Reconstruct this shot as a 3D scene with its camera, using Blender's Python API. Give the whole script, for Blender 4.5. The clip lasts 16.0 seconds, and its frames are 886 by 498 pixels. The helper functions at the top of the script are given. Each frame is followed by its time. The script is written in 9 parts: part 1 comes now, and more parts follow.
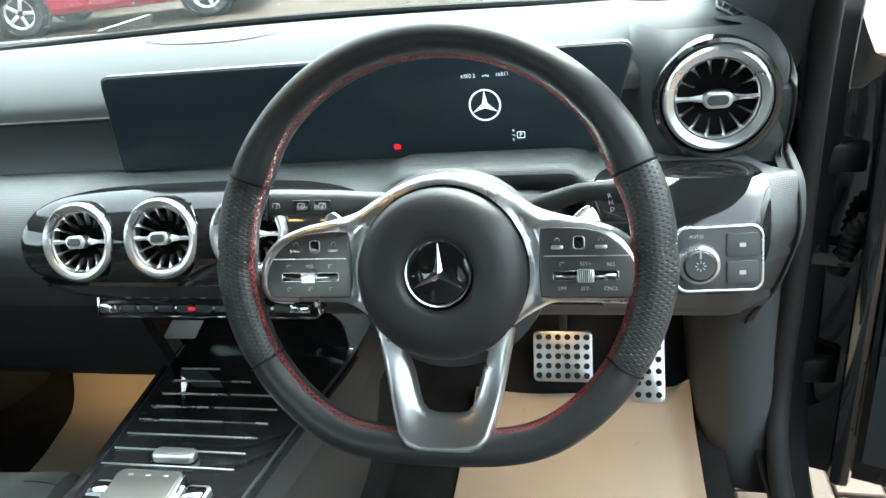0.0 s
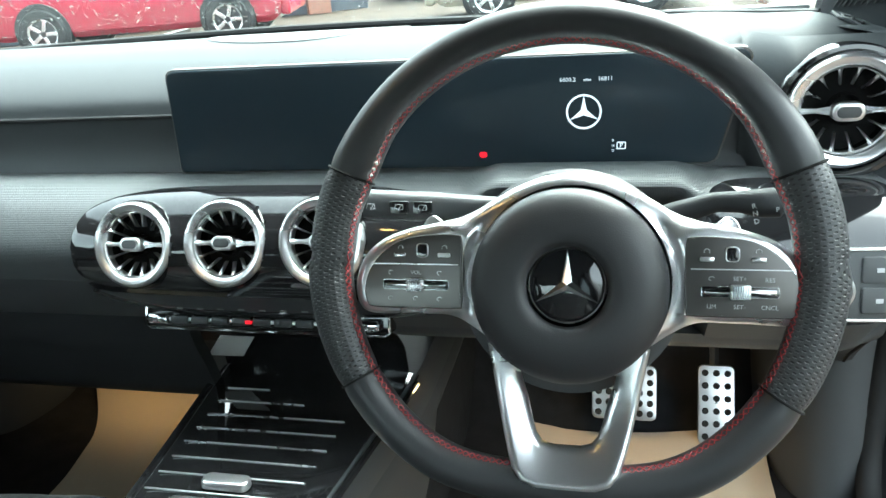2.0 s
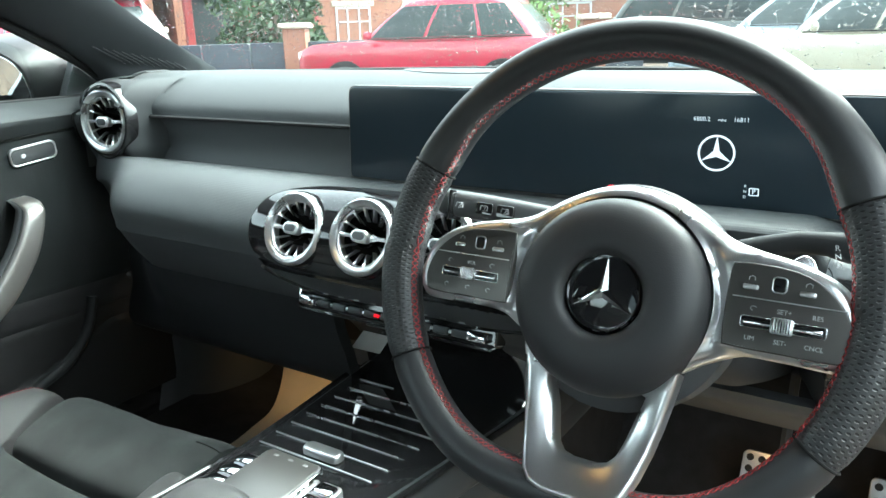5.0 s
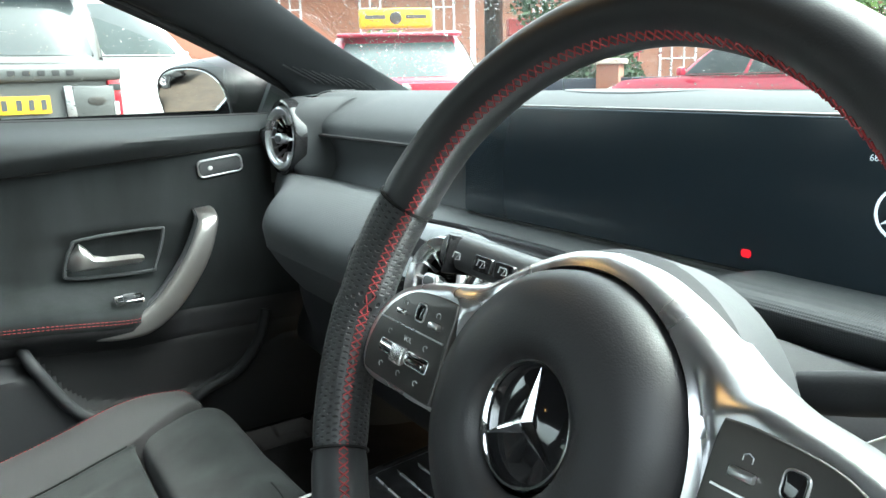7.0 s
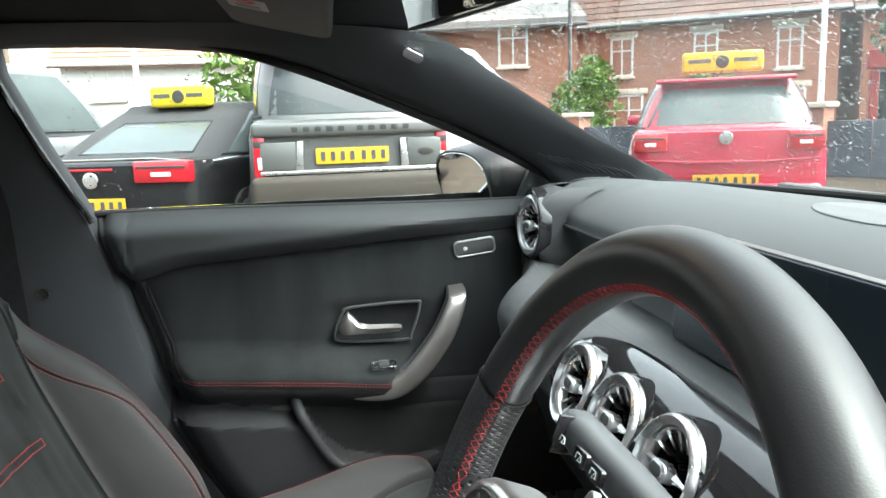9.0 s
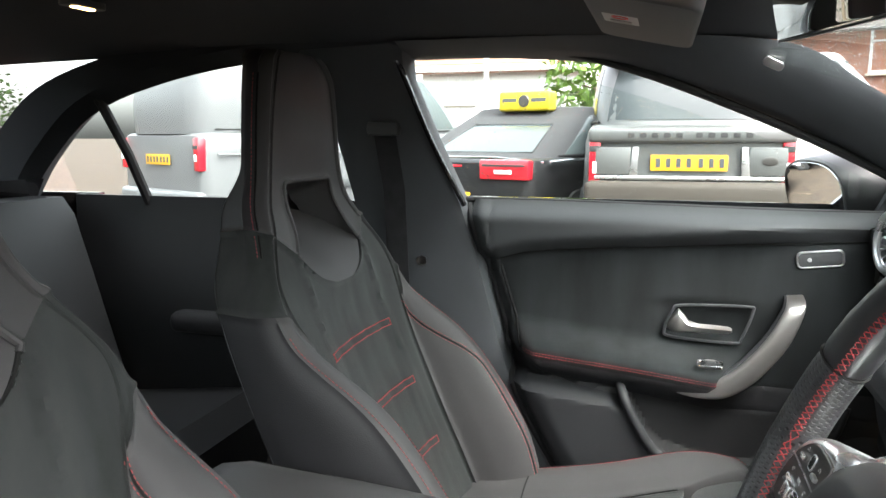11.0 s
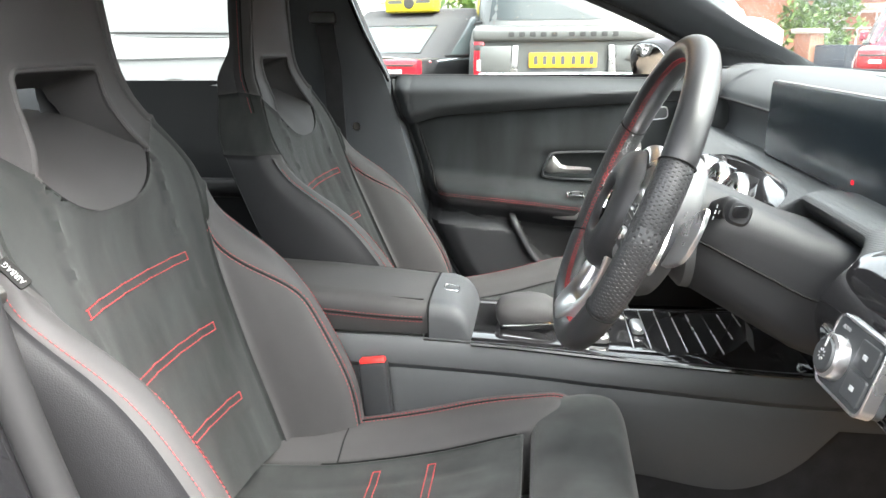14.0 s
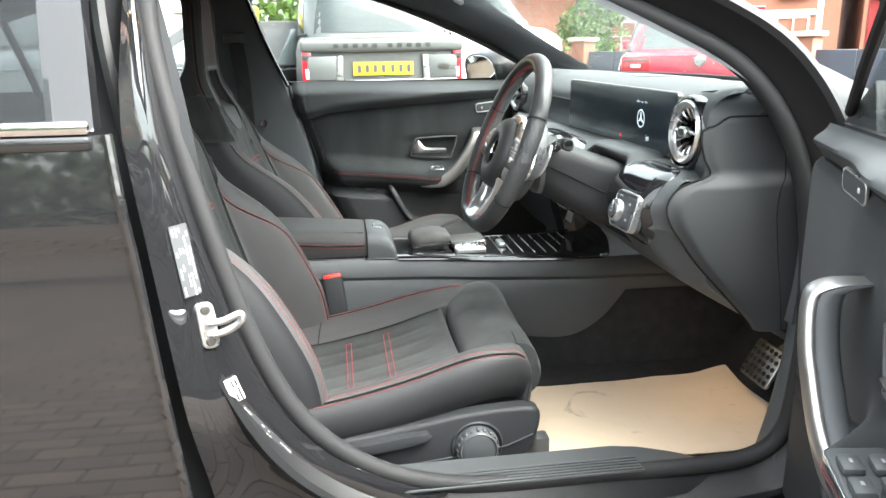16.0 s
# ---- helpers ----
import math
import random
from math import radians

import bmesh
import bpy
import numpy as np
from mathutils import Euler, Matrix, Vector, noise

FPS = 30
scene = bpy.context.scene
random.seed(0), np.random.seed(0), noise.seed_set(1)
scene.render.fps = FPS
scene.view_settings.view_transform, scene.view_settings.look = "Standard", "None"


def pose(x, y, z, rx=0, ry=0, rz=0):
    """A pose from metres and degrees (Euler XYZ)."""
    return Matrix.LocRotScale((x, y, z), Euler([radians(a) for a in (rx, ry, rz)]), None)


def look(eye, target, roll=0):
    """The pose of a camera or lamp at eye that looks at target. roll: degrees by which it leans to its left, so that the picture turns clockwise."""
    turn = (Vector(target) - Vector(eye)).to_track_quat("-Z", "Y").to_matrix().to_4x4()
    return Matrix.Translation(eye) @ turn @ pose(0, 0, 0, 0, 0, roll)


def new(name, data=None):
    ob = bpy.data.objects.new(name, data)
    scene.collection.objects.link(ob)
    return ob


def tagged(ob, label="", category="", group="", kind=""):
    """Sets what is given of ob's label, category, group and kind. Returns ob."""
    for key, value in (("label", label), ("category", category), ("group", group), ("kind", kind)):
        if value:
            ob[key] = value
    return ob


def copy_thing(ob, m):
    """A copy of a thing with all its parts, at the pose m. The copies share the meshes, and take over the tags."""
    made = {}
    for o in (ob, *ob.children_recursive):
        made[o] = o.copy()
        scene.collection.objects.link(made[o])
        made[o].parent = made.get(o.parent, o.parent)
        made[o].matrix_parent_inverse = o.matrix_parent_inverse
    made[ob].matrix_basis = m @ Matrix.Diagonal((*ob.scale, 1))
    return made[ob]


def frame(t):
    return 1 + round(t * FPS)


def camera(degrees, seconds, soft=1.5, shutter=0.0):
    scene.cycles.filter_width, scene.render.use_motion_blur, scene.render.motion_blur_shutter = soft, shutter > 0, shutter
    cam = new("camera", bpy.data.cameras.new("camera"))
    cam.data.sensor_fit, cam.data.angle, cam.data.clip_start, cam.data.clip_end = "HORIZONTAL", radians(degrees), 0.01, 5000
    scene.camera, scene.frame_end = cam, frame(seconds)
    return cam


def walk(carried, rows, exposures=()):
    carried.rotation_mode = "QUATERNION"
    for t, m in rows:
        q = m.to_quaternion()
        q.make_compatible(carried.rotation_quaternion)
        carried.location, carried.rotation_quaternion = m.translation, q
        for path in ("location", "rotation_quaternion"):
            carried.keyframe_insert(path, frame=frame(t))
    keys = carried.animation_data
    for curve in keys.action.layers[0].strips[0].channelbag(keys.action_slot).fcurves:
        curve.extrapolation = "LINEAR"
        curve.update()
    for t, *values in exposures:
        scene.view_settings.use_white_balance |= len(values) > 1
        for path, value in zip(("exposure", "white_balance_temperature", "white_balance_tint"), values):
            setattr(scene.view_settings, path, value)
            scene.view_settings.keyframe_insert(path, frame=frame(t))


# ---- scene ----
cam = camera(61.5, 16.0)
METRES, EYE, TILT, LEAN, TURN = 2.25, 1.213, -25.78, 6.15, 10.72
X0, Y0 = 0.515, -0.516
ROWS = [
    (0.0, 0.0, 0.0, 0.0, 0.0, 0.0, -0.0),
    (0.5, -0.0118, -0.0057, 0.0056, -0.97, -0.48, 0.61),
    (1.0, -0.0143, -0.0062, 0.005, -1.1, 0.24, 0.26),
    (1.5, -0.0236, 0.0091, 0.0001, -0.63, 1.5, -0.84),
    (2.0, -0.04, 0.0316, -0.0103, 0.26, 2.73, -2.18),
    (2.5, -0.0527, 0.0342, -0.0213, 1.14, 3.76, -3.27),
    (3.0, -0.0587, 0.0266, -0.0256, 2.98, 4.52, -4.53),
    (5.5, 0.0599, 0.0418, -0.0275, 23.87, 5.55, -15.62),
    (6.0, 0.0837, 0.0745, -0.0148, 29.83, 4.51, -17.91),
    (6.5, 0.0863, 0.1212, 0.0034, 35.96, 3.05, -19.78),
    (7.0, 0.0752, 0.1463, 0.0132, 42.19, 1.42, -20.96),
    (7.5, 0.0637, 0.1505, 0.0213, 47.87, -0.06, -22.06),
    (8.0, 0.0638, 0.1505, 0.0345, 53.54, -1.64, -22.95),
    (8.5, 0.0779, 0.1586, 0.0559, 60.82, -3.77, -23.8),
    (9.0, 0.0981, 0.177, 0.0734, 68.59, -6.12, -24.29),
    (9.5, 0.1136, 0.1797, 0.0731, 76.44, -8.45, -24.58),
    (10.0, 0.1188, 0.1752, 0.0708, 84.58, -10.93, -24.58),
    (12.5, 0.2437, 0.1222, 0.0633, 102.52, -22.42, -24.51),
    (13.0, 0.2831, 0.127, 0.0617, 97.83, -22.47, -24.98),
    (13.5, 0.3216, 0.1305, 0.0581, 92.05, -21.67, -25.39),
    (14.0, 0.356, 0.1189, 0.0514, 85.92, -19.88, -25.66),
    (14.5, 0.3928, 0.1039, 0.0459, 79.7, -17.45, -25.6),
    (15.0, 0.435, 0.0723, 0.0363, 74.59, -15.01, -25.38),
    (15.5, 0.5105, 0.0185, 0.0218, 71.34, -13.14, -25.32),
    (16.0, 0.6045, -0.0311, 0.0178, 69.17, -12.0, -25.37),
]
walk(cam, [(t, pose(X0, Y0, EYE, TILT, LEAN, TURN) @ pose(METRES * x, METRES * y, METRES * z, 90 + pitch, roll, yaw)) for t, x, y, z, yaw, pitch, roll in ROWS],
     [(0.0, 3.38, 6050, -4), (3.0, 3.47, 5950, -8), (5.5, 3.25, 6050, -5), (7.0, 3.07, 6150, -3), (9.0, 2.70, 6350, 3), (10.0, 2.83, 6450, 6), (12.5, 3.38, 6600, 8), (14.5, 3.48, 6600, 7), (16.0, 3.38, 6500, 4)])

# ---- overcast daylight ----
world = bpy.data.worlds.new("overcast")
scene.world = world
world.use_nodes = True
wn = world.node_tree.nodes
sky = wn.new("ShaderNodeTexSky")
sky.sky_type = "NISHITA"
sky.sun_disc = False
sky.sun_elevation = radians(55)
sky.sun_rotation = radians(31)
sky.air_density, sky.dust_density, sky.ozone_density = 1.0, 6.0, 1.0
soft = wn.new("ShaderNodeHueSaturation")
soft.inputs["Saturation"].default_value = 0.25
world.node_tree.links.new(sky.outputs[0], soft.inputs["Color"])
world.node_tree.links.new(soft.outputs[0], wn["Background"].inputs[0])
wn["Background"].inputs[1].default_value = 0.19

sun = new("sun", bpy.data.lights.new("sun", "SUN"))
sun.data.energy, sun.data.angle, sun.data.color = 0.6, radians(80), (1.0, 0.98, 0.95)
sun.matrix_world = look((2.2, 3.6, 6.0), (0, 0, 0))

# ---- mesh helpers ----
BASE = {}


def thing(name, label, category, loc=(0, 0, 0), group="", kind=""):
    ob = new(name)
    ob.empty_display_size = 0.05
    ob.location = loc
    BASE[ob.name] = Vector(loc)
    return tagged(ob, label, category, group, kind)


def part(name, bm, material, parent=None, label="", sharp=38, flat=False):
    """Links a bmesh as one mesh object under a thing or a part."""
    root = parent
    while root is not None and root.parent is not None:
        root = root.parent
    if root is not None and root.name in BASE:
        off = BASE[root.name]
        if off.length > 0:
            bmesh.ops.translate(bm, verts=bm.verts, vec=-off)
    bmesh.ops.recalc_face_normals(bm, faces=bm.faces)
    me = bpy.data.meshes.new(name)
    bm.to_mesh(me)
    bm.free()
    if not flat:
        me.shade_smooth()
        me.set_sharp_from_angle(angle=radians(sharp))
    me.materials.append(material)
    ob = new(name, me)
    if parent is not None:
        ob.parent = parent
    if label:
        tagged(ob, label)
    return ob


def solo(name, bm, material, label, category, kind="", group="", sharp=38):
    return tagged(part(name, bm, material, None, "", sharp), label, category, group, kind)


def smooth01(a, b, v):
    k = min(1.0, max(0.0, (v - a) / (b - a)))
    return k * k * (3 - 2 * k)


def spline(points, n, closed=False):
    """Catmull-Rom samples through a few control points."""
    p = [Vector(q) for q in points]
    m = len(p)
    out = []
    spans = m if closed else m - 1
    for i in range(spans):
        if closed:
            a, b, c, d = p[i - 1], p[i], p[(i + 1) % m], p[(i + 2) % m]
        else:
            b, c = p[i], p[i + 1]
            a = p[i - 1] if i else b * 2 - c
            d = p[i + 2] if i + 2 < m else c * 2 - b
        for k in range(n):
            t = k / n
            out.append(0.5 * (2 * b + (c - a) * t + (2 * a - 5 * b + 4 * c - d) * t * t + (3 * b - a - 3 * c + d) * t ** 3))
    if not closed:
        out.append(p[-1])
    return out


def curve1(table, v):
    """A smooth value between the (position, value) pairs of a short table."""
    if v <= table[0][0]:
        return table[0][1]
    n = len(table)
    for i in range(n - 1):
        a, fa = table[i]
        b, fb = table[i + 1]
        if v <= b:
            h, k = b - a, (v - a) / (b - a)
            ma = (fb - table[i - 1][1]) / (b - table[i - 1][0]) if i else (fb - fa) / h
            mb = (table[i + 2][1] - fa) / (table[i + 2][0] - a) if i + 2 < n else (fb - fa) / h
            return (2 * k ** 3 - 3 * k * k + 1) * fa + (k ** 3 - 2 * k * k + k) * h * ma + (3 * k * k - 2 * k ** 3) * fb + (k ** 3 - k * k) * h * mb
    return table[-1][1]


def skin(bm, rings, closed=True, cap=True, loop=False):
    """Faces between rings of equal length."""
    vs = [[bm.verts.new(p) for p in r] for r in rings]
    n = len(vs[0])
    pairs = list(zip(vs, vs[1:])) + ([(vs[-1], vs[0])] if loop else [])
    for a, b in pairs:
        for i in range(n if closed else n - 1):
            j = (i + 1) % n
            bm.faces.new((a[i], a[j], b[j], b[i]))
    if cap and closed and not loop:
        bm.faces.new(vs[0])
        bm.faces.new(list(reversed(vs[-1])))
    return bm


def loft(rings, closed=True, cap=True, loop=False):
    return skin(bmesh.new(), rings, closed, cap, loop)


def sheet(fn, nu, nv, thick=0.0, back=None):
    """A grid fn(u, v), u and v from 0 to 1; thick: closed towards the direction back."""
    bm = bmesh.new()
    top = [[bm.verts.new(fn(i / nu, j / nv)) for i in range(nu + 1)] for j in range(nv + 1)]
    for j in range(nv):
        for i in range(nu):
            bm.faces.new((top[j][i], top[j][i + 1], top[j + 1][i + 1], top[j + 1][i]))
    if thick:
        off = Vector(back).normalized() * thick
        low = [[bm.verts.new(v.co + off) for v in row] for row in top]
        for j in range(nv):
            for i in range(nu):
                bm.faces.new((low[j][i], low[j + 1][i], low[j + 1][i + 1], low[j][i + 1]))
        for j in range(nv):
            for i in (0, nu):
                bm.faces.new((top[j][i], top[j + 1][i], low[j + 1][i], low[j][i]))
        for i in range(nu):
            for j in (0, nv):
                bm.faces.new((top[j][i], top[j][i + 1], low[j][i + 1], low[j][i]))
    return bm


def add_box(bm, centre, size, bevel=0.0, seg=2, m=None):
    made = bmesh.ops.create_cube(bm, size=1.0)["verts"]
    for v in made:
        v.co = Vector((v.co.x * size[0], v.co.y * size[1], v.co.z * size[2]))
    if bevel:
        edges = list({e for v in made for e in v.link_edges})
        made = bmesh.ops.bevel(bm, geom=edges, offset=bevel, segments=seg, affect="EDGES", profile=0.5)["verts"] or made
        made = list({v for f in bm.faces for v in f.verts if v in set(made)})
    move = Matrix.Translation(centre) @ (m or Matrix())
    for v in made:
        v.co = move @ v.co
    return bm


def box(centre, size, bevel=0.0, seg=2, m=None):
    return add_box(bmesh.new(), centre, size, bevel, seg, m)


def slab(points, depth, m=None, bevel=0.0, seg=2, hole=None):
    """A flat outline (x, y) with depth along -z, its front edges rounded, laid by the matrix m. With hole the outline is a band round it."""
    bm = bmesh.new()
    n = len(points)
    steps = [(bevel * (1 - math.cos(radians(q))), bevel * (1 - math.sin(radians(q)))) for q in (0, 22, 45, 68, 90)] if bevel else [(0.0, 0.0)]
    cx, cy = sum(p[0] for p in points) / n, sum(p[1] for p in points) / n

    def inset(pts, d):
        if not d:
            return [Vector(p) for p in pts]
        out = []
        for i in range(n):
            a, b, c = Vector(pts[i - 1][:2]), Vector(pts[i][:2]), Vector(pts[(i + 1) % n][:2])
            t1, t2 = (b - a), (c - b)
            t1 = t1.normalized() if t1.length else t2.normalized()
            t2 = t2.normalized() if t2.length else t1
            nn = Vector((-(t1 + t2).y, (t1 + t2).x))
            nn = nn.normalized() if nn.length else Vector((0, 0))
            out.append(b + nn * d)
        return out

    area = sum(points[i - 1][0] * points[i][1] - points[i][0] * points[i - 1][1] for i in range(n))
    pts = list(points) if area > 0 else list(reversed(points))
    rings = []
    for z, d in steps:
        rings.append([(p[0], p[1], -z) for p in inset(pts, d)])
    rings.append([(p[0], p[1], -depth) for p in inset(pts, 0)])
    if hole is None:
        skin(bm, rings)
    else:
        harea = sum(hole[i - 1][0] * hole[i][1] - hole[i][0] * hole[i - 1][1] for i in range(n))
        h = list(hole) if harea > 0 else list(reversed(hole))
        hr = [[(p[0], p[1], -z) for p in inset(h, -d)] for z, d in steps] + [[(p[0], p[1], -depth) for p in h]]
        skin(bm, list(reversed(hr)) + rings, cap=False, loop=True)
    if m is not None:
        bmesh.ops.transform(bm, matrix=m, verts=bm.verts)
    return bm


def rounded(w, h, r, n=5, cx=0.0, cy=0.0):
    pts = []
    for sx, sy, a0 in ((1, 1, 0), (-1, 1, 90), (-1, -1, 180), (1, -1, 270)):
        for k in range(n + 1):
            a = radians(a0 + 90 * k / n)
            pts.append((cx + sx * (w / 2 - r) + r * math.cos(a), cy + sy * (h / 2 - r) + r * math.sin(a)))
    return pts


def circle(r, n=48, cx=0.0, cy=0.0, ry=None):
    return [(cx + r * math.cos(2 * math.pi * k / n), cy + (ry or r) * math.sin(2 * math.pi * k / n)) for k in range(n)]


def tube(path, r, seg=8, closed=False, flat=1.0, up=(0, 0, 1)):
    """A round bar along a path; r: one radius or a function of 0..1."""
    p = [Vector(q) for q in path]
    n = len(p)
    rings = []
    last = Vector(up)
    for i in range(n):
        a = p[i - 1] if (i or closed) else p[0]
        b = p[(i + 1) % n] if (i < n - 1 or closed) else p[-1]
        t = (b - a).normalized()
        side = last - t * last.dot(t)
        if side.length < 1e-4:
            side = t.orthogonal()
        side.normalize()
        last = side
        other = t.cross(side)
        rr = r(i / max(1, n - 1)) if callable(r) else r
        rings.append([p[i] + side * rr * math.cos(2 * math.pi * k / seg) + other * rr * flat * math.sin(2 * math.pi * k / seg) for k in range(seg)])
    return loft(rings, True, True, closed)


def lathe(profile, seg=48, m=None, a0=0.0, a1=360.0):
    """Turns (r, z) pairs about z."""
    full = abs(a1 - a0) >= 360
    count = seg if full else seg + 1
    rings = [[(r * math.cos(radians(a0 + (a1 - a0) * k / seg)), r * math.sin(radians(a0 + (a1 - a0) * k / seg)), z) for r, z in profile] for k in range(count)]
    bm = loft(rings, closed=False, cap=False, loop=full)
    bmesh.ops.remove_doubles(bm, verts=bm.verts, dist=1e-6)
    if m is not None:
        bmesh.ops.transform(bm, matrix=m, verts=bm.verts)
    return bm


def merge(bm, other):
    me = bpy.data.meshes.new("join")
    other.to_mesh(me)
    other.free()
    bm.from_mesh(me)
    bpy.data.meshes.remove(me)
    return bm


def panels(fn, us, vs, lines, pick, groove=0.004, width=0.006):
    """A fine surface fn(u, v) cut into panels along the zero lines of the functions in lines: vertices close to a line slide onto it, and
    the surface sinks there as at a seam. pick(u, v) names the panel of a face, or None for a gap. Returns a bmesh for each name."""
    nu, nv = len(us), len(vs)
    cell = max(us[1] - us[0], vs[1] - vs[0]) * 0.52
    pos = []
    for j in range(nv):
        row = []
        for i in range(nu):
            u, v = us[i], vs[j]
            for g in lines:
                d = g(u, v)
                if abs(d) < cell:
                    e = 1e-4
                    gu, gv = (g(u + e, v) - d) / e, (g(u, v + e) - d) / e
                    q = gu * gu + gv * gv
                    if q > 0.04 and abs(d) / math.sqrt(q) < cell:
                        u, v = u - d * gu / q, v - d * gv / q
            row.append((u, v))
        pos.append(row)

    def place(u, v):
        e = 1e-3
        p = Vector(fn(u, v))
        a = Vector(fn(u + e, v)) - Vector(fn(u - e, v))
        b = Vector(fn(u, v + e)) - Vector(fn(u, v - e))
        nn = a.cross(b)
        nn = nn.normalized() if nn.length > 1e-12 else Vector((0, 0, 0))
        sink = 0.0
        for g in lines:
            d = g(u, v) / width
            if abs(d) < 3:
                sink = max(sink, math.exp(-d * d))
        return p - nn * groove * sink

    pts = [[place(*uv) for uv in row] for row in pos]
    out, used = {}, {}
    for j in range(nv - 1):
        for i in range(nu - 1):
            c = [pos[j][i], pos[j][i + 1], pos[j + 1][i + 1], pos[j + 1][i]]
            name = pick(sum(q[0] for q in c) / 4, sum(q[1] for q in c) / 4)
            if name is None:
                continue
            bm = out.setdefault(name, bmesh.new())
            memo = used.setdefault(name, {})
            vs4 = []
            for jj, ii in ((j, i), (j, i + 1), (j + 1, i + 1), (j + 1, i)):
                if (jj, ii) not in memo:
                    memo[(jj, ii)] = bm.verts.new(pts[jj][ii])
                vs4.append(memo[(jj, ii)])
            bm.faces.new(vs4)
    return out


def stitches(points, length=0.0045, gap=0.0020, r=0.00058, out=None):
    """A row of thread stitches along a path."""
    p = [Vector(q) for q in points]
    bm = bmesh.new()
    acc, at = 0.0, 0.0
    step = length + gap
    for a, b in zip(p, p[1:]):
        d = (b - a).length
        if d < 1e-9:
            continue
        t = (b - a) / d
        while at < acc + d:
            s = a + t * (at - acc)
            e = s + t * length
            side = t.orthogonal().normalized()
            other = t.cross(side)
            ring = [side * r, other * r, -side * r, -other * r]
            skin(bm, [[s + q * 0.6 for q in ring], [(s + e) / 2 + q for q in ring], [e + q * 0.6 for q in ring]])
            at += step
        acc += d
    return bm


def text_mesh(words, size, m, depth=0.0004, align="CENTER"):
    cu = bpy.data.curves.new("words", "FONT")
    cu.body, cu.size, cu.extrude, cu.align_x, cu.align_y = words, size, depth, align, "CENTER"
    cu.resolution_u = 2
    ob = bpy.data.objects.new("words", cu)
    me = bpy.data.meshes.new_from_object(ob)
    bm = bmesh.new()
    bm.from_mesh(me)
    bpy.data.objects.remove(ob)
    bpy.data.curves.remove(cu)
    bpy.data.meshes.remove(me)
    bmesh.ops.transform(bm, matrix=m, verts=bm.verts)
    return bm


def basis(origin, x, y):
    """A matrix from an origin, an x axis and a rough y axis."""
    x = Vector(x).normalized()
    z = x.cross(Vector(y)).normalized()
    y = z.cross(x)
    m = Matrix((x, y, z)).transposed().to_4x4()
    return Matrix.Translation(origin) @ m

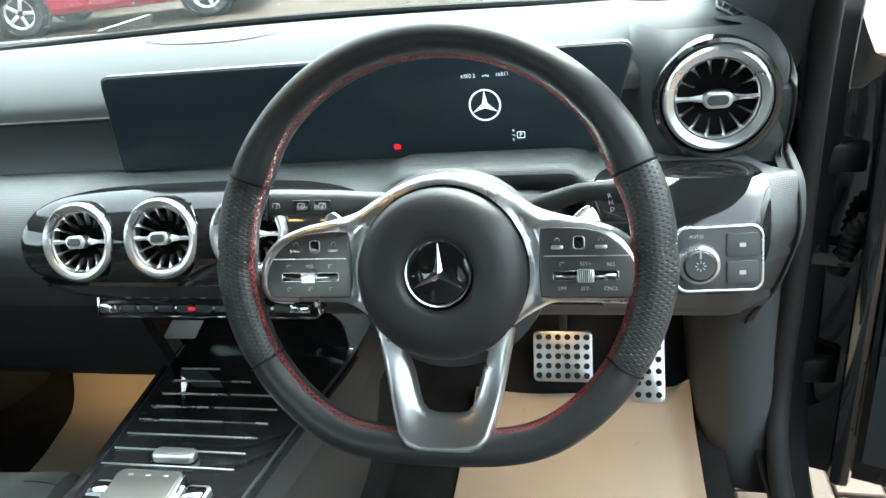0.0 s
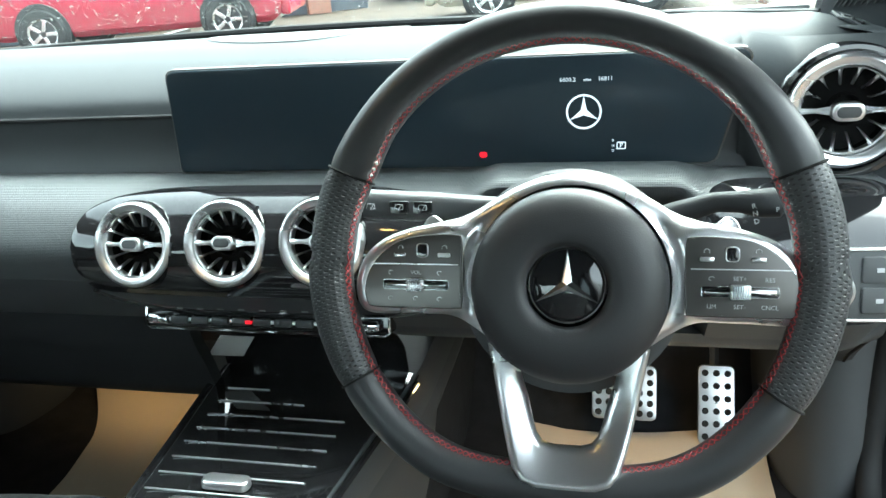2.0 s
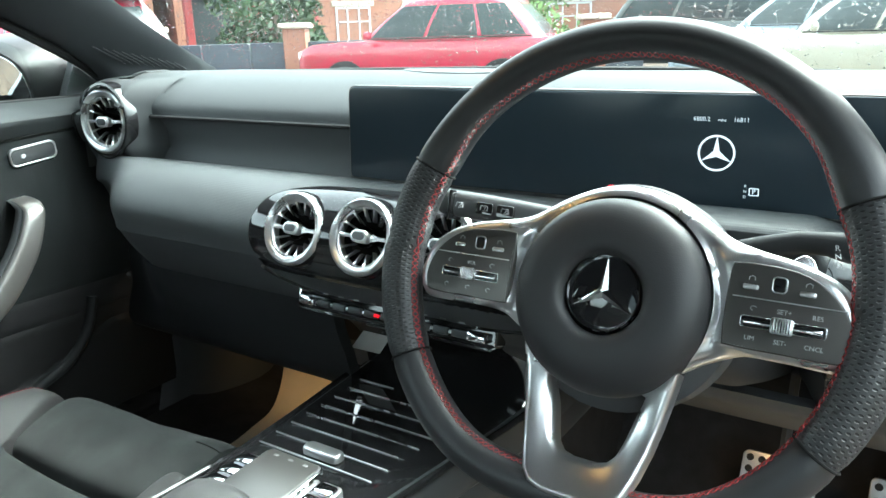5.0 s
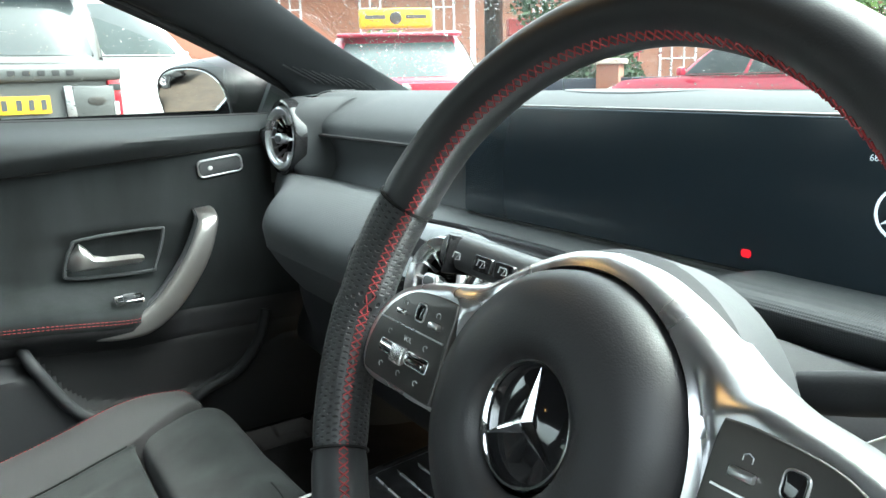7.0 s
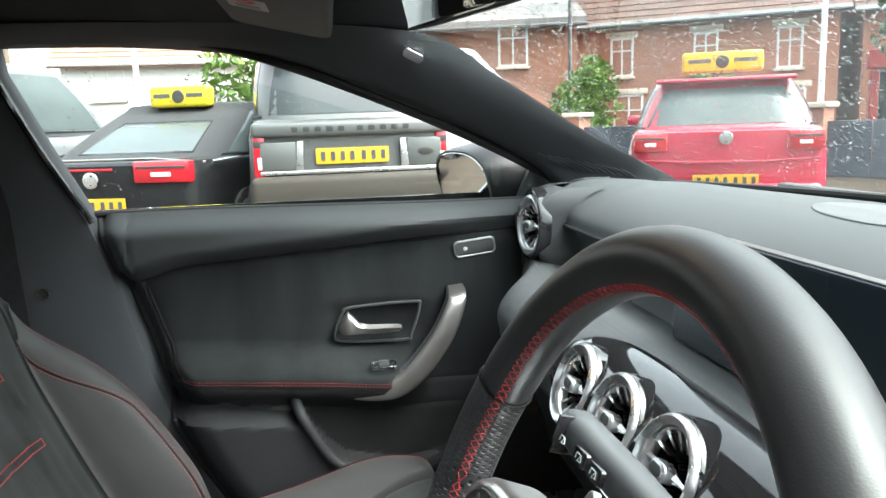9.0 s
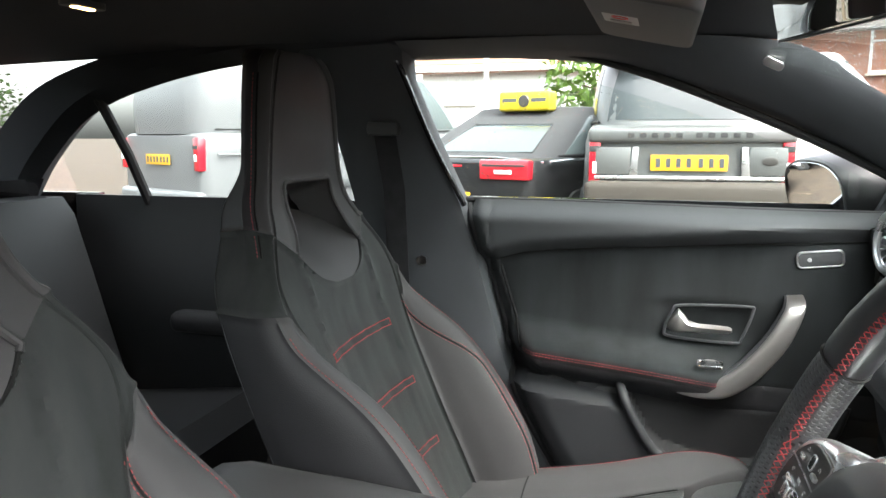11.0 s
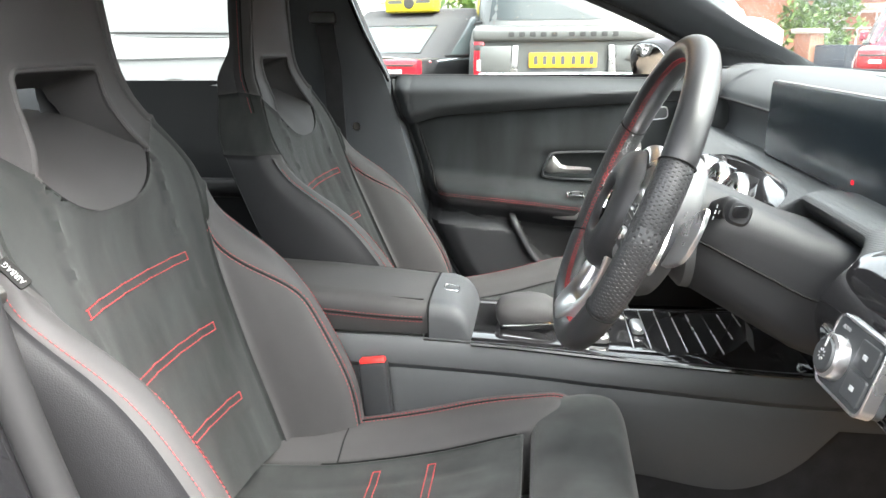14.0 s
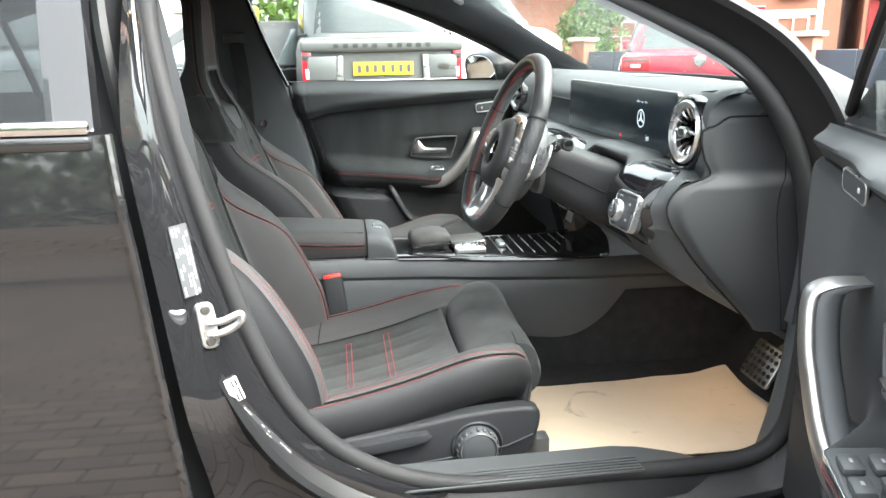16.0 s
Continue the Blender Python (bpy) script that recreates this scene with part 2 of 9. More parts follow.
# ---- materials ----
def material(name, colour, rough=0.5, metal=0.0, vary=0.12, scale=6.0, grain=0.0, grain_scale=400.0, bump=0.0, bump_scale=300.0, coat=0.0, spec=0.5, sheen=0.0, islands=0.0, rough_vary=0.08):
    """A surface with broad mottling, fine grain and fine relief, at real size."""
    mat = bpy.data.materials.new(name)
    mat.use_nodes = True
    nt = mat.node_tree
    n, ln = nt.nodes, nt.links
    b = n["Principled BSDF"]
    b.inputs["Metallic"].default_value = metal
    b.inputs["Coat Weight"].default_value = coat
    b.inputs["Coat Roughness"].default_value = 0.04
    b.inputs["Specular IOR Level"].default_value = spec
    b.inputs["Sheen Weight"].default_value = sheen
    co = n.new("ShaderNodeTexCoord")
    broad = n.new("ShaderNodeTexNoise")
    broad.inputs["Scale"].default_value, broad.inputs["Detail"].default_value = scale, 4
    ln.new(co.outputs["Object"], broad.inputs["Vector"])
    fine = n.new("ShaderNodeTexNoise")
    fine.inputs["Scale"].default_value, fine.inputs["Detail"].default_value = grain_scale, 2
    ln.new(co.outputs["Object"], fine.inputs["Vector"])
    amount = n.new("ShaderNodeMath")
    amount.operation = "MULTIPLY_ADD"
    ln.new(broad.outputs["Fac"], amount.inputs[0])
    amount.inputs[1].default_value, amount.inputs[2].default_value = 2 * vary * 2, 1 - 2 * vary
    total = n.new("ShaderNodeMath")
    total.operation = "MULTIPLY_ADD"
    ln.new(fine.outputs["Fac"], total.inputs[0])
    total.inputs[1].default_value = 2 * grain
    ln.new(amount.outputs[0], total.inputs[2])
    shift = n.new("ShaderNodeMath")
    shift.operation = "SUBTRACT"
    ln.new(total.outputs[0], shift.inputs[0])
    shift.inputs[1].default_value = grain
    last = shift
    if islands:
        info = n.new("ShaderNodeObjectInfo")
        geo = n.new("ShaderNodeNewGeometry")
        both = n.new("ShaderNodeMath")
        both.operation = "ADD"
        ln.new(info.outputs["Random"], both.inputs[0])
        ln.new(geo.outputs["Random Per Island"], both.inputs[1])
        wrap = n.new("ShaderNodeMath")
        wrap.operation = "FRACT"
        ln.new(both.outputs[0], wrap.inputs[0])
        k = n.new("ShaderNodeMath")
        k.operation = "MULTIPLY_ADD"
        ln.new(wrap.outputs[0], k.inputs[0])
        k.inputs[1].default_value, k.inputs[2].default_value = 2 * islands, 1 - islands
        last = n.new("ShaderNodeMath")
        last.operation = "MULTIPLY"
        ln.new(shift.outputs[0], last.inputs[0])
        ln.new(k.outputs[0], last.inputs[1])
    mix = n.new("ShaderNodeVectorMath")
    mix.operation = "SCALE"
    mix.inputs[0].default_value = colour
    ln.new(last.outputs[0], mix.inputs["Scale"])
    ln.new(mix.outputs[0], b.inputs["Base Color"])
    rr = n.new("ShaderNodeMath")
    rr.operation = "MULTIPLY_ADD"
    ln.new(broad.outputs["Fac"], rr.inputs[0])
    rr.inputs[1].default_value, rr.inputs[2].default_value = rough_vary, max(0.0, rough - rough_vary / 2)
    ln.new(rr.outputs[0], b.inputs["Roughness"])
    if bump:
        rel = n.new("ShaderNodeTexNoise")
        rel.inputs["Scale"].default_value, rel.inputs["Detail"].default_value = bump_scale, 3
        ln.new(co.outputs["Object"], rel.inputs["Vector"])
        bp = n.new("ShaderNodeBump")
        bp.inputs["Strength"].default_value, bp.inputs["Distance"].default_value = bump, 0.001
        ln.new(rel.outputs["Fac"], bp.inputs["Height"])
        ln.new(bp.outputs[0], b.inputs["Normal"])
    return mat


def relief(mat, kind, scale, strength, distance=0.0006):
    """Adds a regular pressed pattern to a material's relief: cells or a fine weave."""
    nt = mat.node_tree
    n, ln = nt.nodes, nt.links
    b = n["Principled BSDF"]
    co = n.new("ShaderNodeTexCoord")
    bp = n.new("ShaderNodeBump")
    bp.inputs["Strength"].default_value, bp.inputs["Distance"].default_value = strength, distance
    if kind == "cells":
        tex = n.new("ShaderNodeTexVoronoi")
        tex.inputs["Scale"].default_value = scale
        ln.new(co.outputs["Object"], tex.inputs["Vector"])
        ln.new(tex.outputs["Distance"], bp.inputs["Height"])
    else:
        outs = []
        for axis in ("X", "Z"):
            w = n.new("ShaderNodeTexWave")
            w.wave_type, w.bands_direction = "BANDS", axis
            w.inputs["Scale"].default_value = scale
            ln.new(co.outputs["Object"], w.inputs["Vector"])
            outs.append(w)
        k = n.new("ShaderNodeMath")
        k.operation = "MULTIPLY"
        ln.new(outs[0].outputs["Fac"], k.inputs[0])
        ln.new(outs[1].outputs["Fac"], k.inputs[1])
        ln.new(k.outputs[0], bp.inputs["Height"])
    old = b.inputs["Normal"].links
    if old:
        ln.new(old[0].from_socket, bp.inputs["Normal"])
    ln.new(bp.outputs[0], b.inputs["Normal"])
    return mat


def glass(name, tint=(0.9, 0.95, 0.93), gloss=0.02):
    """Thin pane: clear, with the mirror image that its angle gives."""
    mat = bpy.data.materials.new(name)
    mat.use_nodes = True
    nt = mat.node_tree
    n, ln = nt.nodes, nt.links
    n.remove(n["Principled BSDF"])
    clear = n.new("ShaderNodeBsdfTransparent")
    clear.inputs[0].default_value = (*tint, 1)
    shine = n.new("ShaderNodeBsdfGlossy")
    shine.inputs["Roughness"].default_value = gloss
    lw = n.new("ShaderNodeLayerWeight")
    lw.inputs[0].default_value = 0.5
    pw = n.new("ShaderNodeMath")
    pw.operation = "POWER"
    pw.inputs[1].default_value = 4.0
    ln.new(lw.outputs["Facing"], pw.inputs[0])
    fr = n.new("ShaderNodeMath")
    fr.operation = "MULTIPLY_ADD"
    fr.inputs[1].default_value, fr.inputs[2].default_value = 0.7, 0.03
    ln.new(pw.outputs[0], fr.inputs[0])
    mx = n.new("ShaderNodeMixShader")
    ln.new(fr.outputs[0], mx.inputs[0])
    ln.new(clear.outputs[0], mx.inputs[1])
    ln.new(shine.outputs[0], mx.inputs[2])
    ln.new(mx.outputs[0], n["Material Output"].inputs[0])
    return mat


def emitter(name, colour, strength):
    mat = bpy.data.materials.new(name)
    mat.use_nodes = True
    b = mat.node_tree.nodes["Principled BSDF"]
    b.inputs["Base Color"].default_value = (*colour, 1)
    b.inputs["Emission Color"].default_value = (*colour, 1)
    b.inputs["Emission Strength"].default_value = strength
    return mat


LEATHER = relief(material("black_leather", (0.023, 0.023, 0.025), 0.52, vary=0.10, scale=9, grain=0.06, bump=0.14, bump_scale=800, spec=0.25), "cells", 620, 0.34, 0.0006)
LEATHER_DARK = relief(material("grained_cover", (0.022, 0.022, 0.024), 0.48, vary=0.06, scale=12, bump=0.06, bump_scale=900), "cells", 1150, 0.16, 0.0004)
LEATHER_SMOOTH = relief(material("smooth_leather", (0.027, 0.028, 0.030), 0.40, vary=0.06, scale=12, bump=0.06, bump_scale=1200), "cells", 1200, 0.08, 0.0003)

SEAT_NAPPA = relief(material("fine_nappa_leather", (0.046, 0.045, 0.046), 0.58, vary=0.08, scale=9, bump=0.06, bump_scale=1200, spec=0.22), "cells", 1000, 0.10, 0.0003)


def suede(name, colour, vary):
    """Napped cloth, brushed in upright streaks."""
    mat = material(name, colour, 0.95, vary=vary, scale=16, grain=0.14, grain_scale=900, bump=0.25, bump_scale=1400, spec=0.15, sheen=0.12)
    tree_ = mat.node_tree
    nap = tree_.nodes.new("ShaderNodeMapping")
    nap.inputs["Scale"].default_value = (1.0, 1.0, 0.22)
    for node in list(tree_.nodes):
        if node.bl_idname == "ShaderNodeTexNoise" and abs(node.inputs["Scale"].default_value - 16) < 0.1:
            tree_.links.new(node.inputs["Vector"].links[0].from_socket, nap.inputs["Vector"])
            tree_.links.new(nap.outputs[0], node.inputs["Vector"])
    return mat


SUEDE = suede("charcoal_suede", (0.024, 0.026, 0.026), 0.50)
# shaded copy of the seat suede, darkened against light from the open doorway
SUEDE_SHADED = suede("shaded_charcoal_suede", (0.014, 0.016, 0.017), 0.45)
PLASTIC = relief(material("black_soft_plastic", (0.050, 0.053, 0.057), 0.55, vary=0.06, scale=7, grain=0.05, bump=0.1, bump_scale=900), "cells", 1100, 0.14, 0.0004)
PAD = relief(material("dash_soft_skin", (0.058, 0.062, 0.065), 0.62, vary=0.06, scale=6, grain=0.05, bump=0.1, bump_scale=900, spec=0.14), "cells", 1000, 0.2, 0.0004)
CAP = relief(material("black_cap_plastic", (0.032, 0.034, 0.036), 0.60, vary=0.06, scale=7, grain=0.05, bump=0.1, bump_scale=900, spec=0.35), "cells", 1100, 0.14, 0.0004)
WEAVE = relief(material("woven_trim", (0.052, 0.056, 0.059), 0.45, vary=0.06, scale=7), "weave", 190, 0.4, 0.0008)
HARD = material("hard_black_plastic", (0.046, 0.049, 0.052), 0.45, vary=0.07, scale=10, grain=0.05, bump=0.08, bump_scale=700)
GLOSS = material("piano_black", (0.012, 0.012, 0.013), 0.06, vary=0.1, scale=5, coat=0.6, rough_vary=0.03)
SILVER = material("satin_silver", (0.74, 0.74, 0.75), 0.28, metal=0.95, vary=0.04, scale=14, bump=0.02, bump_scale=900)
CHROME = material("chrome", (0.82, 0.83, 0.84), 0.08, metal=1.0, vary=0.03, scale=20, rough_vary=0.04)
DARK_SILVER = material("dark_satin_metal", (0.105, 0.100, 0.096), 0.30, metal=0.75, vary=0.05, scale=14)
GUNMETAL = material("brushed_gunmetal", (0.450, 0.438, 0.425), 0.32, metal=0.9, vary=0.05, scale=20, bump=0.02, bump_scale=900)
# near-black for painted groove shade, and for matt black parts and ink
SEAM = material("seam_shade_and_matt_black", (0.006, 0.006, 0.006), 0.75, vary=0.1, scale=40, spec=0.2)
DOOR_PLASTIC = material("matt_door_plastic", (0.017, 0.018, 0.020), 0.6, spec=0.3, vary=0.08, scale=10, grain=0.06, bump=0.12, bump_scale=900)
RUBBER = material("black_rubber", (0.016, 0.016, 0.017), 0.66, spec=0.25, vary=0.1, scale=15, bump=0.06, bump_scale=500)
CARPET = material("black_carpet", (0.028, 0.028, 0.030), 0.95, vary=0.2, scale=30, grain=0.3, grain_scale=900, bump=0.6, bump_scale=1200, spec=0.1)
PILLAR = relief(material("dark_pillar_trim", (0.050, 0.054, 0.059), 0.66, vary=0.06, scale=7, grain=0.05, bump=0.1, bump_scale=900, spec=0.3), "cells", 1100, 0.14, 0.0004)
HEADLINER = material("black_headliner", (0.028, 0.030, 0.034), 0.9, vary=0.08, scale=8, grain=0.1, bump=0.2, bump_scale=1100, spec=0.2)
RED_THREAD = material("red_thread", (0.30, 0.030, 0.034), 0.7, vary=0.1, scale=90)
# the bluish reflection on the display is put into this base colour
SCREEN = material("screen_glass", (0.017, 0.027, 0.036), 0.20, vary=0.05, scale=3, spec=0.5, rough_vary=0.02)
PRINT = material("white_print", (0.45, 0.46, 0.47), 0.5, vary=0.03)
PRINT_DIM = material("grey_print", (0.25, 0.25, 0.25), 0.5, vary=0.03)
LIT = emitter("lit_white", (0.80, 0.90, 1.0), 0.10)
LIT_DIM = emitter("lit_grey", (0.55, 0.63, 0.70), 0.12)
LIT_RED = emitter("lit_red", (0.9, 0.005, 0.02), 0.12)
AMBER = emitter("warm_lamp", (1.0, 0.55, 0.18), 4.0)
PAPER = material("cream_paper", (0.62, 0.515, 0.39), 0.75, vary=0.05, scale=5, grain=0.03, bump=0.12, bump_scale=60)
PAINT = material("black_paint", (0.010, 0.010, 0.011), 0.05, vary=0.05, scale=3, coat=1.0, rough_vary=0.02)
PAINT_SATIN = material("black_satin_paint", (0.010, 0.010, 0.011), 0.40, vary=0.08, scale=5, coat=0.0, spec=0.25)
STEEL = material("brushed_pedal_steel", (0.55, 0.55, 0.56), 0.32, metal=1.0, vary=0.06, scale=30)
LABEL = material("white_label", (0.45, 0.45, 0.44), 0.5, vary=0.03)
RED_PLASTIC = material("red_plastic", (0.65, 0.03, 0.025), 0.35, vary=0.04)
MIRROR = material("mirror_glass", (0.85, 0.87, 0.88), 0.01, metal=1.0, vary=0.0, rough_vary=0.0)
PANE = glass("car_glass", (0.93, 0.96, 0.95))
PANE_DARK = glass("tinted_glass", (0.45, 0.48, 0.49))
WATER = bpy.data.materials.new("water_drop")
WATER.use_nodes = True
wdn = WATER.node_tree.nodes
wdn.remove(wdn["Principled BSDF"])
lens_node = wdn.new("ShaderNodeBsdfGlass")
lens_node.inputs["IOR"].default_value, lens_node.inputs["Roughness"].default_value = 1.33, 0.05
WATER.node_tree.links.new(lens_node.outputs[0], wdn["Material Output"].inputs[0])


def perforated():
    """Leather with rows of small punched dots, laid by the mesh's own coordinates."""
    mat = material("perforated_leather", (0.030, 0.031, 0.033), 0.42, vary=0.06, scale=12, bump=0.06, bump_scale=1200)
    nt = mat.node_tree
    n, ln = nt.nodes, nt.links
    b = n["Principled BSDF"]
    uv = n.new("ShaderNodeUVMap")
    uv.uv_map = "dots"
    vor = n.new("ShaderNodeTexVoronoi")
    vor.inputs["Scale"].default_value = 1.0
    vor.inputs["Randomness"].default_value = 0.0
    ln.new(uv.outputs[0], vor.inputs["Vector"])
    ramp = n.new("ShaderNodeMapRange")
    ramp.inputs[1].default_value, ramp.inputs[2].default_value = 0.16, 0.30
    ln.new(vor.outputs["Distance"], ramp.inputs[0])
    bp = n.new("ShaderNodeBump")
    bp.inputs["Strength"].default_value, bp.inputs["Distance"].default_value = 0.9, 0.0008
    ln.new(ramp.outputs[0], bp.inputs["Height"])
    old = b.inputs["Normal"].links
    if old:
        ln.new(old[0].from_socket, bp.inputs["Normal"])
    ln.new(bp.outputs[0], b.inputs["Normal"])
    src = b.inputs["Base Color"].links[0].from_socket
    dark = n.new("ShaderNodeVectorMath")
    dark.operation = "SCALE"
    low = n.new("ShaderNodeMath")
    low.operation = "MULTIPLY_ADD"
    ln.new(ramp.outputs[0], low.inputs[0])
    low.inputs[1].default_value, low.inputs[2].default_value = 0.75, 0.25
    ln.new(src, dark.inputs[0])
    ln.new(low.outputs[0], dark.inputs["Scale"])
    ln.new(dark.outputs[0], b.inputs["Base Color"])
    return mat


PERFORATED = perforated()

# outside
RED_PAINT = material("red_car_paint", (0.38, 0.022, 0.050), 0.25, vary=0.05, scale=2, coat=0.8)
GREY_PAINT = material("grey_car_paint", (0.080, 0.083, 0.082), 0.35, vary=0.05, scale=2, coat=0.25)
TAUPE = material("bronze_bumper", (0.042, 0.036, 0.030), 0.6, vary=0.08, scale=3, spec=0.2)
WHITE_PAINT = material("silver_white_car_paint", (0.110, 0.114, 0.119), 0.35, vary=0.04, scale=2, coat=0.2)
WHITE_GLOSS = material("white_van_paint", (0.55, 0.56, 0.57), 0.35, vary=0.04, scale=2, coat=0.4)
CREAM_PAINT = material("cream_car_paint", (0.45, 0.42, 0.33), 0.3, vary=0.04, scale=2, coat=0.7)
BLUE_PAINT = material("pale_blue_car_paint", (0.42, 0.50, 0.58), 0.3, vary=0.04, scale=2, coat=0.7)
CANVAS = material("black_canvas", (0.03, 0.03, 0.032), 0.85, vary=0.1, scale=4, bump=0.3, bump_scale=200)
CAR_GLASS = material("dark_window_glass", (0.035, 0.042, 0.044), 0.16, vary=0.05, scale=2, spec=0.3, rough_vary=0.02)
PALE_GLASS = material("pale_window_glass", (0.075, 0.090, 0.092), 0.18, vary=0.15, scale=1.5, spec=0.3, rough_vary=0.02)
TAIL_RED = material("tail_lamp_red", (0.42, 0.012, 0.022), 0.15, vary=0.1, scale=20, coat=0.6)
LAMP_CLEAR = material("clear_lamp", (0.75, 0.72, 0.70), 0.1, vary=0.05, coat=0.5)
YELLOW = material("yellow_sign", (0.52, 0.42, 0.02), 0.4, vary=0.05, scale=5)
PLATE = material("yellow_plate", (0.52, 0.28, 0.012), 0.4, vary=0.03)
TYRE = material("tyre_rubber", (0.025, 0.025, 0.026), 0.8, vary=0.1, scale=8)
BRICK = material("red_brick", (0.27, 0.120, 0.078), 0.85, vary=0.15, scale=0.9, grain=0.12, grain_scale=25, islands=0.12)
RENDER_WALL = material("white_render", (0.56, 0.555, 0.53), 0.8, vary=0.05, scale=0.8, grain=0.03, grain_scale=30)
STONE = material("pale_stone", (0.52, 0.46, 0.38), 0.8, vary=0.1, scale=2)
SLATE = material("grey_slate", (0.16, 0.15, 0.15), 0.6, vary=0.12, scale=1.5, islands=0.2)
DARK_TILE = material("weathered_red_tile", (0.13, 0.07, 0.055), 0.75, vary=0.14, scale=1.2, islands=0.2)
TILE_ROOF = material("brown_roof_tile", (0.28, 0.15, 0.10), 0.75, vary=0.12, scale=1.2, islands=0.2)
FRAME_WHITE = material("white_joinery", (0.55, 0.55, 0.54), 0.45, vary=0.03, scale=3)
FENCE_DARK = material("dark_blue_fence", (0.05, 0.06, 0.08), 0.6, vary=0.1, scale=3)
POLE = material("pale_post", (0.62, 0.63, 0.62), 0.5, vary=0.05, scale=4)
BARK = material("bark", (0.10, 0.075, 0.05), 0.9, vary=0.2, scale=6, bump=0.5, bump_scale=40)
LEAF = material("green_leaf", (0.110, 0.19, 0.035), 0.55, vary=0.15, scale=1.5, islands=0.45)
LEAF_DARK = material("dark_leaf", (0.035, 0.07, 0.022), 0.55, vary=0.15, scale=1.5, islands=0.4)
SHOP_RED = material("red_shop_front", (0.26, 0.028, 0.028), 0.5, vary=0.08, scale=2)
SHOP_BLUE = material("blue_board", (0.05, 0.22, 0.50), 0.5, vary=0.05, scale=2)

# ---- the car's shell ----
# x to the car's right (driver), y ahead, z up from the ground; the wheel's hub is near (0.38, 0, 0.93)
def ws_base(x):
    return 0.71 - 0.36 * x * x


def ws_top(x):
    return 0.115 - 0.10 * x * x


def ws_point(u, v, lift=0.0):
    x = -0.66 + 1.32 * u
    xx = x * (1 - 0.13 * v)
    y = ws_base(x) + (ws_top(x) - ws_base(x)) * v
    z = 1.045 + (1.335 - 0.05 * (x / 0.66) ** 2 - 1.045) * v + 0.035 * math.sin(math.pi * v) + lift
    return (xx, y, z)


screen_pane = solo("window_1", sheet(lambda u, v: ws_point(u, v), 24, 16, 0.005, (0, 0.5, 1)), PANE, "clear laminated windscreen speckled with rain drops", "windscreen", "structure")
screen_pane.visible_shadow = False


solo("windscreen_frit", tube([ws_point(k / 24, 0.016, -0.004) for k in range(25)], 0.0065, 8), RUBBER, "black band along the foot of the windscreen", "windscreen seal", "structure")


def drops():
    """Rain on the outside of the windscreen."""
    rng = random.Random(5)
    bm = bmesh.new()
    for k in range(19000):
        u, v = rng.random(), rng.random() ** 0.8
        r = 0.0006 + 0.0013 * rng.random() ** 3
        p = Vector(ws_point(u, v, 0.0055))
        a = (Vector(ws_point(u + 0.01, v)) - Vector(ws_point(u - 0.01, v))).normalized()
        b = (Vector(ws_point(u, v + 0.01)) - Vector(ws_point(u, v - 0.01))).normalized()
        c = a.cross(b)
        c = c if c.z > 0 else -c
        long = 1 + rng.random() * 0.25
        rim = [bm.verts.new(p + (a * math.cos(q) + b * long * math.sin(q)) * r) for q in (0, 1.05, 2.09, 3.14, 4.19, 5.24)]
        mid = [bm.verts.new(p + (a * math.cos(q) + b * long * math.sin(q)) * r * 0.62 + c * r * 0.45) for q in (0, 1.05, 2.09, 3.14, 4.19, 5.24)]
        for i in range(6):
            bm.faces.new((rim[i], rim[(i + 1) % 6], mid[(i + 1) % 6], mid[i]))
        bm.faces.new(mid)
    return bm


rain = solo("rain_drops", drops(), WATER, "small clear rain drops on the windscreen", "rain drops", "stuff")
rain.visible_shadow = False

solo("ceiling", sheet(lambda u, v: ((-0.60 + 1.2 * u) * (1 - 0.0 * v), ws_top(-0.6 + 1.2 * u) + 0.02 - (1.62 + 0.0 * u) * v, 1.318 + 0.050 * (1 - (2 * u - 1) ** 2) + 0.012 * math.sin(math.pi * v)), 20, 20, 0.05, (0, 0, 1)), HEADLINER, "black fabric headliner under the car roof", "headliner", "structure")
solo("roof", sheet(lambda u, v: ((-0.64 + 1.28 * u), 0.12 - 0.1 * (2 * u - 1) ** 2 - 1.75 * v, 1.375 + 0.055 * (1 - (2 * u - 1) ** 2) + 0.015 * math.sin(math.pi * v)), 20, 12, 0.004, (0, 0, 1)), PAINT, "glossy black painted steel roof", "roof", "structure")


def pillar_a(side):
    """Trim of a front pillar, from the dash corner up to the roof rail."""
    low = spline([(0.693, 0.43, 0.985), (0.708, 0.335, 1.082), (0.677, 0.164, 1.175), (0.645, -0.032, 1.255), (0.620, -0.182, 1.300), (0.606, -0.376, 1.316), (0.602, -0.56, 1.317)], 5)
    up = spline([(0.665, 0.615, 1.020), (0.660, 0.575, 1.054), (0.630, 0.410, 1.137), (0.598, 0.236, 1.240), (0.575, 0.100, 1.312), (0.560, -0.20, 1.330), (0.555, -0.56, 1.332)], 5)
    rings = []
    for a, b in zip(low, up):
        a, b = Vector(a), Vector(b)
        inn = Vector((-1, 0, 0.25)).normalized()
        d = b - a
        ring = [a, a + d * 0.06 + inn * 0.008, a + d * 0.3 + inn * 0.014, a + d * 0.65 + inn * 0.013, a + d * 0.94 + inn * 0.005, b, b - inn * 0.035 + Vector((0, 0.0, 0.012)), a - inn * 0.045]
        rings.append([(side * p.x, p.y, p.z) for p in ring])
    return loft(rings)


